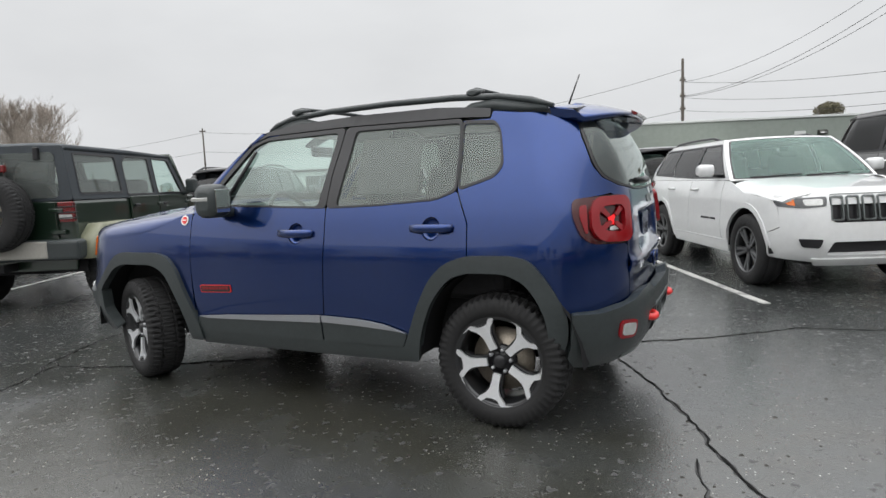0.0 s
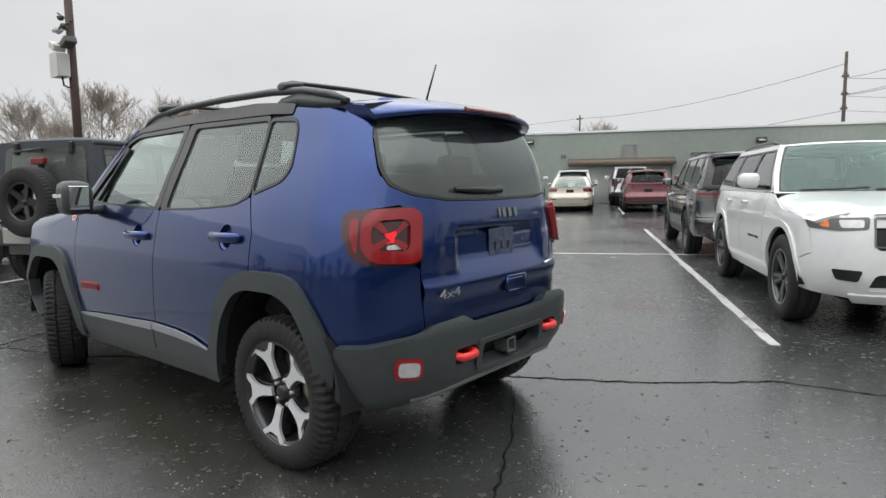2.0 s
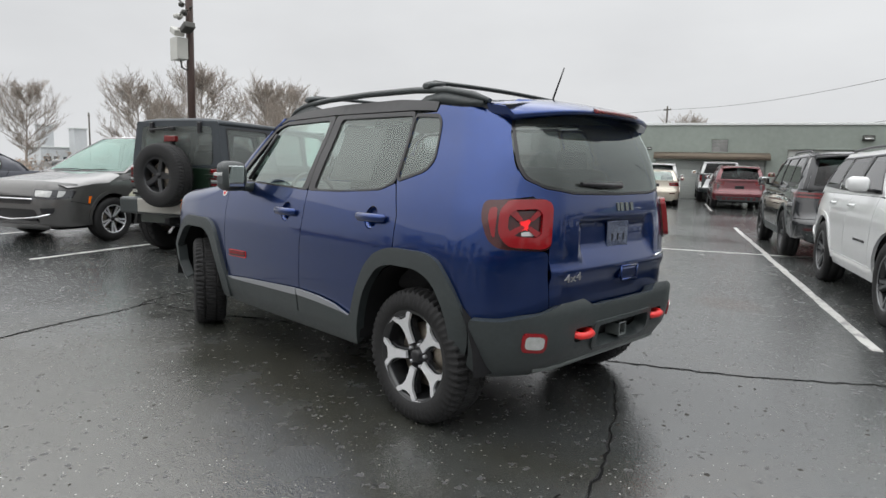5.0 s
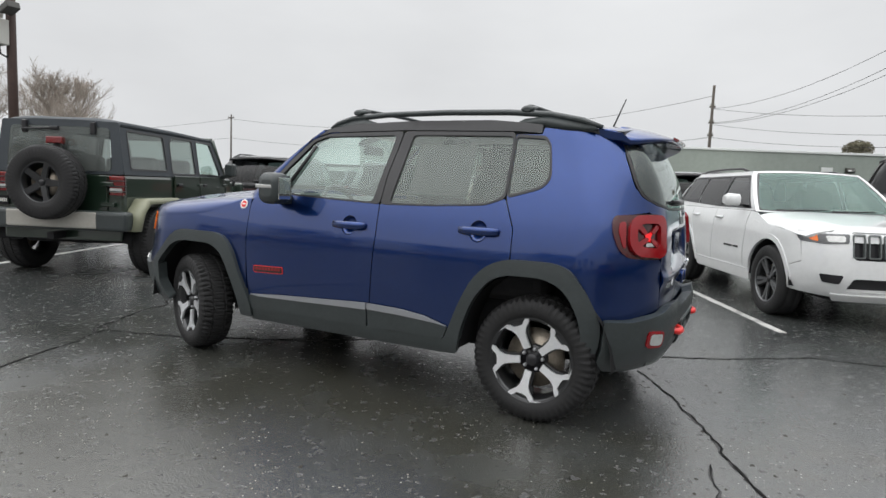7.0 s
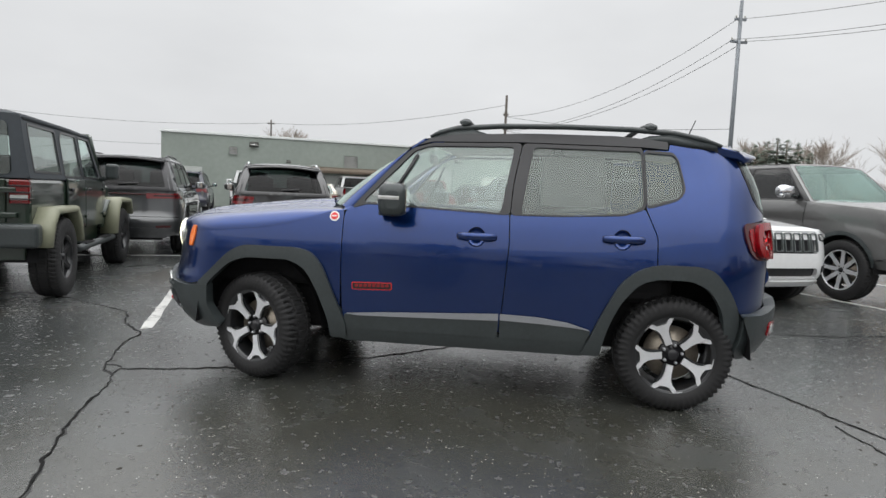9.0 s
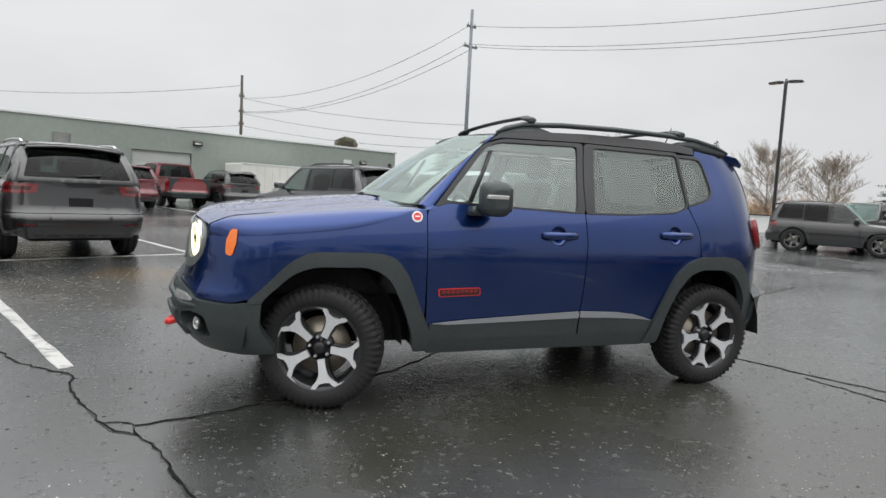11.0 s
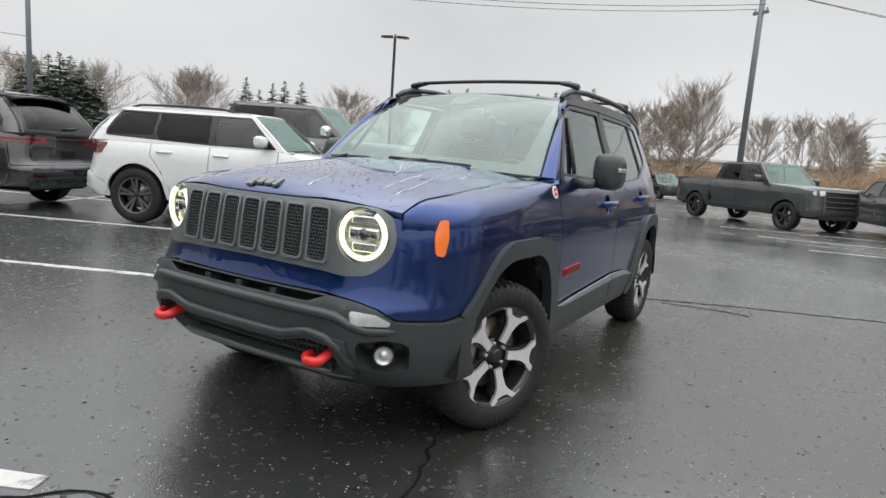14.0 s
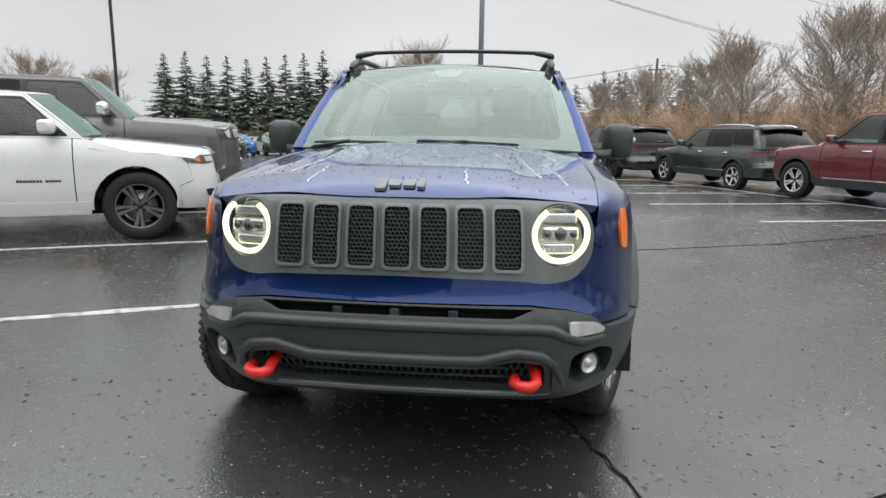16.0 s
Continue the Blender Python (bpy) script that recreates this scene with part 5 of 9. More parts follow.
    part("rear_bench", join(block(0.85, 1.30, -0.66, 0.66, 0.60, 0.82, 0.08, 3), moved(block(-0.08, 0.08, -0.66, 0.66, 0.0, 0.55, 0.06, 3), Matrix.Translation((1.25, 0, 0.75)) @ Matrix.Rotation(radians(14), 4, "Y"))), SEAT, car)
    part("dashboard", loft([[Vector((x, y, z)) for x, z in ((-0.93, 1.10), (-0.80, 1.13), (-0.60, 1.13), (-0.45, 1.08), (-0.42, 1.0), (-0.50, 0.85), (-0.9, 0.8))] for y in (-0.70, -0.5, -0.37, -0.2, 0.2, 0.5, 0.70)]), CABIN, car)
    sw = Matrix.Translation((-0.32, -0.37, 1.04)) @ Matrix.Rotation(radians(-25), 4, "Y")
    part("steering_wheel", join(moved(tube([Vector((0, 0.185 * math.cos(a), 0.185 * math.sin(a))) for a in [2 * math.pi * i / 28 for i in range(29)]], 0.016, 8, 1.0, False), sw), moved(block(-0.03, 0.01, -0.07, 0.07, -0.06, 0.05, 0.02), sw), moved(block(-0.012, 0.0, -0.175, 0.175, -0.02, 0.015, 0.005), sw)), DARKTRIM, car)
    part("interior_mirror", block(-0.33, -0.30, -0.12, 0.12, 1.45, 1.52, 0.02), DARKTRIM, car)
    panel("headliner", [poly(ro, 0.0)], lambda x, y: roof_at(x, y * 0.97) - Vector((0, 0, 0.03)), HEADLINER, car, res=0.2, rim=0)
    # price sheet inside the rear door's glass
    part("window_sticker", loft([[at(S(x), z) + Vector((0, 0.014, 0)) for z in (1.19, 1.30, 1.42, 1.485)] for x in (0.46, 0.60, 0.74, 0.84)], False), PAPER, rear[0], "printed paper sheet inside the glass")
    for x, y, steer in ((-1.29, -0.748, -21), (-1.29, 0.748, -19), (1.285, -0.732, 0), (1.285, 0.732, 0)):
        wheel(car, x, y, 0.339, 0.222, 0.229, "five", MACHINED, BLACKALLOY, True, steer)
    return car


hero = blue_suv()


# ---- other parked vehicles ----
PAINTS = {}


def paint_of(name, color, flake=0.3, rough=0.35):
    if name not in PAINTS:
        PAINTS[name] = paint(name, color, flake, rough)
    return PAINTS[name]


def vehicle(name, label, m, pnt, L, W, H, wb, fo, R, kind="suv", hood_z=1.05, belt=1.08, cowl=None, screen_top=None, roof_end=None, rear_top=None, style="wide", rim_face=None, low=0.32, trim=None,
            clad=PLASTIC, lamp="bar", grille="slots", tint=DEEPTINT, chunky=False, rimr=None, rails=True, bed=None, detail=True, deck=None, category="car", tailbar=False, mirrors=None, group=""):
    """A parked car along x, its nose towards -x, the origin on the ground midway between the axles. fo: front overhang; cowl, screen_top, roof_end,
    rear_top: the x of the windscreen's foot and head, of the roof's end and of the rear window's foot."""
    car = thing(name, label, category, m, group)
    f, r = wb / 2 + fo, L - wb / 2 - fo
    w = W / 2
    cowl = -wb / 2 + 0.42 if cowl is None else cowl
    screen_top = cowl + 0.72 if screen_top is None else screen_top
    roof_end = r - 0.42 if roof_end is None else roof_end
    rear_top = r - 0.14 if rear_top is None else rear_top
    tz = belt if kind in ("suv", "van") else (deck or belt - 0.02)
    nose = curve((low - 0.05, -f + 0.14), (low + 0.04, -f + 0.05), (low + 0.18, -f), (0.66, -f + 0.01), (hood_z - 0.10, -f + 0.06), (hood_z, -f + 0.13))
    tail = curve((low, r - 0.10), (low + 0.1, r - 0.02), (0.62, r), (0.70, r - 0.05), (tz, r - 0.10), (tz + 0.02, r - 0.10))
    width = curve((low - 0.04, w - 0.07), (low + 0.08, w - 0.03), (0.62, w), (belt - 0.22, w - 0.012), (belt - 0.06, w - 0.045), (belt, w - 0.07))
    taper = curve((-f, 0.95), (-f + 0.6, 0.985), (-f + 1.0, 1.0), (r - 0.9, 1.0), (r, 0.955))
    B = Body(-f, r, w, nose, tail, width, taper, 0.07, 0.04, min(0.42, w * 0.48), min(0.30, w * 0.36))
    S, F, RR, at = B.S, B.F, B.R, B.at
    # the cabin stands on the belt line
    ge = {"suv": r - 0.10, "van": r - 0.08}.get(kind, rear_top)
    glass_nose = curve((belt - 0.02, cowl), (H - 0.05, screen_top))
    glass_tail = curve((belt - 0.02, ge), (belt + 0.3 * (H - belt), ge - 0.22 * (ge - roof_end)), (H - 0.05, roof_end))
    gw = curve((belt - 0.02, w - 0.075), (belt + 0.12, w - 0.11), (H - 0.14, w - 0.215), (H - 0.05, w - 0.265))

    def cab(x, z):
        """The side of the cabin."""
        k = smooth((x - (glass_tail(z) - 0.30)) / 0.30)
        return Vector((x, -(gw(z) - 0.09 * k * k), z))

    def both_cab(nm, pts, material, par, off=0.0, holes=(), rr=0.03, rim=0.016):
        for k, sgn in enumerate((1, -1)):
            mm = cab if sgn == 1 else (lambda x, z: MX @ cab(x, z))
            panel(nm, [poly(p, rr, 0.1) for p in (pts, *holes)], mm, material, par[k] if isinstance(par, list) else par, res=0.16, off=off, rim=rim, ref=(0, 0, 1.2))

    def both_side(nm, pts, material, par, off=0.0, rr=0.012, rim=0.016, res=0.14, lab=""):
        out = []
        for k, sgn in enumerate((1, -1)):
            mm = at if sgn == 1 else (lambda s, z: MX @ at(s, z))
            out.append(panel(nm, [poly([(S(p[0]), *p[1:]) for p in pts], rr, 0.1)], mm, material, par[k] if isinstance(par, list) else par, lab, res=res, off=off, rim=rim))
        return out

    ax = (-wb / 2, wb / 2)
    ar = R + 0.075

    def arch(x, rev=False, extra=0.0, zlow=None):
        zl = low + 0.01 if zlow is None else zlow
        a0 = math.asin(max(-0.9, (zl - R) / (ar + extra)))
        pts = [(x + (ar + extra) * math.cos(a), R + (ar + extra) * math.sin(a) * 0.98, 0.0) for a in [a0 + (math.pi - 2 * a0) * i / 14 for i in range(15)]]
        return pts if rev else pts[::-1]

    b0 = belt - 0.012
    d1, d3 = ax[0] + ar + 0.16, ax[1] - ar + 0.24
    d2 = (d1 + d3) / 2 + 0.06
    if kind == "pickup":
        d3 = bed - 0.02
        d2 = (d1 + d3) / 2 + 0.06
    sillz = low + 0.06
    ftop = hood_z - 0.05
    both_side("front_fender", [(d1 - 0.012, sillz), (d1 - 0.012, b0), (cowl, b0 - 0.01), (-f + 0.9, ftop), (-f + 0.26, ftop - 0.05), (-f + 0.22, 0.66), (ax[0] - ar - 0.02, 0.60)] + arch(ax[0], False), pnt, car)
    if detail:
        doors = both_side("front_door", [(d1, sillz), (d1, b0), (d2 - 0.006, b0), (d2 - 0.006, sillz)], pnt, car)
        rdoors = both_side("rear_door", [(d2 + 0.006, sillz), (d2 + 0.006, b0), (d3, b0), (d3, 0.95), (max(d3 - 0.16, d2 + 0.2), 0.75), (min(ax[1] - ar - 0.04, d3 - 0.05), 0.52), (min(ax[1] - ar - 0.02, d3), sillz)], pnt, car)
        for xx, par in ((d2 - 0.17, doors), (d3 - 0.20, rdoors)):
            for k, sd in enumerate((-1, 1)):
                y = abs(at(S(xx), belt - 0.12).y)
                part("door_handle", loft([[Vector((xx + dx, sd * (y + o + 0.014 * math.cos(a)), belt - 0.12 + 0.016 * math.sin(a))) for a in [2 * math.pi * j / 8 for j in range(8)]] for dx, o in ((-0.11, 0.0), (-0.08, 0.024), (0.08, 0.024), (0.11, 0.0))]), trim or pnt, par[k])
    else:
        doors = rdoors = both_side("door_side", [(d1, sillz), (d1, b0), (d3, b0), (d3, 0.95), (max(d3 - 0.16, d2 + 0.2), 0.75), (ax[1] - ar - 0.02, sillz)], pnt, car)
    back = [(d3 + 0.012, 0.95), (d3 + 0.012, tz - 0.012)] if kind != "pickup" else [(bed, 0.60), (bed, tz)]
    qend = [(r - 0.26, tz - 0.012), (r - 0.20, 0.95), (r - 0.20, 0.66), (r - 0.30, 0.60)]
    first = [(max(d3 - 0.148, d2 + 0.2), 0.75)] if kind != "pickup" else [(bed, sillz)]
    both_side("bed_side" if kind == "pickup" else "quarter_panel", back + qend + [(ax[1] + ar + 0.03, 0.55)] + arch(ax[1], True, 0.0)[:15] + first, pnt, car)
    # hood and fender shoulders in one pressed sheet
    zc = curve((-f + 0.10, hood_z - 0.07), (-f + 0.16, hood_z - 0.02), (-f + 0.35, hood_z + 0.005), (cowl, max(belt + 0.01, hood_z + 0.06)))

    def hood_at(x, y):
        e = abs(at(S(max(x, -f + 0.26)), ftop - 0.03).y)
        k = min(1, abs(y) / e)
        drop = (zc(x) - ftop + 0.03) * (1 - max(0.0, 1 - k**4) ** 0.5)
        nip = 0.055 * smooth((k - 0.55) / 0.45) * smooth((-f + 0.75 - x) / 0.5)
        return Vector((x, y, zc(x) - nip - drop * (0.75 + 0.25 * smooth((cowl - x) / 0.3))))

    ye = lambda x: abs(at(S(x), ftop - 0.03).y) * 0.995
    xs = [-f + 0.26 + (cowl + f - 0.26) * i / 8 for i in range(9)]
    ho = [(-f + 0.12 + 0.16 * (y / w) ** 4 * 1.3, y, 0.0) for y in [-w * 0.86 + 1.72 * w * i / 12 for i in range(13)]] + [(x, ye(x), 0.0) for x in xs] + [(cowl - 0.10, 0.0, 0.0)] + [(x, -ye(x), 0.0) for x in xs[::-1]]
    hood = panel("hood", [poly(ho, 0.0, 0.12)], hood_at, pnt, car, res=0.11, rim=0.03)
    # front
    gz0, gz1 = (0.70, hood_z - 0.06) if grille != "low" else (0.60, 0.72)
    sill = [(F(-w * 0.62), hood_z - 0.02), (F(w * 0.62), hood_z - 0.02), (F(w * 0.80), hood_z - 0.035), (S(-f + 0.30), hood_z - 0.06), (S(-f + 0.30), hood_z - 0.16)]
    panel("hood_sill", [poly(sill + [(-S(-f + 0.30), hood_z - 0.16), (-S(-f + 0.30), hood_z - 0.06), (F(-w * 0.80), hood_z - 0.035)], 0.005)], at, pnt, car, off=-0.012, rim=0)
    face = [(F(-w * 0.80), hood_z - 0.034), (F(w * 0.80), hood_z - 0.034), (S(-f + 0.25), ftop - 0.06), (S(-f + 0.22), 0.653), (S(ax[0] - ar - 0.02), 0.593), (S(ax[0] - ar), low + 0.02), (F(w * 0.6), low - 0.02)]
    face = face[1:] + [(-p[0], p[1]) for p in face[1:][::-1]]
    gw2 = w * (0.58 if grille == "slots" else 0.62 if grille == "block" else 0.5)
    gl = poly([(F(-gw2), gz1), (F(gw2), gz1), (F(gw2 * 0.94), gz0), (F(-gw2 * 0.94), gz0)], 0.04, 0.1)
    lo_in = poly([(F(-w * 0.55), 0.52), (F(w * 0.55), 0.52), (F(w * 0.62), low + 0.06), (F(-w * 0.62), low + 0.06)], 0.04, 0.1)
    bumper = panel("front_bumper", [poly(face, 0.02, 0.1), gl, lo_in], at, pnt, car, res=0.14, rim=0.05)
    panel("grille", [poly([(F(-gw2 - 0.02), gz1 + 0.02), (F(gw2 + 0.02), gz1 + 0.02), (F(gw2), low + 0.04), (F(-gw2), low + 0.04)], 0.02, 0.1)], at, DARKTRIM, car, "dark front grille", res=0.2, off=-0.045, rim=0)
    if detail and grille == "slots":
        for i in range(7):
            c = -gw2 + 2 * gw2 * (i + 0.5) / 7
            q = gw2 / 7 * 0.80
            panel("grille_slot", [poly([(F(c - q), gz1 - 0.02), (F(c + q), gz1 - 0.02), (F(c + q), gz0 + 0.02), (F(c - q), gz0 + 0.02)], 0.02), poly([(F(c - q + 0.012), gz1 - 0.032), (F(c + q - 0.012), gz1 - 0.032), (F(c + q - 0.012), gz0 + 0.032), (F(c - q + 0.012), gz0 + 0.032)], 0.016)], at, trim or GRAPHITE, car, off=0.006, rim=0.03)
    elif detail and grille == "block":
        for i in range(4):
            z = gz0 + (gz1 - gz0) * (i + 0.5) / 4
            part("grille_bar", tube([at(F(-gw2 + 2 * gw2 * k / 8), z) + Vector((0.01, 0, 0)) for k in range(9)], 0.022, 6), trim or DARKTRIM, car)
    elif detail:
        part("grille_bar", tube([at(F(-gw2 + 2 * gw2 * k / 8), (gz0 + gz1) / 2 + 0.015) for k in range(9)], 0.014, 6), CHROME, car)
        part("bumper_trim", tube([at(F(-w * 0.8 + 1.6 * w * k / 10), low + 0.20 - 0.10 * (1 - abs(k / 5 - 1)) ** 0.5) + Vector((-0.012, 0, 0)) for k in range(11)], 0.014, 6), CHROME, car)
    lip = [(F(-w * 0.75), low + 0.03), (F(w * 0.75), low + 0.03), (F(w * 0.70), low - 0.04), (F(-w * 0.70), low - 0.04)]
    panel("bumper_lip", [poly(lip, 0.02, 0.1)], at, clad, bumper, res=0.2, off=0.015, rim=0.03)
    hz = gz1 - 0.025 if grille != "low" else 0.83
    hh = {"bar": 0.15, "tall": 0.20, "slim": 0.105}[lamp]
    for sg in (-1, 1):
        pts = [(F(sg * (gw2 + 0.015)), hz), (F(sg * w * 0.84), hz - 0.01), (sg * S(-f + 0.30), hz - 0.02), (sg * S(-f + 0.25), hz - hh * 0.85), (F(sg * w * 0.80), hz - hh), (F(sg * (gw2 + 0.02)), hz - hh * 0.85)]
        hl = panel("headlamp", [poly(pts, 0.02)], at, LAMPDARK, car, "dark-framed headlamp", off=0.006, rim=0.01)
        if detail:
            panel("lamp_lens", [poly([(F(sg * (gw2 + 0.05)), hz - 0.02), (F(sg * w * 0.80), hz - 0.025), (F(sg * w * 0.78), hz - hh * 0.8), (F(sg * (gw2 + 0.05)), hz - hh * 0.75)], 0.02)], at, CLEARLENS, hl, off=0.010, rim=0.004)
            panel("turn_lens", [poly([(F(sg * w * 0.86), hz - 0.02), (F(sg * w * 0.925), hz - 0.03), (F(sg * w * 0.90), hz - hh * 0.7), (F(sg * w * 0.85), hz - hh * 0.8)], 0.01)], at, AMBER if lamp == "slim" else CLEARLENS, hl, off=0.010, rim=0.004)
            panel("fog_slot", [poly([(F(sg * w * 0.64), 0.545), (F(sg * w * 0.84), 0.55), (F(sg * w * 0.82), 0.47), (F(sg * w * 0.68), 0.46)], 0.02)], at, DARKTRIM, bumper, off=0.006, rim=0.01)
    if kind == "van":
        both_side("side_marker", [(ax[0] - ar - 0.05, 0.72), (ax[0] - ar + 0.0, 0.73), (ax[0] - ar - 0.03, 0.62), (ax[0] - ar - 0.07, 0.61)], AMBER, car, off=0.006, rim=0.006, lab="amber side marker lamp")
    # rear
    tb = [(RR(0.0), 0.66), (RR(w * 0.8), 0.66), (S(r - 0.195), 0.655), (S(r - 0.29), 0.595), (S(ax[1] + ar + 0.04), 0.54), (S(ax[1] + ar + 0.02), low + 0.02), (RR(w * 0.7), low + 0.04), (RR(0.0), low + 0.06)]
    tb = tb + [(2 * B.end - p[0], p[1]) for p in tb[::-1] if abs(p[0] - B.end) > 1e-4]
    rbump = panel("rear_bumper", [poly(tb, 0.015, 0.1)], at, pnt if kind not in ("pickup",) else clad, car, res=0.14, off=0.012, rim=0.04)
    panel("bumper_valance", [poly([(RR(w * 0.9), low + 0.16), (RR(-w * 0.9), low + 0.16), (RR(-w * 0.8), low - 0.01), (RR(w * 0.8), low - 0.01)], 0.03, 0.1)], at, clad, rbump, res=0.2, off=0.024, rim=0.03)
    gt = [(RR(0.0), tz - 0.012), (S(r - 0.25), tz - 0.012), (S(r - 0.19), 0.95), (S(r - 0.19), 0.675), (RR(0.0), 0.675)]
    gt = gt + [(2 * B.end - p[0], p[1]) for p in gt[::-1] if abs(p[0] - B.end) > 1e-4]
    gate = panel("tailgate" if kind != "sedan" else "boot_lid", [poly(gt, 0.012, 0.1)], at, pnt, car, res=0.14)
    if detail or kind == "suv":
        part("number_plate", moved(block(-0.004, 0.004, -0.15, 0.15, -0.075, 0.075, 0.003), Matrix.Translation(at(RR(0), 0.82) + Vector((0.006, 0, 0)))), DARKTRIM, gate, "dark number plate holder")
    lz1 = tz - 0.03 if kind != "sedan" else tz - 0.06
    for sg in (-1, 1):
        e = lambda s: s if sg > 0 else 2 * B.end - s
        if tailbar:
            pts = [(e(S(r - 0.42)), lz1 - 0.02), (e(RR(w * 0.45)), lz1 - 0.03), (e(RR(w * 0.45)), lz1 - 0.12), (e(S(r - 0.40)), lz1 - 0.10)]
        elif kind in ("pickup", "van") or lamp == "tall":
            pts = [(e(S(r - 0.30)), lz1), (e(RR(w * 0.80)), lz1), (e(RR(w * 0.80)), lz1 - 0.34), (e(S(r - 0.26)), lz1 - 0.34)]
        else:
            pts = [(e(S(r - 0.36)), lz1 - 0.01), (e(RR(w * 0.60)), lz1 - 0.02), (e(RR(w * 0.62)), lz1 - 0.15), (e(S(r - 0.28)), lz1 - 0.16)]
        tl = panel("tail_lamp", [poly(pts, 0.02)], at, REDLENS, car, "red tail lamp", off=0.010, rim=0.012)
        if detail:
            c0 = [Vector((sum(p[0] for p in pts) / 4 + (p[0] - sum(q[0] for q in pts) / 4) * 0.7, sum(p[1] for p in pts) / 4 + (p[1] - sum(q[1] for q in pts) / 4) * 0.35)) for p in pts]
            panel("lamp_core", [poly([tuple(c) for c in c0], 0.01)], at, DARKRED, tl, off=0.014, rim=0.004)
            panel("bumper_reflector", [poly([(e(RR(w * 0.62)), 0.53), (e(RR(w * 0.86)), 0.535), (e(RR(w * 0.86)), 0.50), (e(RR(w * 0.62)), 0.495)], 0.008)], at, DARKRED, rbump, off=0.020, rim=0.006)
    if tailbar:
        part("light_bar", tube([at(RR(w * 0.46 - 0.92 * w * k / 8), lz1 - 0.05) + Vector((0.008, 0, 0)) for k in range(9)], 0.014, 6), DARKRED, gate)
    # arches, sills
    for x in ax:
        inn = arch(x, False, 0.0, low + 0.03)
        outr = arch(x, True, 0.055, low + 0.03)
        both_side("wheel_arch_moulding", [(p[0], p[1], 0.0) for p in outr] + [(p[0], p[1], 0.0) for p in inn], clad if clad else pnt, car, off=0.012, rr=0.0, rim=0.03, res=0.2)
    both_side("sill", [(ax[0] + ar + 0.02, sillz + 0.05), (ax[0] + ar + 0.03, low - 0.03), (ax[1] - ar - 0.03, low - 0.03), (ax[1] - ar - 0.02, sillz + 0.05)], clad if clad else pnt, car, off=0.008, rim=0.04, res=0.2)
    if detail and trim:
        both_side("trim_strip", [(d1 + 0.1, sillz + 0.10), (d3 - 0.12, sillz + 0.115), (d3 - 0.12, sillz + 0.09), (d1 + 0.1, sillz + 0.075)], trim, car, off=0.014, rim=0.01)
    # cabin: side glass cut into the pillars
    zt, zb = H - 0.115, belt + 0.035
    xfz = lambda z: glass_nose(z)
    xrz = lambda z: glass_tail(z)
    outer = [(xfz(belt - 0.005) + 0.05, belt - 0.008), (xfz(H - 0.06) + 0.06, H - 0.06), (xrz(H - 0.06) - 0.03, H - 0.06), (xrz(belt + 0.3 * (H - belt)) - 0.02, belt + 0.3 * (H - belt)), (xrz(belt) - 0.02, belt - 0.008)]
    hole_f = [(xfz(zb) + 0.17, zb), (xfz(zt) + 0.13, zt), (d2 - 0.045, zt), (d2 - 0.03, zb)]
    e2 = min(d3 - 0.03, xrz(zt) - 0.20)
    hole_r = [(d2 + 0.03, zb), (d2 + 0.045, zt), (e2 - 0.03, zt), (e2, zb + 0.12), (e2 - 0.05, zb)] if kind != "pickup" else [(d2 + 0.03, zb), (d2 + 0.045, zt), (xrz(zt) - 0.14, zt), (xrz(zb) - 0.12, zb)]
    holes = [hole_f, hole_r]
    if kind in ("suv", "van"):
        holes.append([(e2 + 0.035, zb + 0.06), (e2 + 0.015, zt), (xrz(zt) - 0.16, zt), (xrz(zb + 0.15) - 0.24, zb + 0.10), (xrz(zb) - 0.32, zb + 0.05)])
    both_cab("pillar_frame", outer, pnt, car, holes=holes)
    last = holes[-1]
    rim_ = [(hole_f[0][0] - 0.05, zb - 0.022), (hole_f[1][0] - 0.025, zt + 0.018)] + ([(last[2][0] + 0.03, zt + 0.018), (last[3][0] + 0.03, last[3][1]), (last[-1][0] + 0.02, last[-1][1] - 0.022)] if len(holes) > 2 else [(hole_r[2][0] + 0.03, zt + 0.018)] + ([(hole_r[3][0] + 0.03, hole_r[3][1])] if len(hole_r) > 4 else []) + [(hole_r[-1][0] + 0.025, zb - 0.022)]) + [(hole_r[0][0], zb - 0.022)]
    both_cab("window_surround", rim_, DARKTRIM, car, off=0.004, holes=holes, rr=0.03, rim=0.006)
    both_cab("b_pillar_trim", [(d2 - 0.045, zb), (d2 - 0.045, zt), (d2 + 0.045, zt), (d2 + 0.03, zb)], DARKTRIM, car, off=0.003, rr=0.0, rim=0.004)
    both_cab("front_window", hole_f, SIDEGLASS, car, off=-0.004, rim=0)
    both_cab("rear_window", hole_r, tint, car, off=-0.004, rim=0)
    if len(holes) > 2:
        both_cab("quarter_window", holes[2], tint, car, off=-0.004, rim=0)

    def screen_at(p, q):
        z = belt - 0.005 + (H - 0.05 - belt) * q
        return Vector((xfz(z) - 0.10 * (1 - p * p) + 0.05, p * gw(z), z + 0.05 * q * (1 - q) + 0.02 * (1 - p * p) * q))

    panel("windscreen", [poly([(-0.93, 0.03), (0.93, 0.03), (0.90, 0.95), (-0.90, 0.95)], 0.03, 0.12)], screen_at, GREENSCREEN, car, res=0.2, rim=0, ref=(0.5, 0, 0.9))
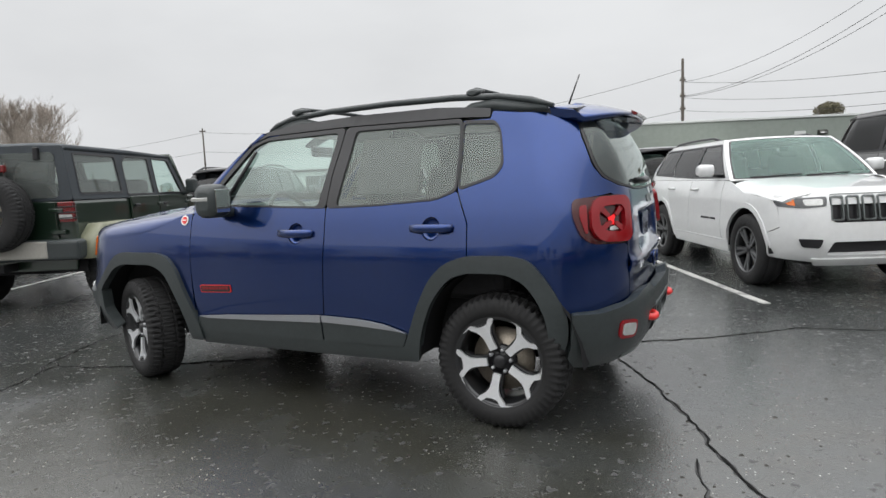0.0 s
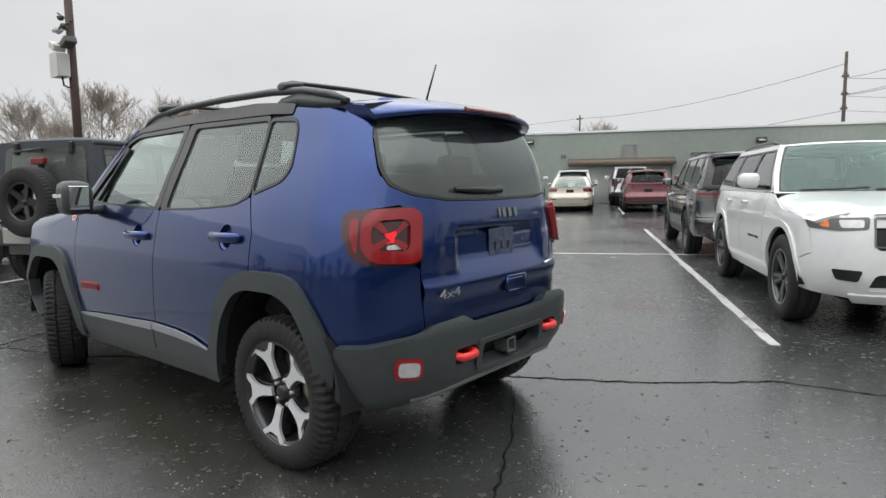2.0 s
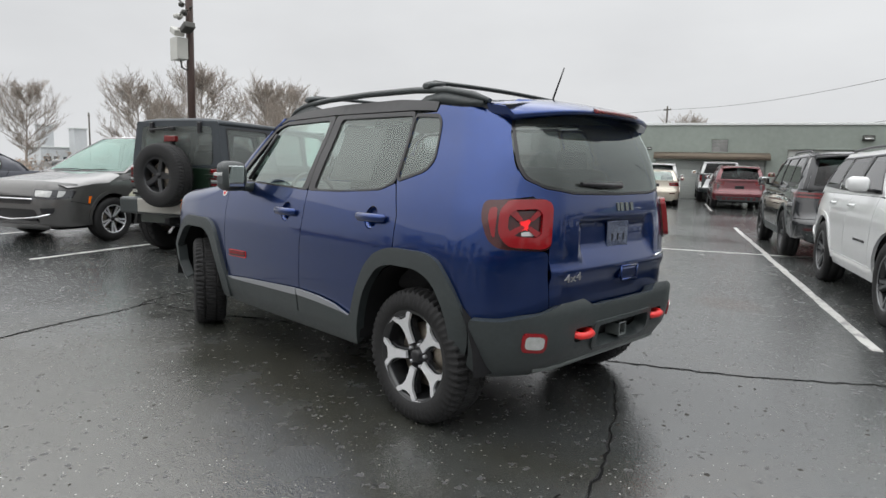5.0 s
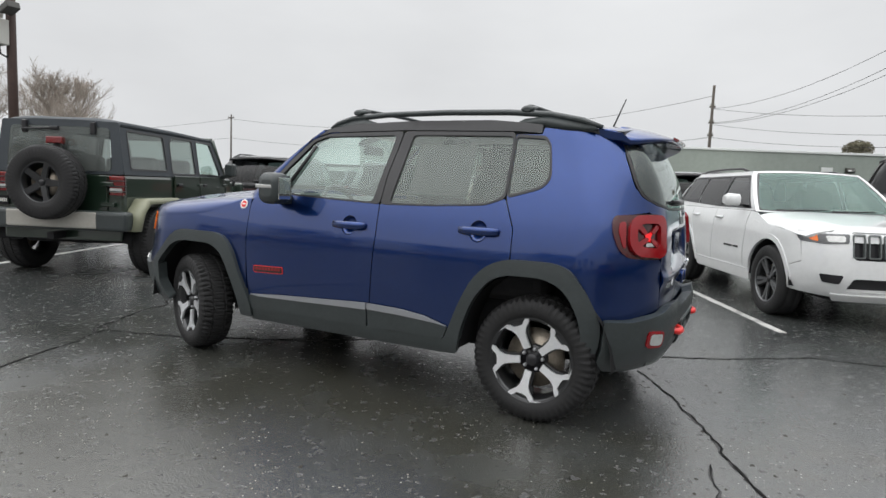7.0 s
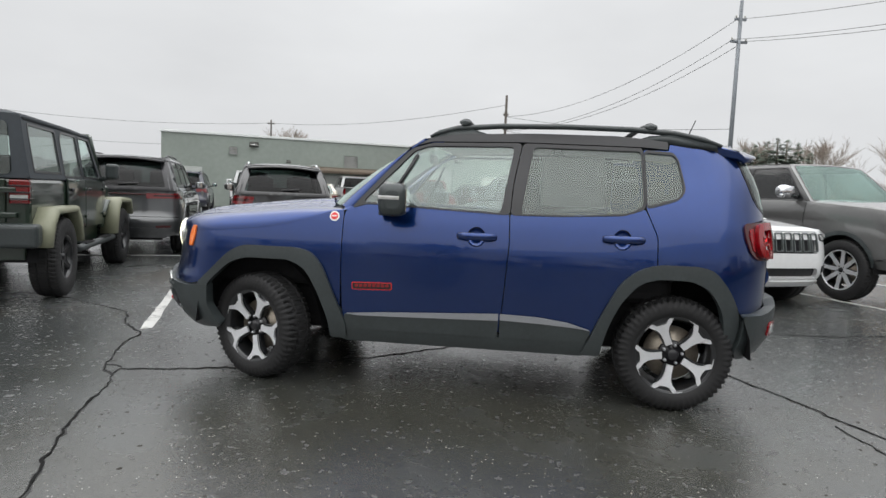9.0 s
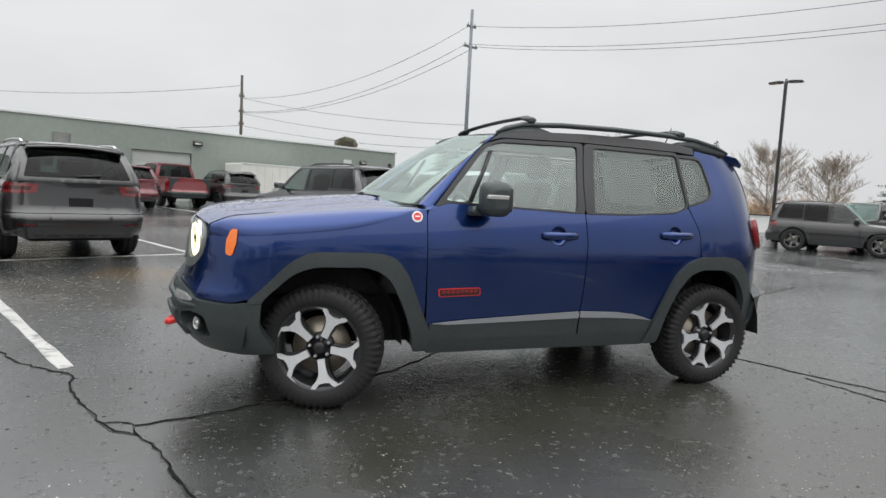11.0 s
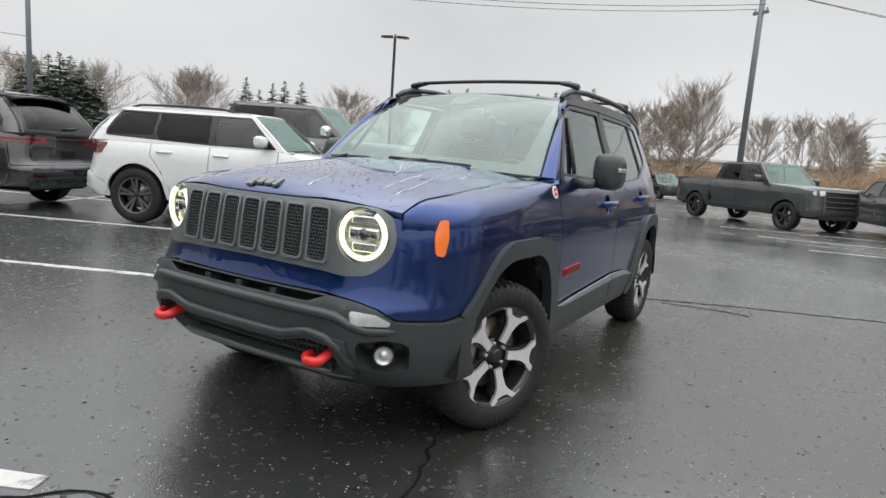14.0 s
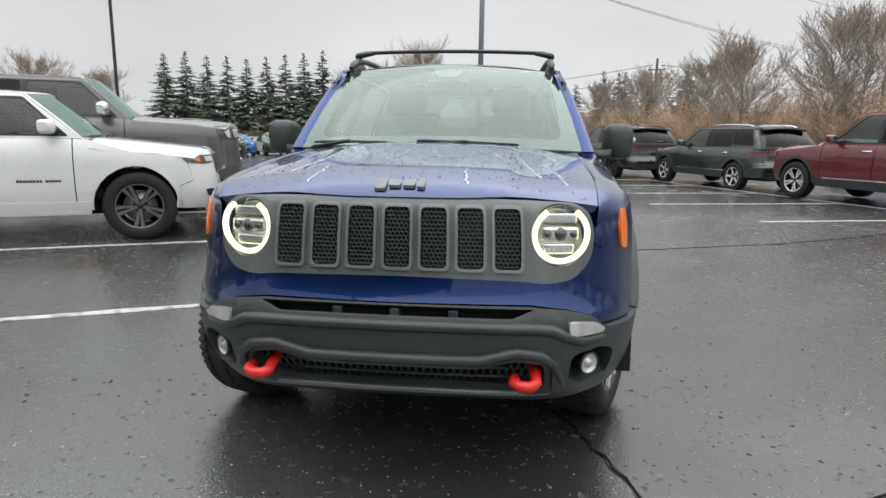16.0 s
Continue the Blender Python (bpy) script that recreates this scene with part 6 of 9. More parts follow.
    panel("windscreen_frame", [poly([(-1.0, -0.02), (1.0, -0.02), (1.0, 1.0), (-1.0, 1.0)], 0.01, 0.12), poly([(-0.955, 0.0), (0.955, 0.0), (0.935, 0.965), (-0.935, 0.965)], 0.03, 0.12)], screen_at, pnt, car, res=0.2, off=0.002, ref=(0.5, 0, 0.9))
    panel("screen_border", [poly([(-0.97, -0.02), (0.97, -0.02), (0.945, 0.975), (-0.945, 0.975)], 0.03, 0.12), poly([(-0.90, 0.06), (0.90, 0.06), (0.90, 0.94), (-0.90, 0.94)], 0.05, 0.12)], screen_at, DARKTRIM, car, res=0.2, off=-0.002, rim=0, ref=(0.5, 0, 0.9))
    for p0, p1 in ((0.75, 0.08), (0.02, -0.6)):
        part("wiper", tube([screen_at(p0 + (p1 - p0) * i / 5, 0.015 + 0.03 * i / 5) + Vector((-0.015, 0, 0.012)) for i in range(6)], 0.009, 5), DARKTRIM, car)

    def rear_at(p, q):
        z = belt - 0.01 + (H - 0.05 - belt) * q
        return Vector((xrz(z) + 0.07 * (1 - p * p) - 0.04, p * (gw(z) - 0.085), z))

    hi = 0.90
    panel("rear_screen", [poly([(-0.90, 0.10), (0.90, 0.10), (0.88, hi), (-0.88, hi)], 0.05, 0.12)], rear_at, tint, car, res=0.2, rim=0, ref=(-0.5, 0, 0.9))
    panel("rear_frame", [poly([(-1.06, -0.03), (1.06, -0.03), (1.06, 1.0), (-1.06, 1.0)], 0.01, 0.12), poly([(-0.90, 0.10), (0.90, 0.10), (0.88, hi), (-0.88, hi)], 0.05, 0.12)], rear_at, DARKTRIM if tailbar else pnt, car, res=0.2, off=0.002, ref=(-0.5, 0, 0.9))
    rw = gw(H - 0.05)
    zroof = curve((screen_top - 0.10, H - 0.05), (screen_top + 0.25, H - 0.012), ((screen_top + roof_end) / 2, H), (roof_end - 0.2, H - 0.022), (roof_end + 0.06, H - 0.055))
    roof_at = lambda x, y: Vector((x, y, zroof(x) - 0.055 * (abs(y) / (rw + 0.02)) ** 2.5))
    ro = [(screen_top + 0.05 - 0.11 * (1 - (y / rw) ** 2), y, 0.0) for y in [-rw + 2 * rw * i / 8 for i in range(9)]] + [(roof_end + 0.02 + 0.05 * (1 - (y / rw) ** 2), y, 0.0) for y in [rw - 2 * rw * i / 8 for i in range(9)]]
    roof = panel("roof", [poly(ro, 0.0, 0.15)], roof_at, pnt, car, res=0.2, rim=0.04)
    both_cab("roof_edge", [(xfz(H - 0.07) + 0.05, H - 0.075), (xfz(H - 0.05) + 0.06, H - 0.045), (xrz(H - 0.05) - 0.02, H - 0.045), (xrz(H - 0.07) - 0.03, H - 0.075)], pnt, car, off=0.001, rr=0.0)
    if kind in ("suv", "van"):
        part("spoiler", loft([[Vector(p) for p in ((roof_end - 0.05, y, zroof(roof_end) - 0.0 - 0.05 * (y / rw) ** 2), (roof_end + 0.20, y, zroof(roof_end) - 0.035 - 0.05 * (y / rw) ** 2), (roof_end + 0.19, y, zroof(roof_end) - 0.065 - 0.05 * (y / rw) ** 2), (roof_end, y, zroof(roof_end) - 0.06 - 0.05 * (y / rw) ** 2))] for y in [-rw * 0.94 + 1.88 * rw * i / 8 for i in range(9)]]), pnt if not tailbar else DARKTRIM, car)
        part("rear_wiper", tube([rear_at(-0.05, 0.16) + Vector((0.02, 0, 0)), rear_at(0.35, 0.2) + Vector((0.02, 0, 0))], 0.016, 6), DARKTRIM, car)
    if rails and kind in ("suv", "van"):
        for sd in (-1, 1):
            n = 9
            part("roof_rail", tube([(screen_top + 0.25 + (roof_end - screen_top - 0.35) * i / (n - 1), sd * (rw - 0.05), roof_at(screen_top + 0.25 + (roof_end - screen_top - 0.35) * i / (n - 1), rw - 0.05).z + (0.045 if 0 < i < n - 1 else 0.0)) for i in range(n)], 0.018, 6), trim or DARKTRIM, car)
    for k, sd in enumerate((-1, 1)):
        x0, z0 = xfz(belt + 0.1) + 0.20, belt + 0.09
        yy = abs(gw(belt)) + 0.04
        sc = 1.35 if kind == "pickup" else 1.0
        mir = part("door_mirror", loft([[Vector((x0 + xo + 0.075 * sx * (1 if math.cos(a) > 0 else -1) * abs(math.cos(a)) ** 0.6, sd * y, z0 + 0.02 * sc + 0.075 * sc * sx * (1 if math.sin(a) > 0 else -1) * abs(math.sin(a)) ** 0.6)) for a in [2 * math.pi * j / 14 for j in range(14)]] for y, sx, xo in ((yy + 0.03, 0.6, 0.02), (yy + 0.06, 0.95, 0.0), (yy + 0.18 * sc, 1.0, 0.0), (yy + 0.22 * sc, 0.6, 0.02))]), mirrors or pnt, doors[k])
        part("mirror_arm", tube([(x0, sd * (yy - 0.05), z0 - 0.05), (x0, sd * (yy + 0.08), z0 - 0.03)], 0.028, 8, 0.7), DARKTRIM, mir)
        part("mirror_face", block(x0 + 0.062, x0 + 0.079, min(sd * (yy + 0.065), sd * (yy + 0.17 * sc)), max(sd * (yy + 0.065), sd * (yy + 0.17 * sc)), z0 - 0.035, z0 + 0.075 * sc, 0.004), MIRROR, mir)
    # inside
    part("cabin_inside", join(block(cowl - 0.05, min(ge, roof_end + 0.3), -w + 0.16, w - 0.16, low + 0.12, belt - 0.12, 0.05), block(cowl - 0.02, cowl + 0.45, -w + 0.2, w - 0.2, belt - 0.2, belt - 0.01, 0.05)), CABIN, car)
    sx = d2 - 0.10
    for sd in (-1, 1):
        part("seat", join(moved(block(-0.07, 0.07, -0.24, 0.24, 0, H - belt + 0.02, 0.06), Matrix.Translation((sx, sd * 0.38, belt - 0.25)) @ Matrix.Rotation(radians(14), 4, "Y")), moved(block(-0.05, 0.05, -0.13, 0.13, 0, 0.18, 0.05), Matrix.Translation((sx + 0.10, sd * 0.38, H - 0.38)))), SEAT, car)
    if kind in ("suv", "van"):
        part("rear_seat", block(sx + 0.85, sx + 1.0, -w + 0.3, w - 0.3, belt - 0.2, belt + 0.12, 0.05), SEAT, car)
    part("underbody", join(block(-f + 0.28, r - 0.22, -w + 0.30, w - 0.30, low - 0.06, 0.72, 0.05), block(ax[0] + ar + 0.06, ax[1] - ar - 0.06, -w + 0.1, w - 0.1, low - 0.02, 0.6, 0.03)), UNDER, car)
    for x in ax:
        for sd in (-1, 1):
            part("wheel_well", loft([[Vector((x + (ar - 0.01) * math.cos(math.pi * i / 10), sd * y, R + (ar - 0.01) * math.sin(math.pi * i / 10))) for y in (w - 0.30, w - 0.03)] for i in range(11)], False), UNDER, car)
    if kind == "pickup":
        bx0, bx1 = bed + 0.01, r - 0.13
        part("bed_box", join(block(bx0, bx1, -w + 0.16, w - 0.16, 0.60, 0.66, 0.01), block(bx0, bx0 + 0.04, -w + 0.12, w - 0.12, 0.6, tz - 0.01, 0.01), block(bx0, bx1, w - 0.20, w - 0.06, tz - 0.05, tz + 0.012, 0.015), block(bx0, bx1, -w + 0.06, -w + 0.20, tz - 0.05, tz + 0.012, 0.015), block(bx1 - 0.05, bx1 + 0.02, -w + 0.14, w - 0.14, 0.66, tz, 0.012)), clad, car)
    if deck and kind in ("sedan",):
        dk = lambda x, y: Vector((x, y, tz + 0.0 - 0.035 * (abs(y) / w) ** 3 - 0.02 * smooth((x - (r - 0.30)) / 0.25) + 0.03 * smooth((rear_top - x) / 0.2)))
        panel("rear_deck", [poly([(rear_top - 0.15, -w + 0.09), (r - 0.24, -w + 0.10), (r - 0.12, -w + 0.28), (r - 0.09, 0), (r - 0.12, w - 0.28), (r - 0.24, w - 0.10), (rear_top - 0.15, w - 0.09)], 0.0, 0.12)], dk, pnt, car, res=0.2, rim=0.03)
    rr_ = rimr or R * 0.66
    for x in ax:
        for y in (-w + 0.125, w - 0.125):
            wheel(car, x, y, R, 0.245 if R > 0.34 else 0.21, rr_, style, rim_face or GREYALLOY, BLACKALLOY, chunky)
    return car


def lot(u, v, z=0.0):
    """A place in the lot: u along the stalls, away from the blue car; v across them."""
    return Vector((-0.4226 * u + 0.9063 * v, 0.9063 * u + 0.4226 * v, z))


def ground_z(x, y):
    return -0.012 * min(max(0.0, x - 6.0), 40.0) + 0.008 * min(max(0.0, -0.4226 * x + 0.9063 * y - 12.0), 30.0)


def parked(u, v, nose, turn=0.0):
    """The pose of a car with its middle at (u, v); nose: '+u', '-u', '+v' or '-v'. The cars are built with their nose towards -x."""
    p = lot(u, v)
    ang = {"+u": 115.0, "-u": 295.0, "+v": 25.0, "-v": 205.0}[nose] + turn
    return pose(p.x, p.y, ground_z(p.x, p.y), 0, 0, ang + 180)


WHITE = paint_of("white_paint", (0.60, 0.61, 0.61), 0.0, 0.3)
GREY = paint_of("granite_grey_paint", (0.045, 0.048, 0.051), 0.5)
STONE = paint_of("warm_grey_paint", (0.090, 0.089, 0.088), 0.5)
CHARCOAL = paint_of("charcoal_paint", (0.020, 0.022, 0.025), 0.3, 0.25)
BLACKP = paint_of("black_paint", (0.010, 0.010, 0.011), 0.2)
GREENP = paint_of("dark_green_paint", (0.012, 0.022, 0.018), 0.3)
MAROON = paint_of("maroon_paint", (0.11, 0.010, 0.016), 0.4)
REDP = paint_of("red_paint", (0.17, 0.010, 0.013), 0.2)
GOLD = paint_of("pale_gold_paint", (0.45, 0.41, 0.34), 0.5)
SILVER = paint_of("silver_paint", (0.42, 0.44, 0.44), 0.6)
NAVY = paint_of("navy_paint", (0.012, 0.015, 0.030), 0.3)
PURPLE = paint_of("purple_paint", (0.045, 0.025, 0.16), 0.3)
SKYBLUE = paint_of("bright_blue_paint", (0.01, 0.14, 0.42), 0.3)
OLIVE = paint_of("military_green_paint", (0.035, 0.045, 0.025), 0.35)

# the white wagon beside the painted line
white_suv = vehicle("large_suv", "white five-door SUV with dark grey alloy wheels", parked(3.645, 4.64, "-u"), WHITE, 4.38, 1.82, 1.645, 2.63, 0.85, 0.38, hood_z=1.03, belt=1.125, cowl=-0.86, screen_top=-0.28, roof_end=1.72, style="split", rim_face=GREYALLOY, low=0.33, trim=None, clad=WHITE, lamp="slim", mirrors=WHITE, rails=True)
for sd in (-1, 1):
    bars = [block(-0.58 + 0.030 * i + (0.025 if i > 4 else 0), -0.557 + 0.030 * i + (0.025 if i > 4 else 0), sd * 0.898 if sd > 0 else -0.914, sd * 0.914 if sd > 0 else -0.898, 0.655, 0.680, 0.002) for i in range(13)]
    part("door_badge", join(*bars), DARKTRIM, white_suv, "row of small dark bars on the door")
# dark grey long wagon in the next row
vehicle("large_suv", "dark grey long three-row SUV with black wheels", parked(9.02, 4.58, "+u"), CHARCOAL, 4.80, 1.86, 1.74, 2.86, 0.88, 0.385, hood_z=1.07, belt=1.13, cowl=-0.95, screen_top=-0.18, roof_end=1.92, style="wide", rim_face=BLACKALLOY, low=0.34, clad=PLASTIC, lamp="slim", tailbar=True)
# grey heavy pickup beyond the white wagon
vehicle("pickup_truck", "dark grey crew-cab pickup with black and silver wheels", parked(3.90, 7.22, "-u"), STONE, 5.75, 2.0, 1.99, 3.55, 0.98, 0.425, kind="pickup", hood_z=1.36, belt=1.38, cowl=-1.22, screen_top=-0.62, roof_end=1.02, rear_top=1.18, bed=1.25, deck=1.36, style="eight", rim_face=MACHINED, low=0.48, trim=CHROME, lamp="tall", grille="block", category="truck", mirrors=CHROME, chunky=True)
# minivan
vehicle("minivan", "grey minivan with silver multi-spoke wheels", parked(4.85, -7.50, "-u"), STONE, 5.17, 2.02, 1.75, 3.09, 0.99, 0.35, kind="van", hood_z=0.98, belt=1.10, cowl=-1.30, screen_top=-0.25, roof_end=2.0, style="split", rim_face=MACHINED, low=0.26, clad=STONE, lamp="bar", grille="low", trim=CHROME)
# wagons in the second row
vehicle("large_suv", "dark grey SUV with a red light bar across its tail", parked(9.27, -3.62, "+u"), GREY, 4.75, 1.84, 1.73, 2.80, 0.88, 0.38, hood_z=1.06, belt=1.12, cowl=-0.92, screen_top=-0.15, roof_end=1.90, style="wide", rim_face=BLACKALLOY, low=0.33, clad=GREY, tailbar=True)
vehicle("large_suv", "black SUV with a silver strip above its rear bumper", parked(9.0, -1.02, "+u"), BLACKP, 4.42, 1.84, 1.70, 2.68, 0.85, 0.38, hood_z=1.05, belt=1.12, cowl=-0.88, screen_top=-0.15, roof_end=1.76, style="wide", rim_face=BLACKALLOY, low=0.33, clad=BLACKP, trim=CHROME)
vehicle("large_suv", "dark blue SUV parked facing the building", parked(22.8, -4.1, "+u"), NAVY, 4.7, 1.90, 1.72, 2.80, 0.92, 0.37, low=0.33, detail=False)
# the far row against the building
vehicle("mid_size_suv", "maroon five-door SUV facing the building", parked(23.6, 4.15, "+u"), MAROON, 4.65, 1.86, 1.68, 2.72, 0.92, 0.365, belt=1.10, hood_z=1.03, low=0.33, detail=True, style="wide")
vehicle("sedan", "pale gold sedan facing the building", parked(24.2, 1.15, "+u"), GOLD, 4.87, 1.85, 1.48, 2.85, 0.93, 0.33, kind="sedan", hood_z=0.92, belt=0.98, cowl=-0.75, screen_top=0.05, roof_end=1.30, rear_top=1.85, deck=1.02, low=0.24, clad=GOLD, style="split", tint=WINDOW)
vehicle("pickup_truck", "white crew-cab pickup facing the building", parked(27.5, -1.5, "+u"), WHITE, 5.9, 2.05, 1.95, 3.68, 0.98, 0.41, kind="pickup", hood_z=1.25, belt=1.28, cowl=-1.2, screen_top=-0.6, roof_end=1.0, rear_top=1.15, bed=1.22, deck=1.30, low=0.45, lamp="tall", grille="block", category="truck", detail=True)
vehicle("pickup_truck", "white pickup standing by the building", parked(30.0, 3.9, "+u"), WHITE, 5.9, 2.05, 1.95, 3.68, 0.98, 0.41, kind="pickup", hood_z=1.25, belt=1.28, cowl=-1.2, screen_top=-0.6, roof_end=1.0, rear_top=1.15, bed=1.22, deck=1.30, low=0.45, lamp="tall", grille="block", category="truck", detail=False)
vehicle("large_suv", "white SUV with a dark rear window by the building", parked(29.0, 1.1, "+u"), WHITE, 4.9, 1.95, 1.80, 2.9, 0.95, 0.39, low=0.35, clad=WHITE, detail=False)
vehicle("pickup_truck", "red pickup with a canopy by the building", parked(26.2, 7.0, "+u"), REDP, 5.6, 1.98, 1.92, 3.5, 0.95, 0.40, kind="pickup", hood_z=1.2, belt=1.24, cowl=-1.15, screen_top=-0.55, roof_end=1.0, rear_top=1.12, bed=1.2, deck=1.26, low=0.44, lamp="tall", grille="block", category="truck", detail=False)
vehicle("compact_suv", "black compact SUV with a roof rack", parked(24.5, 9.0, "+u"), BLACKP, 4.23, 1.80, 1.69, 2.57, 0.82, 0.35, hood_z=1.05, belt=1.12, cowl=-0.85, screen_top=-0.2, roof_end=1.70, rear_top=1.92, low=0.33, style="wide", rim_face=BLACKALLOY, detail=True)
vehicle("sedan", "old pale silver sedan beside the white trailer", parked(30.5, 14.6, "+u", 6), SILVER, 5.3, 1.97, 1.47, 2.91, 1.05, 0.34, kind="sedan", hood_z=0.92, belt=0.98, cowl=-0.8, screen_top=-0.1, roof_end=1.25, rear_top=1.75, deck=0.98, low=0.26, clad=SILVER, rails=False, tint=WINDOW, detail=True)
vehicle("compact_suv", "black hatchback at the corner of the building", parked(33.0, 20.5, "-u", 20), BLACKP, 4.4, 1.82, 1.62, 2.65, 0.9, 0.35, detail=False)
# the row on the other side of the lane
vehicle("large_suv", "dark green three-row SUV with silver wheels", parked(-11.85, 10.06, "+v", -6), GREENP, 4.90, 1.86, 1.66, 3.05, 0.90, 0.36, hood_z=1.01, belt=1.07, cowl=-1.0, screen_top=-0.2, roof_end=1.95, rim_face=MACHINED, trim=CHROME, low=0.34, tailbar=True)
vehicle("large_suv", "maroon three-row SUV with silver wheels", parked(-10.95, 4.62, "+v", -5), MAROON, 5.20, 1.97, 1.82, 3.09, 0.95, 0.39, hood_z=1.10, belt=1.16, cowl=-1.0, screen_top=-0.15, roof_end=2.10, rim_face=MACHINED, trim=CHROME, low=0.34, tailbar=True, style="split")
vehicle("large_suv", "black full-size SUV with black wheels", parked(-12.1, 15.6, "+v", -6), BLACKP, 5.10, 1.94, 1.75, 3.05, 0.95, 0.385, hood_z=1.10, belt=1.14, cowl=-1.05, screen_top=-0.35, roof_end=2.05, rim_face=BLACKALLOY, low=0.36, tailbar=True)
vehicle("pickup_truck", "dark grey crew-cab pickup with black wheels", parked(-8.3, 16.55, "-v", 24), GREY, 6.0, 2.06, 1.98, 3.76, 1.0, 0.42, kind="pickup", hood_z=1.32, belt=1.34, cowl=-1.2, screen_top=-0.6, roof_end=1.02, rear_top=1.18, bed=1.25, deck=1.34, low=0.47, lamp="tall", grille="block", rim_face=BLACKALLOY, category="truck")
vehicle("sedan", "purple low coupe behind the parked SUVs", parked(-18.0, 9.0, "+v"), PURPLE, 5.0, 1.92, 1.46, 2.95, 0.95, 0.36, kind="sedan", hood_z=0.98, belt=1.02, cowl=-0.6, screen_top=0.2, roof_end=1.2, rear_top=1.85, deck=1.02, low=0.26, clad=BLACKP, rails=False, detail=False)
vehicle("sedan", "white sedan behind the black SUV", parked(-20.0, 13.0, "+v"), WHITE, 4.8, 1.85, 1.45, 2.8, 0.92, 0.33, kind="sedan", hood_z=0.92, belt=0.98, cowl=-0.75, screen_top=0.05, roof_end=1.2, rear_top=1.8, deck=0.98, low=0.24, clad=WHITE, rails=False, detail=False)
# coupes along the low wall at the far side, noses towards the lot
for (u, v), pn, lab in (((0.9, 40.6), SKYBLUE, "bright blue coupe nosed out from the low wall"), ((-1.6, 41.6), OLIVE, "dark green coupe nosed out from the low wall"), ((-4.4, 41.4), PURPLE, "purple coupe nosed out from the low wall"), ((-7.0, 40.8), STONE, "grey coupe nosed out from the low wall")):
    vehicle("coupe", lab, parked(u, v, "-v", 8), pn, 5.0, 1.92, 1.46, 2.95, 0.95, 0.36, kind="sedan", hood_z=0.98, belt=1.02, cowl=-0.6, screen_top=0.2, roof_end=1.2, rear_top=1.85, deck=1.02, low=0.26, clad=BLACKP, rails=False, lamp="slim", detail=True, group="coupes along the wall")
vehicle("mid_size_suv", "black SUV at the end of the row of coupes", parked(-10.6, 39.5, "-v", 15), BLACKP, 4.7, 1.9, 1.75, 2.8, 0.92, 0.38, detail=False)
vehicle("pickup_truck", "black pickup with pale lower panels", parked(2.9, 25.5, "-v", -10), BLACKP, 6.2, 2.06, 1.95, 3.9, 1.0, 0.42, kind="pickup", hood_z=1.28, belt=1.3, cowl=-1.2, screen_top=-0.6, roof_end=0.8, rear_top=0.95, bed=1.02, deck=1.3, low=0.46, clad=GOLD, lamp="tall", grille="block", category="truck", detail=False)
vehicle("mid_size_suv", "black SUV facing the open lane", parked(2.9, 22.0, "-u", 10), BLACKP, 4.4, 1.88, 1.8, 2.6, 0.85, 0.40, detail=False)
vehicle("mid_size_suv", "red SUV far off by the wall", parked(5.2, 39.5, "-u", 0), MAROON, 4.6, 1.85, 1.65, 2.7, 0.9, 0.36, detail=False)
# vehicles glimpsed past the minivan
vehicle("sedan", "dark blue sedan beyond the minivan", parked(5.2, -14.5, "-u", -8), NAVY, 4.8, 1.86, 1.48, 2.8, 0.92, 0.34, kind="sedan", hood_z=0.94, belt=1.0, cowl=-0.75, screen_top=0.0, roof_end=1.2, rear_top=1.8, deck=1.0, low=0.25, clad=NAVY, rails=False, tint=WINDOW, detail=False)
vehicle("pickup_truck", "dark grey pickup beyond the minivan", parked(11.5, -13.5, "-u"), GREY, 5.6, 1.98, 1.9, 3.5, 0.95, 0.40, kind="pickup", hood_z=1.2, belt=1.24, cowl=-1.15, screen_top=-0.55, roof_end=1.0, rear_top=1.12, bed=1.2, deck=1.26, low=0.44, lamp="tall", grille="block", category="truck", detail=False)


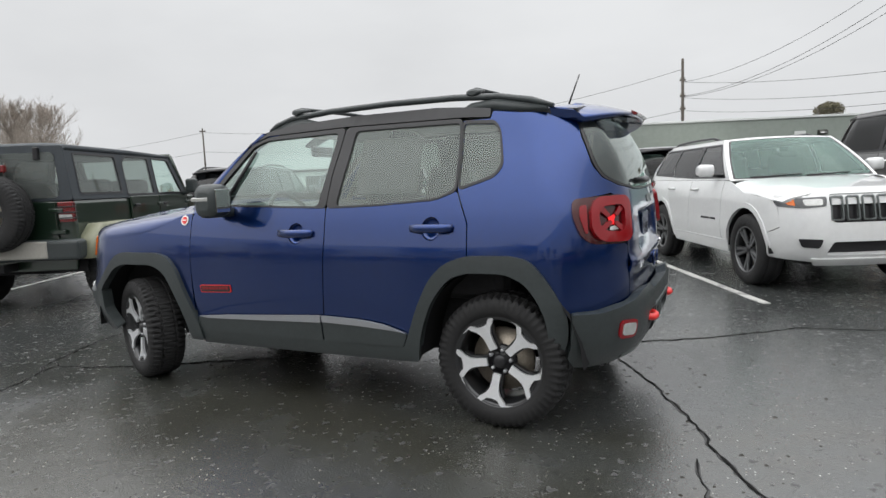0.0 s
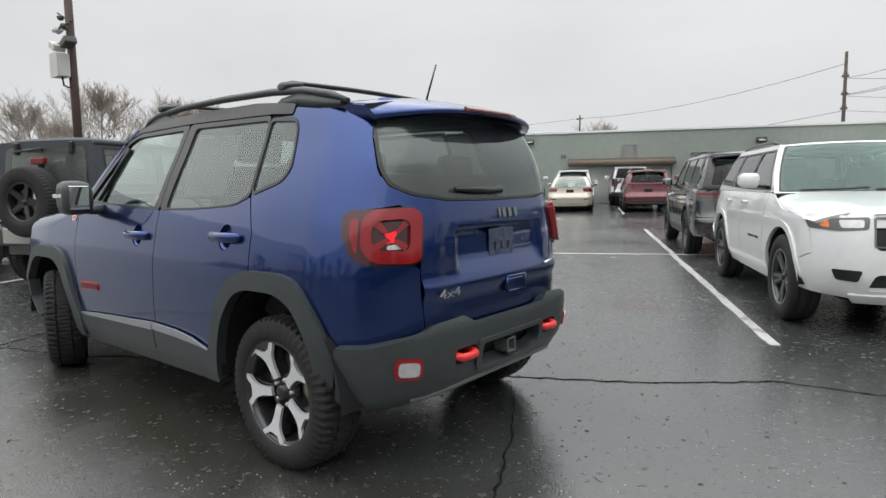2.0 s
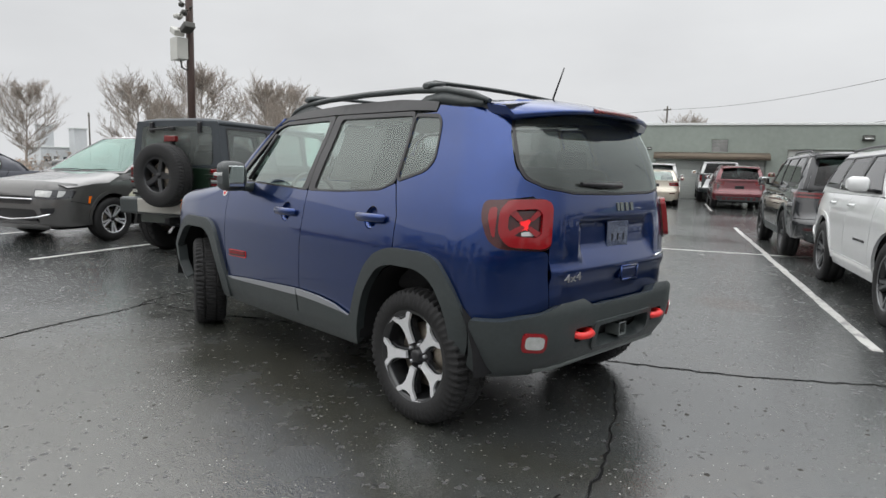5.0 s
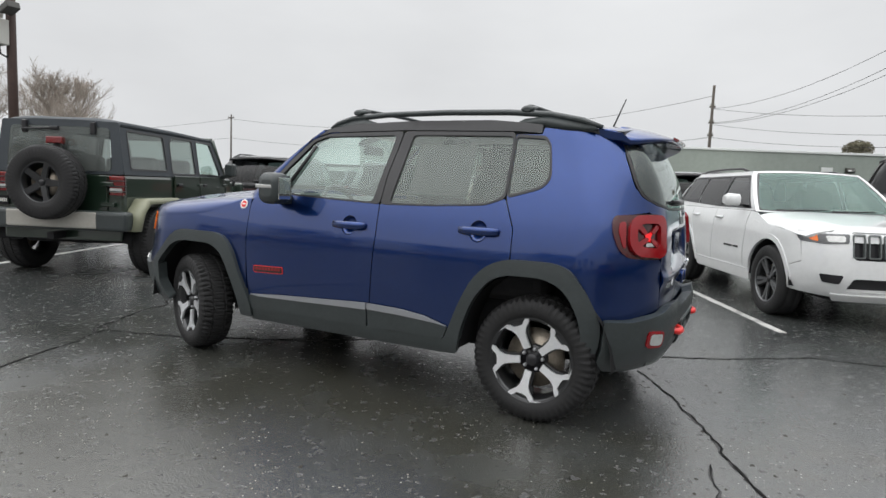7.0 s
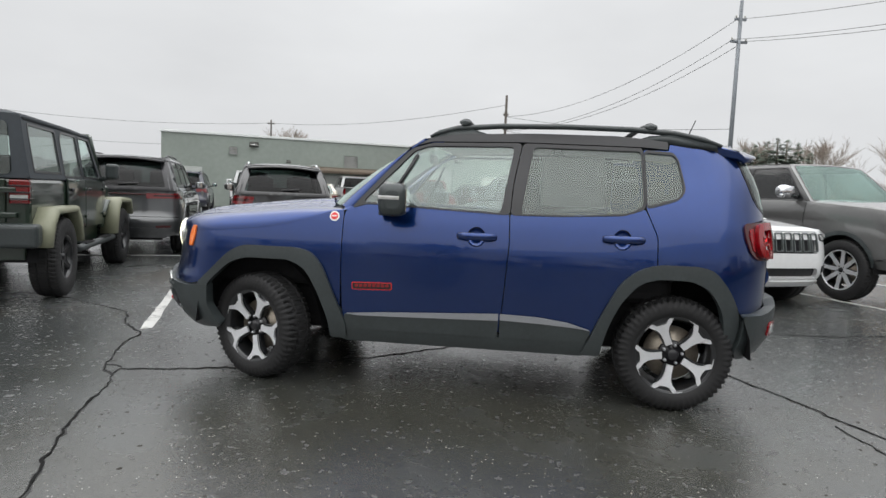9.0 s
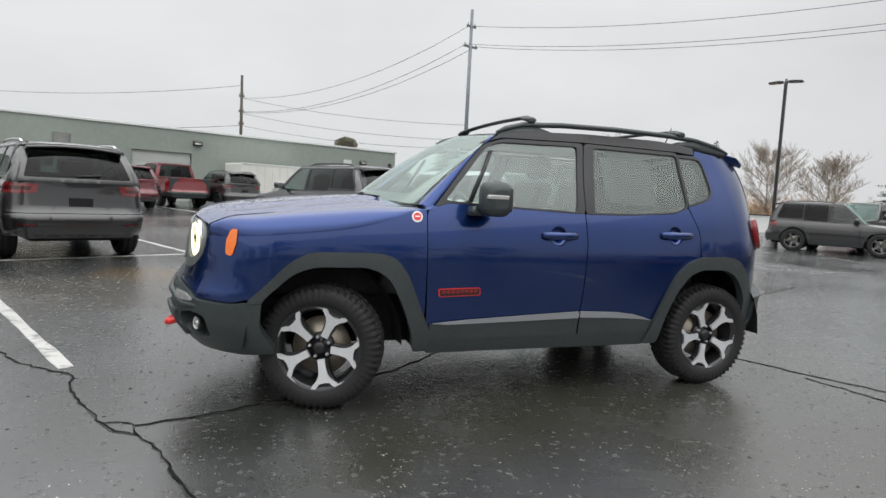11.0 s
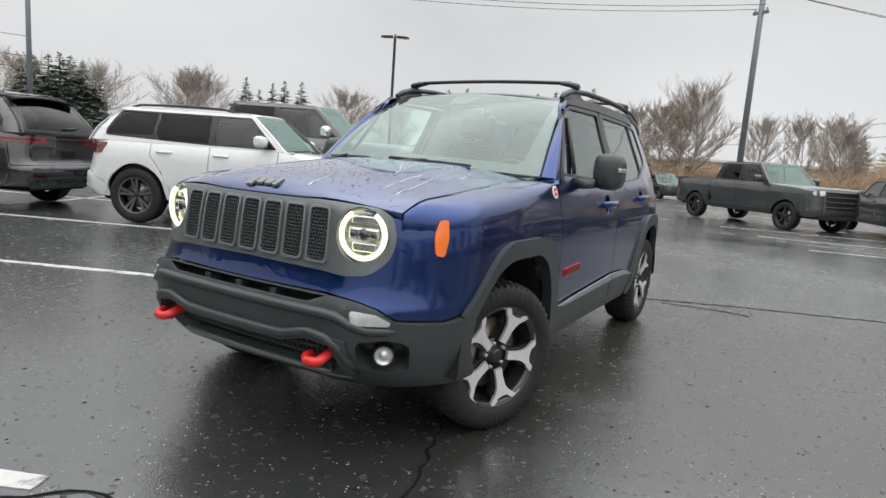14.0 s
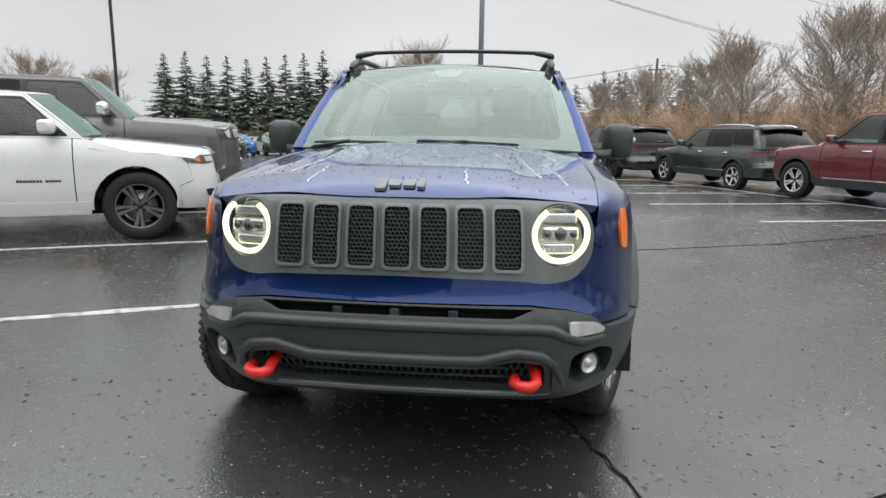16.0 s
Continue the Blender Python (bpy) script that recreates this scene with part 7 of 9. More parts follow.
# ---- ground, markings, cracks ----
def wet_asphalt():
    m = bpy.data.materials.new("wet_asphalt")
    m.use_nodes = True
    n, l = m.node_tree.nodes, m.node_tree.links
    p = n["Principled BSDF"]
    tc = n.new("ShaderNodeTexCoord")

    def noise(scale, detail=4, rough=0.55):
        t = n.new("ShaderNodeTexNoise")
        t.inputs["Scale"].default_value, t.inputs["Detail"].default_value, t.inputs["Roughness"].default_value = scale, detail, rough
        l.new(tc.outputs["Object"], t.inputs["Vector"])
        return t.outputs["Fac"]

    def remap(v, a, b, c, d):
        r = n.new("ShaderNodeMapRange")
        for k, x in zip(("From Min", "From Max", "To Min", "To Max"), (a, b, c, d)):
            r.inputs[k].default_value = x
        l.new(v, r.inputs["Value"])
        return r.outputs["Result"]

    def mixc(fac, a, b):
        x = n.new("ShaderNodeMix")
        x.data_type = "RGBA"
        l.new(fac, x.inputs[0])
        for sock, val in ((x.inputs[6], a), (x.inputs[7], b)):
            if isinstance(val, tuple):
                sock.default_value = (*val, 1)
            else:
                l.new(val, sock)
        return x.outputs[2]

    def mul(a, b):
        x = n.new("ShaderNodeMath")
        x.operation = "MULTIPLY"
        l.new(a, x.inputs[0])
        l.new(b, x.inputs[1])
        return x.outputs[0]

    damp = noise(0.23, 5)
    mid = noise(1.7, 5)
    grit = noise(95, 2)
    tone = mixc(remap(damp, 0.36, 0.64, 0, 1), (0.032, 0.036, 0.035), (0.076, 0.083, 0.080))
    tone = mixc(remap(mid, 0.40, 0.72, 0, 0.55), tone, (0.037, 0.041, 0.039))
    brown = mul(remap(noise(0.55, 4), 0.56, 0.70, 0, 1), remap(noise(6.0, 4), 0.35, 0.65, 0.2, 0.75))
    tone = mixc(brown, tone, (0.072, 0.065, 0.051))
    # pale flecks: light stones, and wet glints put into the colour
    v = n.new("ShaderNodeTexVoronoi")
    v.voronoi_dimensions = "2D"
    v.inputs["Scale"].default_value = 60
    l.new(tc.outputs["Object"], v.inputs["Vector"])
    vs = n.new("ShaderNodeSeparateColor")
    l.new(v.outputs["Color"], vs.inputs["Color"])
    fleck = mul(mul(remap(v.outputs["Distance"], 0.12, 0.26, 1, 0), remap(vs.outputs["Red"], 0.032, 0.022, 0, 1)), remap(noise(1.1, 3), 0.44, 0.58, 0.15, 1.0))
    tone = mixc(remap(grit, 0.40, 0.60, 0.0, 0.80), tone, (0.026, 0.026, 0.027))
    # stains; the fourth and fifth also paint in the car's dark reflection
    for sx, sy, rad, col, amount in ((-2.0, 2.5, 0.95, (0.030, 0.026, 0.020), 0.85), (-2.7, 4.4, 0.75, (0.11, 0.075, 0.038), 0.75), (1.2, 3.5, 0.35, (0.030, 0.018, 0.012), 0.8), (0.3, -2.6, 2.6, (0.027, 0.026, 0.018), 0.75), (-2.0, -0.7, 0.95, (0.020, 0.022, 0.019), 0.7), (-3.5, 3.2, 1.3, (0.075, 0.068, 0.055), 0.5)):
        dist = n.new("ShaderNodeVectorMath")
        dist.operation = "DISTANCE"
        dist.inputs[1].default_value = (sx, sy, 0)
        l.new(tc.outputs["Object"], dist.inputs[0])
        wob = n.new("ShaderNodeMath")
        wob.operation = "ADD"
        l.new(dist.outputs["Value"], wob.inputs[0])
        l.new(remap(mid, 0.3, 0.7, -0.3 * rad, 0.3 * rad), wob.inputs[1])
        tone = mixc(remap(wob.outputs[0], rad * 0.6, rad * 1.15, amount, 0.0), tone, col)
    pit = n.new("ShaderNodeTexVoronoi")
    pit.inputs["Scale"].default_value = 17
    l.new(tc.outputs["Object"], pit.inputs["Vector"])
    hole = mul(remap(pit.outputs["Distance"], 0.12, 0.26, 1, 0), remap(noise(3.1, 4), 0.42, 0.52, 0, 1))
    # ragged pock marks where single stones have come out
    warp, add = n.new("ShaderNodeTexNoise"), n.new("ShaderNodeVectorMath")
    warp.inputs["Scale"].default_value, warp.inputs["Detail"].default_value = 38, 2
    add.operation = "MULTIPLY_ADD"
    add.inputs[1].default_value = (0.06, 0.06, 0.0)
    l.new(tc.outputs["Object"], warp.inputs["Vector"])
    l.new(warp.outputs["Color"], add.inputs[0])
    l.new(tc.outputs["Object"], add.inputs[2])
    pocks = []
    for scale, size, chance in ((7.0, 0.13, 0.11), (13.0, 0.16, 0.13), (26.0, 0.24, 0.10)):
        w = n.new("ShaderNodeTexVoronoi")
        w.voronoi_dimensions = "2D"
        w.inputs["Scale"].default_value = scale
        l.new(add.outputs["Vector"], w.inputs["Vector"])
        sep = n.new("ShaderNodeSeparateColor")
        l.new(w.outputs["Color"], sep.inputs["Color"])
        pocks.append(mul(remap(w.outputs["Distance"], size * 0.45, size, 1, 0), remap(sep.outputs["Red"], chance, chance - 0.01, 0, 1)))
    both_ = n.new("ShaderNodeMath")
    both_.operation = "MAXIMUM"
    l.new(pocks[0], both_.inputs[0])
    l.new(pocks[1], both_.inputs[1])
    pock = n.new("ShaderNodeMath")
    pock.operation = "MAXIMUM"
    l.new(both_.outputs[0], pock.inputs[0])
    l.new(pocks[2], pock.inputs[1])
    tone = mixc(hole, tone, (0.014, 0.014, 0.014))
    tone = mixc(pock.outputs[0], tone, (0.010, 0.010, 0.010))
    tone = mixc(fleck, tone, (0.42, 0.42, 0.40))
    l.new(tone, p.inputs["Base Color"])
    x = n.new("ShaderNodeMath")
    x.operation = "ADD"
    l.new(remap(damp, 0.36, 0.62, 0.10, 0.22), x.inputs[0])
    l.new(remap(mid, 0.3, 0.7, -0.02, 0.10), x.inputs[1])
    dull = n.new("ShaderNodeMath")
    dull.operation = "MULTIPLY_ADD"
    dull.inputs[1].default_value = 0.55
    l.new(pock.outputs[0], dull.inputs[0])
    l.new(x.outputs[0], dull.inputs[2])
    l.new(dull.outputs[0], p.inputs["Roughness"])
    p.inputs["Specular IOR Level"].default_value = 1.0
    p.inputs["IOR"].default_value = 1.62
    b1, b2 = n.new("ShaderNodeBump"), n.new("ShaderNodeBump")
    b1.inputs["Strength"].default_value, b1.inputs["Distance"].default_value = 0.16, 0.010
    b2.inputs["Strength"].default_value, b2.inputs["Distance"].default_value = 0.40, 0.006
    l.new(noise(14, 4, 0.6), b1.inputs["Height"])
    l.new(mul(grit, remap(damp, 0.3, 0.7, 0.4, 1.0)), b2.inputs["Height"])
    l.new(b1.outputs["Normal"], b2.inputs["Normal"])
    b3 = n.new("ShaderNodeBump")
    b3.invert = True
    b3.inputs["Strength"].default_value, b3.inputs["Distance"].default_value = 0.25, 0.004
    l.new(pock.outputs[0], b3.inputs["Height"])
    l.new(b2.outputs["Normal"], b3.inputs["Normal"])
    l.new(b3.outputs["Normal"], p.inputs["Normal"])
    return m


ASPHALT = wet_asphalt()
CRACK = mat("open_crack", (0.006, 0.006, 0.006), 0.8, 0, 0, 0.1, 0.2, 20)
DAMPEDGE = mat("damp_broken_asphalt", (0.020, 0.020, 0.020), 0.35, 0, 0, 0.5, 0.4, 12, 0.6, 60, 0.1)


def line_paint():
    m = mat("worn_line_paint", (0.46, 0.46, 0.44), 0.42, 0, 0, 0.5, 0.10, 3)
    n, l = m.node_tree.nodes, m.node_tree.links
    p = n["Principled BSDF"]
    tc, t, r, mx = n.new("ShaderNodeTexCoord"), n.new("ShaderNodeTexNoise"), n.new("ShaderNodeMapRange"), n.new("ShaderNodeMix")
    t.inputs["Scale"].default_value, t.inputs["Detail"].default_value, t.inputs["Roughness"].default_value = 7, 9, 0.72
    r.inputs["From Min"].default_value, r.inputs["From Max"].default_value = 0.50, 0.63
    mx.data_type = "RGBA"
    l.new(tc.outputs["Object"], t.inputs["Vector"])
    l.new(t.outputs["Fac"], r.inputs["Value"])
    l.new(r.outputs["Result"], mx.inputs[0])
    src = p.inputs["Base Color"].links[0].from_socket
    l.new(src, mx.inputs[6])
    mx.inputs[7].default_value = (0.10, 0.10, 0.098, 1)
    l.new(mx.outputs[2], p.inputs["Base Color"])
    return m


LINE = line_paint()


def sheet(name, xs, ys, height, material, label, category, kind="structure"):
    me = bpy.data.meshes.new(name)
    nx = len(xs)
    me.from_pydata([(x, y, height(x, y)) for y in ys for x in xs], [], [(j * nx + i, j * nx + i + 1, (j + 1) * nx + i + 1, (j + 1) * nx + i) for j in range(len(ys) - 1) for i in range(nx - 1)])
    me.materials.append(material)
    return tagged(new(name, me), label, category, kind=kind)


far = [-900, -450, -220, -120, -70, -46]
sheet("ground", far + list(range(-30, 62, 2)) + [75, 95, 130, 220, 450, 900], far + list(range(-30, 62, 2)) + [75, 95, 130, 220, 450, 900], ground_z, ASPHALT, "wet dark asphalt of the car park with worn patches", "ground")


def strip_mesh(pts, widths, lift, rnd, ragged=0.0):
    """A thin ribbon on the ground along points."""
    verts, faces = [], []
    for i, p in enumerate(pts):
        d = (pts[min(i + 1, len(pts) - 1)] - pts[max(i - 1, 0)]).normalized()
        s = Vector((-d.y, d.x, 0))
        for sg in (-1, 1):
            q = p + s * sg * (widths[i] / 2 + rnd.uniform(-ragged, ragged))
            verts += [(q.x, q.y, ground_z(q.x, q.y) + lift), (q.x, q.y, ground_z(q.x, q.y) - 0.002)]
    for i in range(len(pts) - 1):
        a, b = 4 * i, 4 * i + 4
        faces += [(a, a + 2, b + 2, b), (a, b, b + 1, a + 1), (a + 2, a + 3, b + 3, b + 2)]
    e = 4 * (len(pts) - 1)
    faces += [(0, 1, 3, 2), (e, e + 2, e + 3, e + 1)]
    return verts, faces


def ribbon(name, pts, widths, lift, material, label, category, rnd, ragged=0.0, group=""):
    me = bpy.data.meshes.new(name)
    v, f = strip_mesh(pts, widths, lift, rnd, ragged)
    me.from_pydata(v, [], f)
    me.materials.append(material)
    return tagged(new(name, me), label, category, group, "structure")


rnd = random.Random(4)


def marking(a, b, width=0.088):
    a, b = lot(*a), lot(*b)
    k = max(2, int((b - a).length / 0.25))
    pts = [a.lerp(b, i / k) for i in range(k + 1)]
    ribbon("parking_line", pts, [width + rnd.uniform(-0.012, 0.008) for _ in pts], 0.004, LINE, "worn white parking line on wet asphalt", "marking", rnd, 0.006, "parking lines")


for v in (-8.7, -5.65, -2.40, 0.75, 3.46, 6.20, 8.9):
    cross = 7.25 + 0.045 * v
    marking((1.32, v), (cross - 0.08, v - 0.02))
    marking((cross + 0.08, v), (13.2, v - 0.03))
marking((6.75, -11.5), (7.76, 11.5))
for v in (-5.5, -2.6, 0.3, 3.2, 6.1, 9.0, 12.0):
    marking((20.3, v), (25.6, v))
for v in (0.65, 3.2, 5.75, 8.22, 10.75, 13.3):
    marking((-6.05, v), (-9.3 - 0.15 * v, v - 0.7))
marking((-9.1, -2.0), (-12.7, 22.0))


def crack(points, w0, w1, fine=0.055):
    pts, wd = [], []
    P = [Vector((x, y, 0)) for x, y in points]
    total = len(P) - 1
    for i in range(total):
        k = max(2, int((P[i + 1] - P[i]).length / fine))
        for j in range(k + (i == total - 1)):
            q = P[i].lerp(P[i + 1], j / k)
            jig = 0.015 if 0 < j else 0.006
            pts.append(q + Vector((rnd.uniform(-jig, jig), rnd.uniform(-jig, jig), 0)))
            wd.append(0.62 * (w0 + (w1 - w0) * (i + j / k) / total) + rnd.uniform(-0.003, 0.006))
    wd[0] = wd[-1] = 0.003
    ribbon("asphalt_crack", pts, [w * 1.35 + 0.004 for w in wd], 0.0025, DAMPEDGE, "damp broken edge along a crack", "crack", rnd, 0.007, "cracks in the asphalt")
    ribbon("asphalt_crack", pts, wd, 0.0045, CRACK, "dark open crack in the asphalt", "crack", rnd, 0.003, "cracks in the asphalt")


crack([(-1.20, -3.3), (-1.49, -2.47), (-1.81, -1.86), (-1.97, -1.49), (-2.05, -1.23), (-2.17, -1.02), (-2.20, -0.89)], 0.015, 0.012)
crack([(-2.17, -1.02), (-2.28, -0.94), (-2.36, -0.82), (-2.61, -0.29), (-2.64, -0.14), (-2.67, 0.02), (-2.84, 0.18), (-3.01, 0.32), (-3.26, 0.67), (-3.33, 0.78)], 0.010, 0.016)
crack([(-3.33, 0.78), (-3.58, 0.88), (-3.92, 1.04), (-4.6, 1.35)], 0.007, 0.004)
crack([(-2.36, -0.82), (-2.24, -0.85), (-2.20, -0.89)], 0.006, 0.006)
crack([(-2.20, -0.89), (-1.95, -0.82), (-1.52, -0.67), (-0.76, -0.21), (-0.09, 0.40), (1.41, 0.86), (2.09, 1.23), (2.79, 1.76), (3.44, 1.83), (5.2, 2.5), (7.0, 3.4)], 0.012, 0.007)
crack([(1.62, 0.54), (1.90, 0.09), (2.09, -0.30), (2.13, -0.41), (2.35, -0.92), (2.62, -1.47), (2.88, -2.15), (3.48, -3.62), (4.0, -4.57), (5.2, -6.4)], 0.011, 0.016)
crack([(2.19, -0.85), (2.23, -1.05), (2.28, -1.35), (2.24, -1.6)], 0.001, 0.001)

# crushed stone and leaf bits lying about
verts, faces, tone = [], [], []


def pebble(x, y, s, verts, faces, flat=0.5):
    k, b = 5, len(verts)
    z = ground_z(x, y)
    a0 = rnd.uniform(0, 6.28)
    for i in range(k):
        a = a0 + 6.283 * i / k
        r = s * rnd.uniform(0.6, 1.1)
        verts.append((x + r * math.cos(a), y + r * math.sin(a), z))
    verts.append((x + rnd.uniform(-0.2, 0.2) * s, y + rnd.uniform(-0.2, 0.2) * s, z + s * flat))
    faces += [(b + i, b + (i + 1) % k, b + k) for i in range(k)]


GRIT = mat("pale_grit", (0.20, 0.19, 0.17), 0.6, 0, 0, 0.4, 0.5, 30)
LEAFBIT = mat("wet_leaf_litter", (0.016, 0.013, 0.009), 0.6, 0, 0, 0.4, 0.5, 30)
for name, mt, count, smin, smax, lab in (("gravel_grit", GRIT, 8500, 0.0016, 0.0065, "loose pale grit on the asphalt"), ("leaf_litter", LEAFBIT, 5200, 0.004, 0.016, "small dark wet leaf bits on the asphalt")):
    verts, faces = [], []
    for _ in range(count):
        r, a = 0.8 + 7.5 * rnd.random() ** 0.8, rnd.uniform(0, 6.283)
        pebble(r * math.cos(a), r * math.sin(a) - 0.5, smin + (smax - smin) * rnd.random() ** 3, verts, faces, 0.6 if mt is GRIT else 0.35)
    me = bpy.data.meshes.new(name)
    me.from_pydata(verts, [], faces)
    me.materials.append(mt)
    tagged(new(name, me), lab, "litter", kind="stuff")

# ---- the long workshop building ----
FACADE = mat("grey_green_wall_paint", (0.235, 0.265, 0.24), 0.7, 0, 0, 0.3, 0.09, 0.5, 0.2, 30)
COPING = mat("white_coping", (0.62, 0.64, 0.63), 0.45, 0.2, 0, 0.5, 0.08, 2)
DOORWHITE = mat("pale_door_panels", (0.40, 0.42, 0.40), 0.55, 0, 0, 0.4, 0.07, 1.5)
AWNING = mat("brown_awning", (0.13, 0.105, 0.08), 0.7, 0, 0, 0.3, 0.12, 3)
LAMPBODY = mat("bronze_lamp_body", (0.055, 0.055, 0.05), 0.5, 0.3)
CONCRETE = mat("pale_concrete", (0.36, 0.36, 0.35), 0.75, 0, 0, 0.3, 0.14, 1.2, 0.3, 25)
DARKCAP = mat("dark_wall_coping", (0.06, 0.055, 0.05), 0.6, 0, 0, 0.4, 0.2, 3)
POLEBROWN = mat("brown_steel_pole", (0.060, 0.038, 0.032), 0.55, 0.1, 0, 0.4, 0.2, 4)
POLEGREY = mat("galvanised_pole", (0.17, 0.185, 0.20), 0.5, 0.5, 0, 0.5, 0.15, 3)
TIMBER = mat("weathered_timber_pole", (0.085, 0.075, 0.065), 0.85, 0, 0, 0.2, 0.25, 4, 0.4, 30)
BOXGREY = mat("pale_grey_box", (0.45, 0.45, 0.42), 0.5, 0, 0, 0.4, 0.06, 5)
WIREMAT = mat("black_cable", (0.02, 0.02, 0.02), 0.6)
TRAILER = mat("white_trailer_panels", (0.60, 0.60, 0.56), 0.5, 0, 0, 0.4, 0.07, 1.5)

LOTM = pose(0, 0, 0, 0, 0, 25)  # local x runs along v, local y along u
shop = thing("workshop_building", "long flat-roofed workshop with pale grey-green walls and white coping", "building", LOTM)
W0, W1, U0, U1 = -6.2, 24.8, 31.5, 62.0
DOORS = [(-0.15 + 0.95, 6.15, 2.18), (7.1, 10.2, 2.80)]
x = W0
for a, b, top in DOORS + [(W1, W1, 0)]:
    if a > x:
        part("wall", block(x, a, U0, U0 + 0.25, -0.5, 4.02, 0), FACADE, shop)
    if b > a:
        part("wall", block(a, b, U0, U0 + 0.25, top, 4.02, 0), FACADE, shop)
    x = b
part("wall", block(W0, W0 + 0.25, U0 + 0.25, U1, -0.5, 4.02, 0), FACADE, shop)
part("wall", block(W1 - 0.25, W1, U0 + 0.25, U1, -0.5, 4.02, 0), FACADE, shop)
part("wall", block(W0 + 0.25, W1 - 0.25, U1 - 0.25, U1, -0.5, 4.02, 0), FACADE, shop)
part("roof", block(W0 + 0.25, W1 - 0.25, U0 + 0.25, U1 - 0.25, 3.6, 3.75, 0), CONCRETE, shop)
part("coping", join(block(W0 - 0.06, W1 + 0.06, U0 - 0.07, U0 + 0.3, 4.02, 4.14, 0.01), block(W0 - 0.06, W0 + 0.3, U0 + 0.3, U1, 4.02, 4.14, 0.01), block(W1 - 0.3, W1 + 0.06, U0 + 0.3, U1, 4.02, 4.14, 0.01)), COPING, shop, "white metal coping")
for a, b, top in DOORS:
    door = part("overhead_door", block(a, b, U0 + 0.16, U0 + 0.20, -0.3, top, 0), DOORWHITE, shop, "closed pale overhead door")
    rows = 5
    for i in range(rows):
        z0, z1 = (top + 0.05) * i / rows - 0.05, (top + 0.05) * (i + 1) / rows - 0.065
        part("door_panel", block(a + 0.04, b - 0.04, U0 + 0.12, U0 + 0.17, z0, z1, 0.012), DOORWHITE, door)
    part("door_frame", join(block(a - 0.08, a, U0 - 0.02, U0 + 0.1, -0.3, top + 0.08, 0.005), block(b, b + 0.08, U0 - 0.02, U0 + 0.1, -0.3, top + 0.08, 0.005), block(a, b, U0 - 0.02, U0 + 0.1, top, top + 0.08, 0.005)), FACADE, door)
aw = part("awning", loft([[Vector((vv, U0 - d, z)) for d, z in ((0.0, 2.60), (0.55, 2.42), (0.57, 2.22), (0.52, 2.22), (0.0, 2.36))] for vv in (0.67, 2.1, 3.5, 4.9, 6.3)]), AWNING, shop, "brown awning over the door")
for z in (2.28, 2.35):
    part("awning_rib", block(0.67, 6.3, U0 - 0.585, U0 - 0.565, z, z + 0.025, 0.004), AWNING, aw)


def vent(v, z, w, h):
    fr = part("vent", join(block(v - w / 2, v + w / 2, U0 - 0.05, U0, z - h / 2, z - h / 2 + 0.04, 0.004), block(v - w / 2, v + w / 2, U0 - 0.05, U0, z + h / 2 - 0.04, z + h / 2, 0.004), block(v - w / 2, v - w / 2 + 0.04, U0 - 0.05, U0, z - h / 2 + 0.04, z + h / 2 - 0.04, 0.004), block(v + w / 2 - 0.04, v + w / 2, U0 - 0.05, U0, z - h / 2 + 0.04, z + h / 2 - 0.04, 0.004)), FACADE, shop, "louvred wall vent")
    k = int(h / 0.08)
    for i in range(k):
        zz = z - h / 2 + 0.06 + (h - 0.1) * i / k
        part("slat", loft([[Vector((xx, U0 - d, zz + e)) for d, e in ((0.005, 0.05), (0.045, 0.0), (0.04, -0.008), (0.0, 0.042))] for xx in (v - w / 2 + 0.045, v + w / 2 - 0.045)]), CONCRETE, fr)


vent(-2.56, 3.22, 0.5, 0.5)
vent(3.92, 2.95, 0.85, 0.75)
for v, z in ((-1.48, 3.62), (10.5, 3.38), (21.9, 3.15), (-0.9 + 1.3, 2.78)):
    s = 0.5 if v == -0.9 + 1.3 else 1.0
    wl_ = part("wall_lamp", loft([[Vector((v + xx * s, U0 - d * s, z + e * s)) for d, e in ((0.0, 0.14), (0.12, 0.14), (0.22, 0.02), (0.20, -0.10), (0.0, -0.14))] for xx in (-0.24, 0.24)]), LAMPBODY, shop, "bronze wall lamp")
    part("lens", loft([[Vector((v + xx * s, U0 - d * s, z + e * s)) for d, e in ((0.19, -0.075), (0.222, 0.0), (0.226, 0.0), (0.20, -0.09))] for xx in (-0.19, 0.19)]), CLEARLENS, wl_)
hat = part("wall_hatch", block(20.25, 21.05, U0 - 0.03, U0, 2.75, 3.35, 0.006), FACADE, shop, "square hatch frame in the wall")
part("hatch_panel", block(20.33, 20.97, U0 - 0.04, U0 - 0.03, 2.83, 3.27, 0.006), COPING, hat)
part("side_door", join(block(-5.1, -4.15, U0 - 0.05, U0 - 0.002, -0.2, 2.25, 0.01), block(-5.0, -4.25, U0 - 0.07, U0 - 0.05, 0.1, 2.15, 0.01)), DOORWHITE, shop, "pale steel door")
part("light_socket", block(24.15, 24.35, U0 - 0.2, U0, 2.85, 3.25, 0.03), LAMPBODY, shop)
for v, uu, h in ((6.8, 40.0, 0.35), (12.4, 44.0, 0.3)):
    vp = part("roof_pipe", tube([(v, uu, 3.7), (v, uu, 4.14 + h)], 0.035, 8), LAMPBODY, shop)
    part("pipe_cap", tube([(v, uu, 4.14 + h), (v, uu, 4.2 + h)], 0.055, 8), LAMPBODY, vp)
low = thing("low_extension", "low white flat-roofed annexe beside the workshop", "building", LOTM)
part("wall", block(-9.5, -6.3, 32.5, 40.0, -0.4, 2.2, 0), COPING, low)
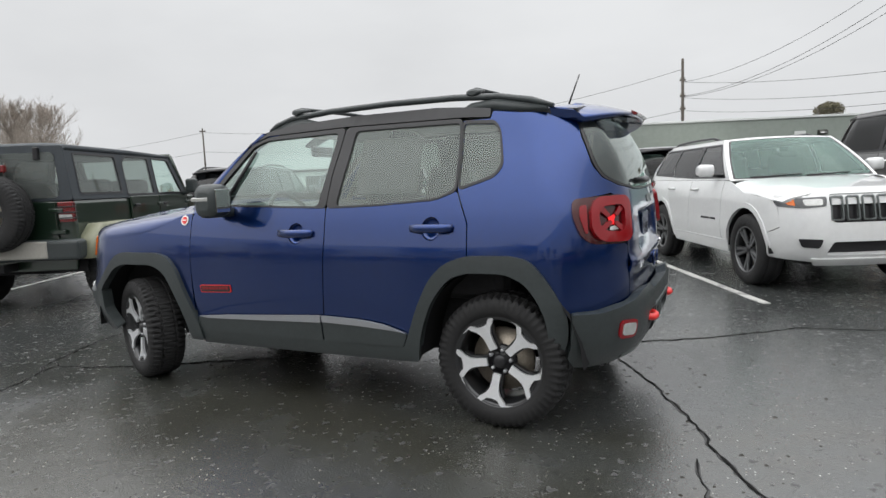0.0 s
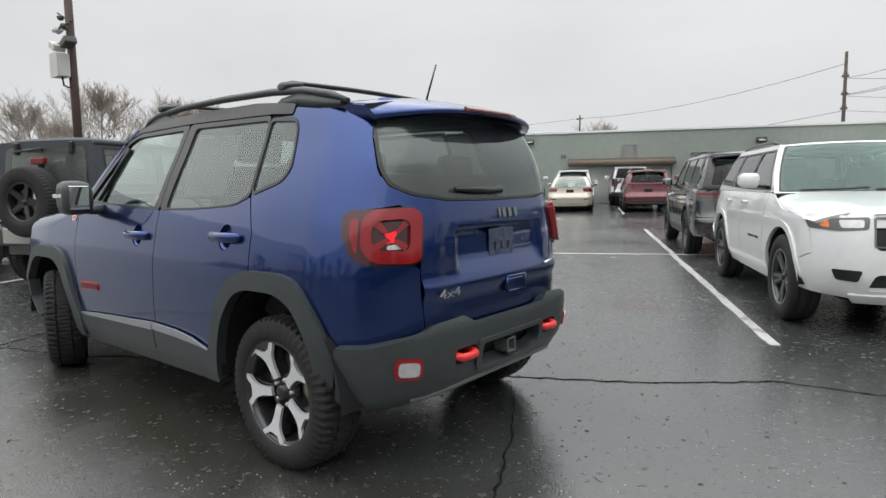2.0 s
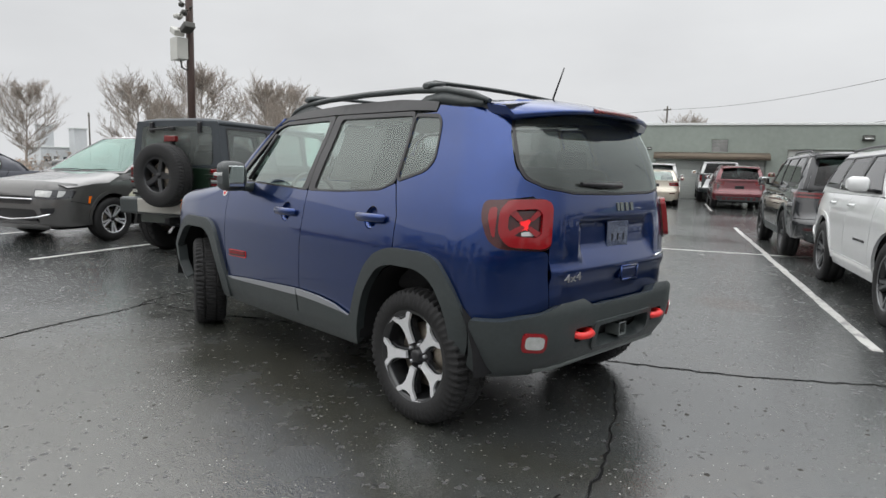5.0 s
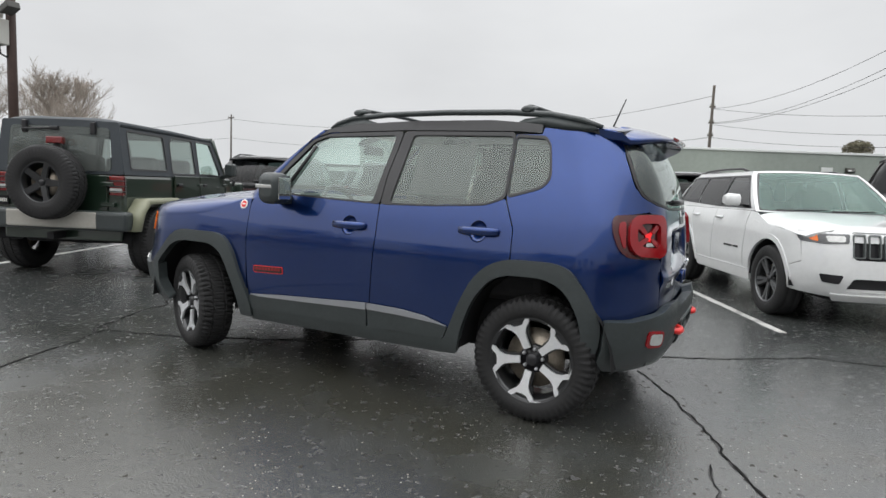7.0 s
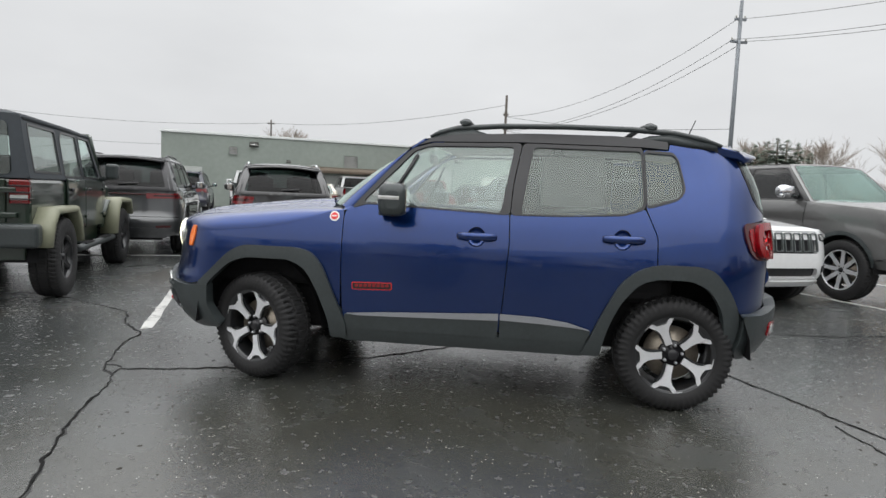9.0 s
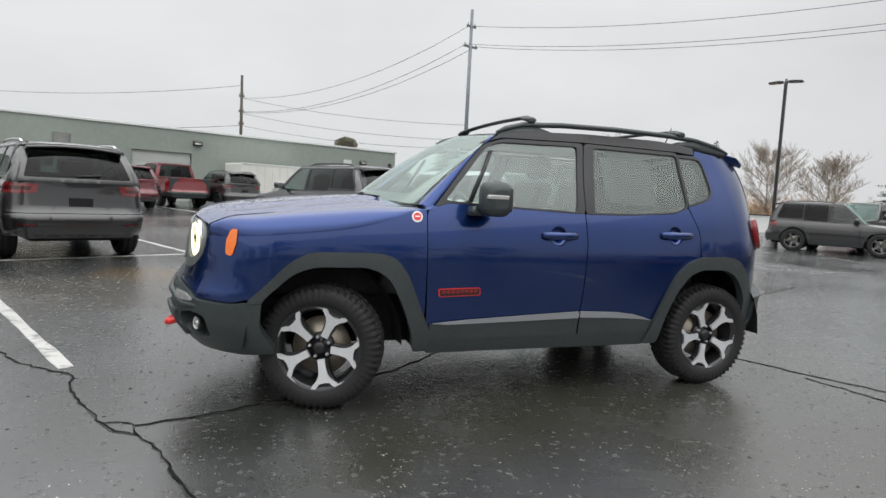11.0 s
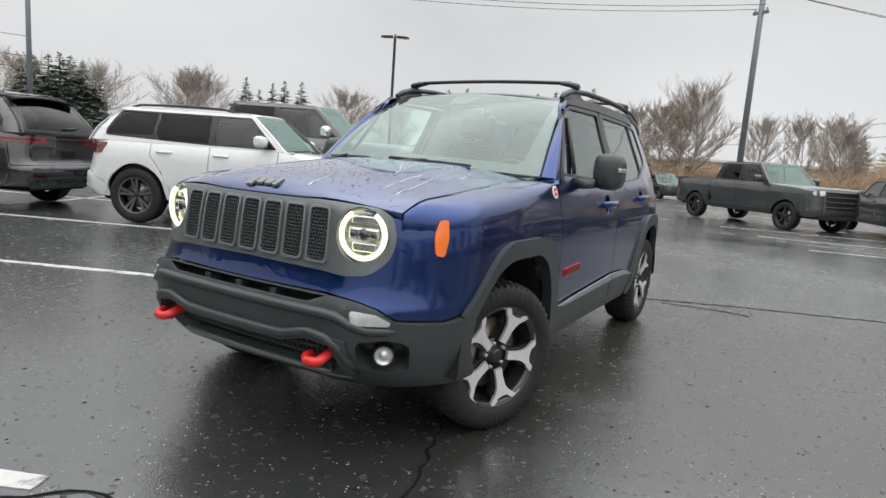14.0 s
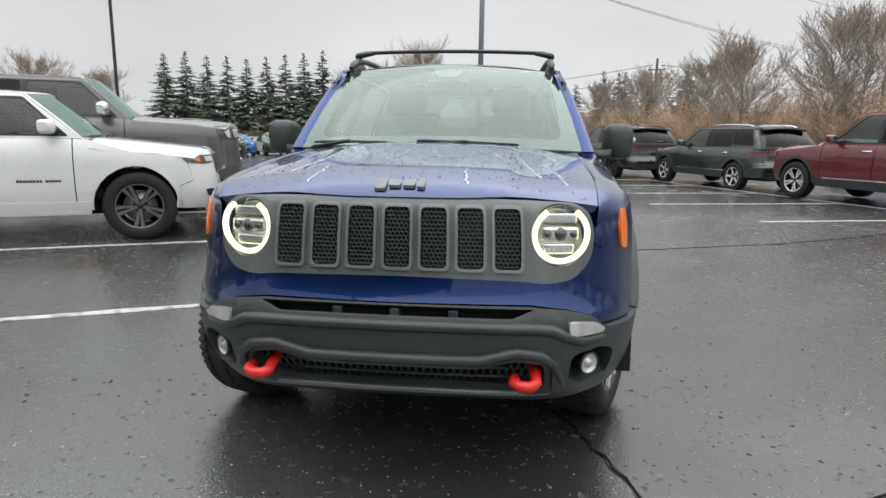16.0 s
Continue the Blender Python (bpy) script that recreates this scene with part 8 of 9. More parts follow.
part("roof_edge", block(-9.6, -6.25, 32.4, 40.1, 2.2, 2.36, 0.01), DARKCAP, low)
part("door", block(-8.2, -7.3, 32.45, 32.5, -0.2, 1.95, 0.005), LAMPBODY, low)

trailer = thing("box_trailer", "white enclosed box trailer standing along the workshop wall", "trailer", LOTM)
bx = part("box", block(11.9, 16.6, 28.9, 31.0, 0.62, 2.42, 0.05), TRAILER, trailer)
for i in range(9):
    part("panel_seam", block(12.35 + 0.47 * i, 12.36 + 0.47 * i, 28.892, 28.898, 0.68, 2.36, 0), BOXGREY, bx)
part("edge_trim", join(block(11.88, 16.62, 28.87, 28.93, 2.36, 2.43, 0.01), block(11.88, 16.62, 28.87, 28.93, 0.58, 0.66, 0.01)), COPING, trailer)
part("marker_lamp", block(16.45, 16.53, 28.86, 28.88, 1.85, 1.92, 0.004), AMBER, trailer)
for xx in (13.9, 14.8):
    part("wheel", moved(lathe([(0.0, -0.1), (0.2, -0.1), (0.33, -0.09), (0.36, 0.0), (0.33, 0.09), (0.0, 0.1)], 24), Matrix.Translation((xx, 29.05, 0.36 + 0.13))), RUBBER, trailer)
    part("mudguard", loft([[Vector((xx + 0.44 * math.cos(a), yy, 0.49 + 0.44 * math.sin(a))) for a in [math.pi * i / 8 for i in range(9)]] for yy in (28.82, 29.1)], False), BLACKALLOY, trailer)
part("drawbar", join(tube([(11.9, 29.4, 0.58), (10.9, 29.95, 0.58)], 0.05, 6), tube([(11.9, 30.5, 0.58), (10.9, 29.95, 0.58)], 0.05, 6), tube([(11.0, 29.95, 0.1), (11.0, 29.95, 0.9)], 0.04, 6)), BLACKALLOY, trailer)


# ---- poles, lamps and overhead cables ----
def cable(a, b, sag, r=0.02, label="thin black overhead cable"):
    a, b = Vector(a), Vector(b)
    pts = [a.lerp(b, i / 22) - Vector((0, 0, sag * 4 * (i / 22) * (1 - i / 22))) for i in range(23)]
    ob = part("overhead_cable", tube(pts, r, 5), WIREMAT, None)
    return tagged(ob, label, "cable", "overhead cables", "structure")


cp = thing("camera_pole", "tall brown steel pole with floodlights, cameras and a grey box", "pole", pose(-11.0, 3.03, 0))
pl = part("pole", tube([(0, 0, 0), (0, 0, 3.5), (0, 0, 7.6)], [0.095, 0.085, 0.075], 12), POLEBROWN, cp)
part("base_flange", lathe([(0.0, 0.03), (0.2, 0.03), (0.22, 0.0)], 16, "z"), POLEBROWN, pl)
bxp = part("switch_box", block(-0.30, 0.10, -0.32, -0.08, 3.62, 4.10, 0.02), BOXGREY, cp, "pale grey equipment box")
part("box_lid", block(-0.31, 0.11, -0.335, -0.32, 3.61, 4.11, 0.01), BOXGREY, bxp)
part("box_cable", tube([(-0.05, -0.2, 3.62), (0.0, -0.2, 3.45), (0.02, -0.1, 3.4), (0.0, -0.05, 3.5)], 0.02, 6), WIREMAT, bxp)
for dx, dy, z, tilt in ((-0.26, -0.18, 4.28, 25), (0.24, -0.14, 4.30, -20)):
    fl = part("floodlight", moved(block(-0.15, 0.15, -0.12, 0.12, -0.07, 0.07, 0.02), Matrix.Translation((dx, dy, z)) @ Matrix.Rotation(radians(tilt), 4, "Y")), BOXGREY if dx < 0 else LAMPBODY, cp)
    part("arm", tube([(0, 0, z + 0.1), (dx, dy, z + 0.05)], 0.025, 6), POLEBROWN, fl)
for dx, dy, z in ((-0.2, -0.16, 4.62), (0.17, -0.18, 4.62), (0.02, -0.25, 4.55)):
    cm = part("camera", moved(lathe([(0.0, -0.12), (0.05, -0.115), (0.055, 0.08), (0.0, 0.1)], 14, "x"), Matrix.Translation((dx, dy, z)) @ Matrix.Rotation(radians(30 if dx < 0 else 150), 4, "Z")), BOXGREY if dx < 0.1 else LAMPBODY, cp)
    part("bracket", tube([(0, 0, z + 0.08), (dx * 0.6, dy * 0.6, z + 0.1), (dx, dy, z + 0.03)], 0.018, 6), LAMPBODY, cm)
part("side_arm", tube([(-0.32, -0.1, 5.0), (0.0, 0.0, 4.8), (0.30, -0.05, 4.75)], 0.02, 6), LAMPBODY, cp)
part("dome_camera", moved(lathe([(0.0, -0.06), (0.06, -0.03), (0.07, 0.03), (0.0, 0.08)], 12, "z"), Matrix.Translation((-0.14, -0.12, 4.86))), LAMPBODY, cp)


def power_pole(x, y, h, arms, label, r=0.15, material=TIMBER, turn=0.0):
    p = thing("utility_pole", label, "pole", pose(x, y, ground_z(x, y), 0, 0, turn), "utility poles")
    part("pole", tube([(0, 0, 0), (0, 0, h * 0.5), (0, 0, h)], [r, r * 0.85, r * 0.7], 12), material, p)
    for z, span in arms:
        arm = part("cross_arm", block(-span, span, -0.05, 0.05, z - 0.06, z + 0.06, 0.01), material, p)
        for xx in (-span + 0.08, span - 0.08):
            part("insulator", moved(lathe([(0.0, 0.0), (0.05, 0.0), (0.035, 0.05), (0.055, 0.08), (0.03, 0.16), (0.0, 0.17)], 10, "z"), Matrix.Translation((xx, 0, z + 0.06))), BOXGREY, arm)
    return p


power_pole(11.1, 30.0, 12.0, ((11.05, 0.34), (9.9, 0.5)), "tall slim grey utility pole with short cross arms", 0.13, POLEGREY, 20)
power_pole(-1.4, 44.0, 9.0, ((7.5, 0.2), (6.4, 0.2), (5.5, 0.2)), "timber utility pole behind the workshop", 0.13)
steel = power_pole(26.0, 1.0, 13.0, ((8.5, 0.35),), "tall galvanised steel pole on the far side of the lot", 0.14, POLEGREY, 60)
power_pole(74.0, -18.0, 11.0, ((9.7, 1.0), (8.2, 0.9)), "distant timber utility pole with two cross arms", 0.2, TIMBER, 70)
for z0, z1, dx, sag in ((11.2, 7.6, 0.0, 1.2), (10.05, 6.6, -0.3, 1.15), (9.95, 6.55, 0.3, 1.15)):
    cable((11.1 + dx, 30.0, z0), (-1.4 + dx * 0.4, 44.0, z1), sag, 0.014)
for z0, z1, dx, sag in ((11.1, 9.43, 0.0, 1.13), (10.05, 8.55, -0.3, 1.1), (9.95, 8.45, 0.3, 1.1)):
    cable((11.1 + dx, 30.0, z0), (26.0 + dx * 0.6, 1.0 + dx * 0.6, z1), sag, 0.012)
for z0, z1 in ((7.6, 5.4), (6.5, 4.5), (5.6, 4.0)):
    cable((-1.4, 44.0, z0), (11.1, 30.0, z1), 0.35, 0.012)
power_pole(-28.0, 61.0, 8.6, ((8.2, 0.4),), "timber utility pole beyond the workshop", 0.12)
power_pole(-56.5, 51.3, 8.8, ((8.4, 0.5),), "timber utility pole beyond the workshop", 0.12)
power_pole(-87.0, 20.0, 7.4, ((7.0, 0.4),), "distant thin timber pole", 0.12)
for z0, z1 in ((8.5, 8.5), (5.6, 6.2)):
    cable((-1.4, 44.0, z0), (-28.0, 61.0, z1), 0.7, 0.016)
    cable((-28.0, 61.0, z1), (-56.5, 51.3, z1), 0.7, 0.016)
    cable((-56.5, 51.3, z1), (-130.0, 62.0, z1 + 1), 1.2, 0.016)
for (dx, dy, z0), (x1, y1, z1), sag in (((0, 0, 12.4), (58.0, -42.0, 10.6), 1.0), ((0.1, 0.2, 9.3), (60.0, -36.0, 8.4), 0.7), ((-0.1, -0.2, 9.1), (60.4, -36.3, 8.2), 0.7)):
    cable((26.0 + dx, 1.0 + dy, z0), (x1, y1, z1), sag, 0.014)
for z in (9.75, 8.25):
    cable((74, -17.5, z), (120, 40, z - 1), 1.5, 0.03)
    cable((74, -18.5, z), (80, -75, z - 0.5), 1.2, 0.03)
power_pole(60.0, -36.0, 10.6, ((8.2, 0.6), (10.3, 0.4)), "timber utility pole behind the scrub", 0.15)

lamp = thing("lot_lamp", "black double-headed car park lamp on a square post", "street lamp", pose(18.1, 14.2, ground_z(18.1, 14.2), 0, 0, -62))
part("post", block(-0.055, 0.055, -0.055, 0.055, 0.0, 6.25, 0.01), BLACKALLOY, lamp)
part("footing", lathe([(0.0, 0.55), (0.24, 0.55), (0.26, 0.53), (0.26, 0.0)], 20, "z"), CONCRETE, lamp)
for sg in (-1, 1):
    hd = part("lamp_head", loft([[Vector((sg * xx, yy, z)) for yy, z in ((-w, 6.28), (w, 6.28), (w, 6.28 + t), (-w, 6.28 + t))] for xx, w, t in ((0.08, 0.07, 0.08), (0.2, 0.14, 0.09), (0.55, 0.15, 0.06), (0.6, 0.10, 0.04))]), BLACKALLOY, lamp)
    part("lens", block(sg * 0.22 if sg > 0 else -0.52, 0.52 if sg > 0 else -0.22, -0.11, 0.11, 6.268, 6.279, 0.002), CLEARLENS, hd)
part("photocell", lathe([(0.0, 6.45), (0.05, 6.44), (0.06, 6.25)], 12, "z"), BLACKALLOY, lamp)

# ---- trees and scrub ----
TREEBARK = mat("dark_tree_bark", (0.30, 0.262, 0.228), 0.85, 0, 0, 0.2, 0.25, 3)
BARK = mat("grey_brown_bark", (0.37, 0.325, 0.285), 0.85, 0, 0, 0.2, 0.25, 3)
TWIG = mat("reddish_brown_twigs", (0.52, 0.395, 0.29), 0.9, 0, 0, 0.2, 0.3, 1.2)
NEEDLE = mat("dark_spruce_needles", (0.155, 0.190, 0.150), 0.75, 0, 0, 0.3, 0.4, 2.5)
DRYLEAF = mat("russet_dry_leaves", (0.38, 0.225, 0.12), 0.85, 0, 0, 0.2, 0.35, 1.5)
STRAW = mat("dry_yellow_grass", (0.24, 0.215, 0.10), 0.95, 0, 0, 0.1, 0.35, 0.8)


def stick(verts, faces, a, b, ra, rb, k=4):
    d = (b - a).normalized()
    s = d.cross(Vector((0.3, 0.1, 1.0))).normalized()
    t = d.cross(s)
    base = len(verts)
    for p, r in ((a, ra), (b, rb)):
        for i in range(k):
            an = 6.2832 * i / k
            verts.append(p + s * r * math.cos(an) + t * r * math.sin(an))
    faces += [(base + i, base + (i + 1) % k, base + k + (i + 1) % k, base + k + i) for i in range(k)]


def blade(verts, faces, a, b, w, rn):
    """A thin tapered twig as one sliver."""
    s = (b - a).cross(Vector((rn.uniform(-1, 1), rn.uniform(-1, 1), rn.uniform(-1, 1)))).normalized() * w
    k = len(verts)
    verts.extend([a - s, a + s, b])
    faces.append((k, k + 1, k + 2))


def as_part(name, data, material, parent, label=""):
    me = bpy.data.meshes.new(name)
    me.from_pydata(data[0], [], data[1])
    me.materials.append(material)
    ob = new(name, me)
    ob.parent = parent
    if label:
        ob["label"] = label
    return ob


def grow(rn, wood, twigs, p, d, length, r, depth):
    if depth == 0:
        blade(*twigs, p, p + d * length, max(r, 0.0013), rn)
        return
    steps = 3
    for i in range(steps):
        q = p + d * length / steps
        tgt = wood if depth >= 3 else twigs
        r = max(r, 0.0012)
        stick(*tgt, p, q, r, r * 0.86, 6 if depth >= 4 else (4 if depth >= 2 else 3))
        r *= 0.86
        p = q
        d = (d + Vector((rn.uniform(-0.13, 0.13), rn.uniform(-0.13, 0.13), rn.uniform(0.0, 0.11)))).normalized()
        if depth > 0 and (i > 0 or depth < 4):
            for _ in range((3 if depth == 1 else 2) if depth < 4 else 1):
                az = rn.uniform(0, 6.283)
                side = Vector((math.cos(az), math.sin(az), rn.uniform(0.05, 0.6)))
                grow(rn, wood, twigs, p, (d * 0.80 + side * 0.50).normalized(), length * rn.uniform(0.50, 0.72), r * 0.62, depth - 1)


def bare_tree(seed, label, group=""):
    """A leader that wavers upwards, with ascending limbs that fill an egg-shaped crown."""
    rn = random.Random(seed)
    t = thing("bare_tree", label, "tree", None, group)
    wood, twigs = ([], []), ([], [])
    p, r, fork = Vector((0, 0, -0.02)), 0.017, rn.uniform(0.16, 0.22)
    for k in range(15):
        q = p + Vector((rn.uniform(-0.010, 0.010), rn.uniform(-0.010, 0.010), 0.058))
        stick(*wood, p, q, r, r * 0.90, 7)
        p, r = q, r * 0.90
        if p.z < fork:
            continue
        f = (p.z - fork) / (0.86 - fork)
        for m in range(2 if f < 0.75 else 3):
            az = 2.4 * k + 3.0 * m + rn.uniform(-0.5, 0.5)
            rise = 0.42 + 1.0 * f + rn.uniform(-0.15, 0.2)
            L = (0.27 * math.sin(math.pi * (0.22 + 0.66 * f)) + 0.02) * rn.uniform(0.75, 1.15)
            grow(rn, wood, twigs, p, Vector((math.cos(az), math.sin(az), rise)).normalized(), L, r * 0.58, 3)
    as_part("trunk", wood, TREEBARK, t)
    as_part("crown", twigs, TREEBARK, t, "bare twigs without leaves")
    return t


def spruce(seed, label, group=""):
    rn = random.Random(seed)
    t = thing("spruce_tree", label, "tree", None, group)
    tr, cr = ([], []), ([], [])
    stick(*tr, Vector((0, 0, -0.02)), Vector((0, 0, 0.5)), 0.024, 0.014, 8)
    stick(*tr, Vector((0, 0, 0.5)), Vector((0, 0, 0.97)), 0.014, 0.003, 6)
    lv = 34
    for i in range(lv):
        z = 0.22 + 0.77 * i / lv
        reach = 0.25 * (1 - i / lv) ** 0.9 + 0.004
        for k in range(8 if i < 26 else 5):
            if rn.random() < 0.15:
                continue
            az = rn.uniform(0, 6.283)
            L = reach * rn.uniform(0.6, 1.15)
            tip = Vector((L * math.cos(az), L * math.sin(az), z + (0.30 * i / lv - 0.22) * L + rn.uniform(-0.01, 0.015)))
            base = Vector((0, 0, z + 0.01))
            side = Vector((-math.sin(az), math.cos(az), 0))
            for j in range(9):
                f = 0.12 + 0.88 * j / 8
                c = base.lerp(tip, f)
                w = (0.050 * (1 - f) + 0.018) * rn.uniform(0.6, 1.3) * (0.16 + 0.74 * (1 - i / lv))
                for sg in (-1, 1):
                    b = len(cr[0])
                    out = (tip - base).normalized()
                    cr[0].extend([c, c + side * sg * w + out * w * 0.7 - Vector((0, 0, w * rn.uniform(0.2, 0.9))), c + out * w * 1.1 + Vector((0, 0, rn.uniform(-0.3, 0.2) * w))])
                    cr[1].append((b, b + 1, b + 2))
    as_part("trunk", tr, BARK, t)
    as_part("crown", cr, NEEDLE, t, "drooping dark green boughs with gaps")
    return t


def planted(kind, seeds, label, group, places):
    base = []
    for i, (x, y, h, w) in enumerate(places):
        m = pose(x, y, ground_z(x, y) - 0.02, 0, 0, (i * 77) % 360) @ Matrix.Diagonal((h * w, h * w, h, 1))
        if i < seeds:
            t = kind(11 + i * 5, label, group)
            t.matrix_world = m
            base.append(t)
        else:
            src = base[i % seeds]
            cp_ = copy_thing(src, Matrix())
            cp_.matrix_basis = m


planted(bare_tree, 4, "leafless pale-barked tree with a rounded crown of twigs", "bare trees", [
    (-49, 27, 8.0, 0.95), (-44, 12.3, 6.6, 1.1), (-42.4, 16.2, 7.9, 1.15), (-39, 19.6, 6.8, 1.1), (-56, 7.5, 6.8, 1.1), (-62, 33, 8.0, 1.0), (-60, 20, 7, 1.2),
    (54.5, 12.9, 7.2, 1.0), (55.0, 10.7, 7.7, 0.95), (55.5, 7.9, 9.3, 0.95), (54.5, 14.9, 6.8, 1.0), (58.0, 9.3, 7.4, 1.0), (60, 3.0, 7.0, 0.8), (63, -0.5, 7.4, 0.8), (66, -4.0, 7.0, 0.9), (58, 16, 6.0, 0.9), (36.6, -19.9, 8.6, 1.0), (43, -17, 8.2, 1.0), (39, -23, 9.5, 1.0), (33.5, -24, 9.0, 1.0), (48, -16, 7.4, 1.0), (56, -13, 7.0, 1.0), (63, -10, 7.0, 1.0), (30, -27, 9.2, 1.0), (70, -4, 8.0, 1.0),
    (26, 39, 6.2, 1.1), (29, 41, 6.4, 1.1), (21, 42, 5.6, 1.2), (40, 35, 6.6, 1.1), (44, 33, 6.0, 1.2), (18, 46, 6.0, 1.1), (-26, 62, 7.0, 1.0), (66, -16, 8.4, 1.0), (52, -19, 8.6, 1.0),
    # behind the camera, never in view: added for the car doors to mirror
    (-47, -41, 7.5, 1.2), (-38, -44, 9.0, 1.1), (-30, -40, 6.5, 1.2), (-21, -43, 8.4, 1.2), (-14, -40, 7.0, 1.2), (-6, -42, 9.2, 1.1), (2, -40, 6.8, 1.2), (10, -43, 8.8, 1.2), (17, -41, 7.4, 1.1)])
planted(spruce, 3, "dark olive-green spruce with gaps between its boughs", "spruces", [(x, y, h * 1.06, w * 1.25) for x, y, h, w in [
    (47.7, 29.3, 8.0, 0.95), (48.4, 27.7, 8.2, 0.9), (49.1, 26.1, 7.9, 0.95), (49.8, 24.6, 8.0, 0.9), (50.5, 23.1, 7.8, 1.0), (51.2, 21.5, 8.1, 0.95), (51.9, 20.0, 8.4, 0.9), (52.7, 18.5, 8.6, 0.95), (53.5, 17.0, 8.9, 0.9),
    (13.2, 39.8, 5.1, 1.3), (14.9, 39.2, 5.0, 1.2), (15.5, 38.9, 5.3, 1.2), (16.1, 38.5, 5.5, 1.2), (16.6, 38.2, 5.7, 1.25), (17.1, 38.0, 5.6, 1.2), (17.7, 37.7, 5.4, 1.2), (18.3, 37.3, 4.8, 1.2),
    (34.1, 42.0, 7.0, 0.95), (35.0, 41.3, 6.2, 0.9), (35.8, 40.5, 6.8, 0.95), (36.6, 39.8, 7.1, 0.9), (37.7, 38.8, 7.2, 0.95),
    (72, -11.5, 9.0, 1.0), (70, -13.0, 8.6, 1.0), (74.5, -14.5, 9.2, 1.0), (71, -16.8, 8.8, 1.1), (66, -19.5, 9.0, 1.2), (78, -9, 8.0, 1.1), (80, -6, 7.4, 1.1), (60.5, -14.5, 6.0, 1.4)]])
# round pine on the skyline behind the workshop
rn = random.Random(77)
pine = thing("pine_tree", "round-topped pine behind the workshop", "tree", pose(9.5, 62.0, 0))
tr = ([], [])
stick(*tr, Vector((0, 0, 0)), Vector((0.1, 0, 6.0)), 0.16, 0.08, 8)
cr = ([], [])
for _ in range(1500):
    a, c, r = rn.uniform(0, 6.283), rn.uniform(-0.5, 1), rn.random() ** 0.4
    s = math.sqrt(1 - c * c)
    p = Vector((1.25 * r * s * math.cos(a), 1.25 * r * s * math.sin(a), 6.1 + 0.85 * r * c))
    b = len(cr[0])
    cr[0].extend([p + Vector([rn.uniform(-0.14, 0.14) for _ in range(3)]) for _ in range(3)])
    cr[1].append((b, b + 1, b + 2))
as_part("trunk", tr, BARK, pine)
as_part("crown", cr, mat("olive_pine_needles", (0.14, 0.13, 0.09), 0.8, 0, 0, 0.2, 0.3, 1), pine)


def brush(name, label, spots, height, material, leaf, seed, leafy=0.5):
    """Scrub: thin stems that fork, and a scatter of dry leaves."""
    rn = random.Random(seed)
    st, lf = ([], []), ([], [])
    for x, y in spots:
        z0, h = ground_z(x, y), height * rn.uniform(0.55, 1.1)
        for _ in range(8):
            a, lean = rn.uniform(0, 6.283), rn.uniform(0.1, 0.5)
            p = Vector((x + rn.uniform(-0.5, 0.5), y + rn.uniform(-0.5, 0.5), z0))
            d = Vector((lean * math.cos(a), lean * math.sin(a), 1)).normalized()
            q = p + d * h * rn.uniform(0.5, 1.0)
            stick(*st, p, q, 0.024, 0.009, 3)
            for _ in range(14):
                s = p.lerp(q, rn.uniform(0.25, 1.0))
                e = s + Vector((rn.uniform(-0.7, 0.7), rn.uniform(-0.7, 0.7), rn.uniform(0.1, 0.9))) * h * 0.22
                blade(*st, s, e, 0.016, rn)
                for _ in range(7):
                    g = s.lerp(e, rn.uniform(0.4, 1.0))
                    blade(*st, g, g + Vector((rn.uniform(-0.6, 0.6), rn.uniform(-0.6, 0.6), rn.uniform(-0.1, 0.6))) * h * 0.15, 0.009, rn)
                if rn.random() < leafy:
                    for _ in range(3):
                        c = s.lerp(e, rn.uniform(0.3, 1.1)) + Vector([rn.uniform(-0.1, 0.1) for _ in range(3)])
                        b = len(lf[0])
                        lf[0].extend([c + Vector([rn.uniform(-0.09, 0.09) for _ in range(3)]) for _ in range(3)])
                        lf[1].append((b, b + 1, b + 2))
    ob = thing(name, label, "scrub", None, "", "stuff")
    as_part("stems", st, material, ob)
    as_part("dry_leaves", lf, leaf, ob)


rn = random.Random(5)
belt = []
line = [(80.0, -2.0), (66.0, -9.5), (52.0, -13.5), (42.0, -16.5), (35.0, -20.5), (27.0, -27.0), (20.0, -34.0)]
for a, b in zip(line, line[1:]):
    k = int(math.dist(a, b) / 0.75)
    for i in range(k):
        t = i / k
        for row in range(4):
            belt.append((a[0] + (b[0] - a[0]) * t + rn.uniform(-0.9, 0.9) + row * 1.3, a[1] + (b[1] - a[1]) * t + rn.uniform(-0.9, 0.9) - row * 1.3))
brush("scrub_belt", "tangled reddish-brown leafless scrub along the lot", belt, 4.8, TWIG, DRYLEAF, 3, 0.35)
brush("tall_scrub", "tall grey-brown leafless thicket", [(x + 1.5, y - 2.0) for x, y in belt[::5] if x < 52], 8.2, BARK, DRYLEAF, 31, 0.25)
under = [(47.5 + 7.0 * t + rn.uniform(-1.2, 1.2), 31.5 - 15.5 * t + rn.uniform(-1.2, 1.2)) for t in [i / 70 for i in range(70)]]
under += [(53.5 + 14 * t + rn.uniform(-2, 2), 15.5 - 22 * t + rn.uniform(-2, 2)) for t in [i / 150 for i in range(150)]]
under += [(12 + 34 * t + rn.uniform(-2, 2), 43 - 9 * t + rn.uniform(-1.5, 1.5)) for t in [i / 160 for i in range(160)]]
brush("underwood", "reddish-brown bare bushes below the spruces", under, 3.2, TWIG, DRYLEAF, 8, 0.3)
# out of view too: a dark band for the paint to mirror
south = [(-60 + 120 * rn.random(), -36 - 5 * rn.random()) for _ in range(380)]
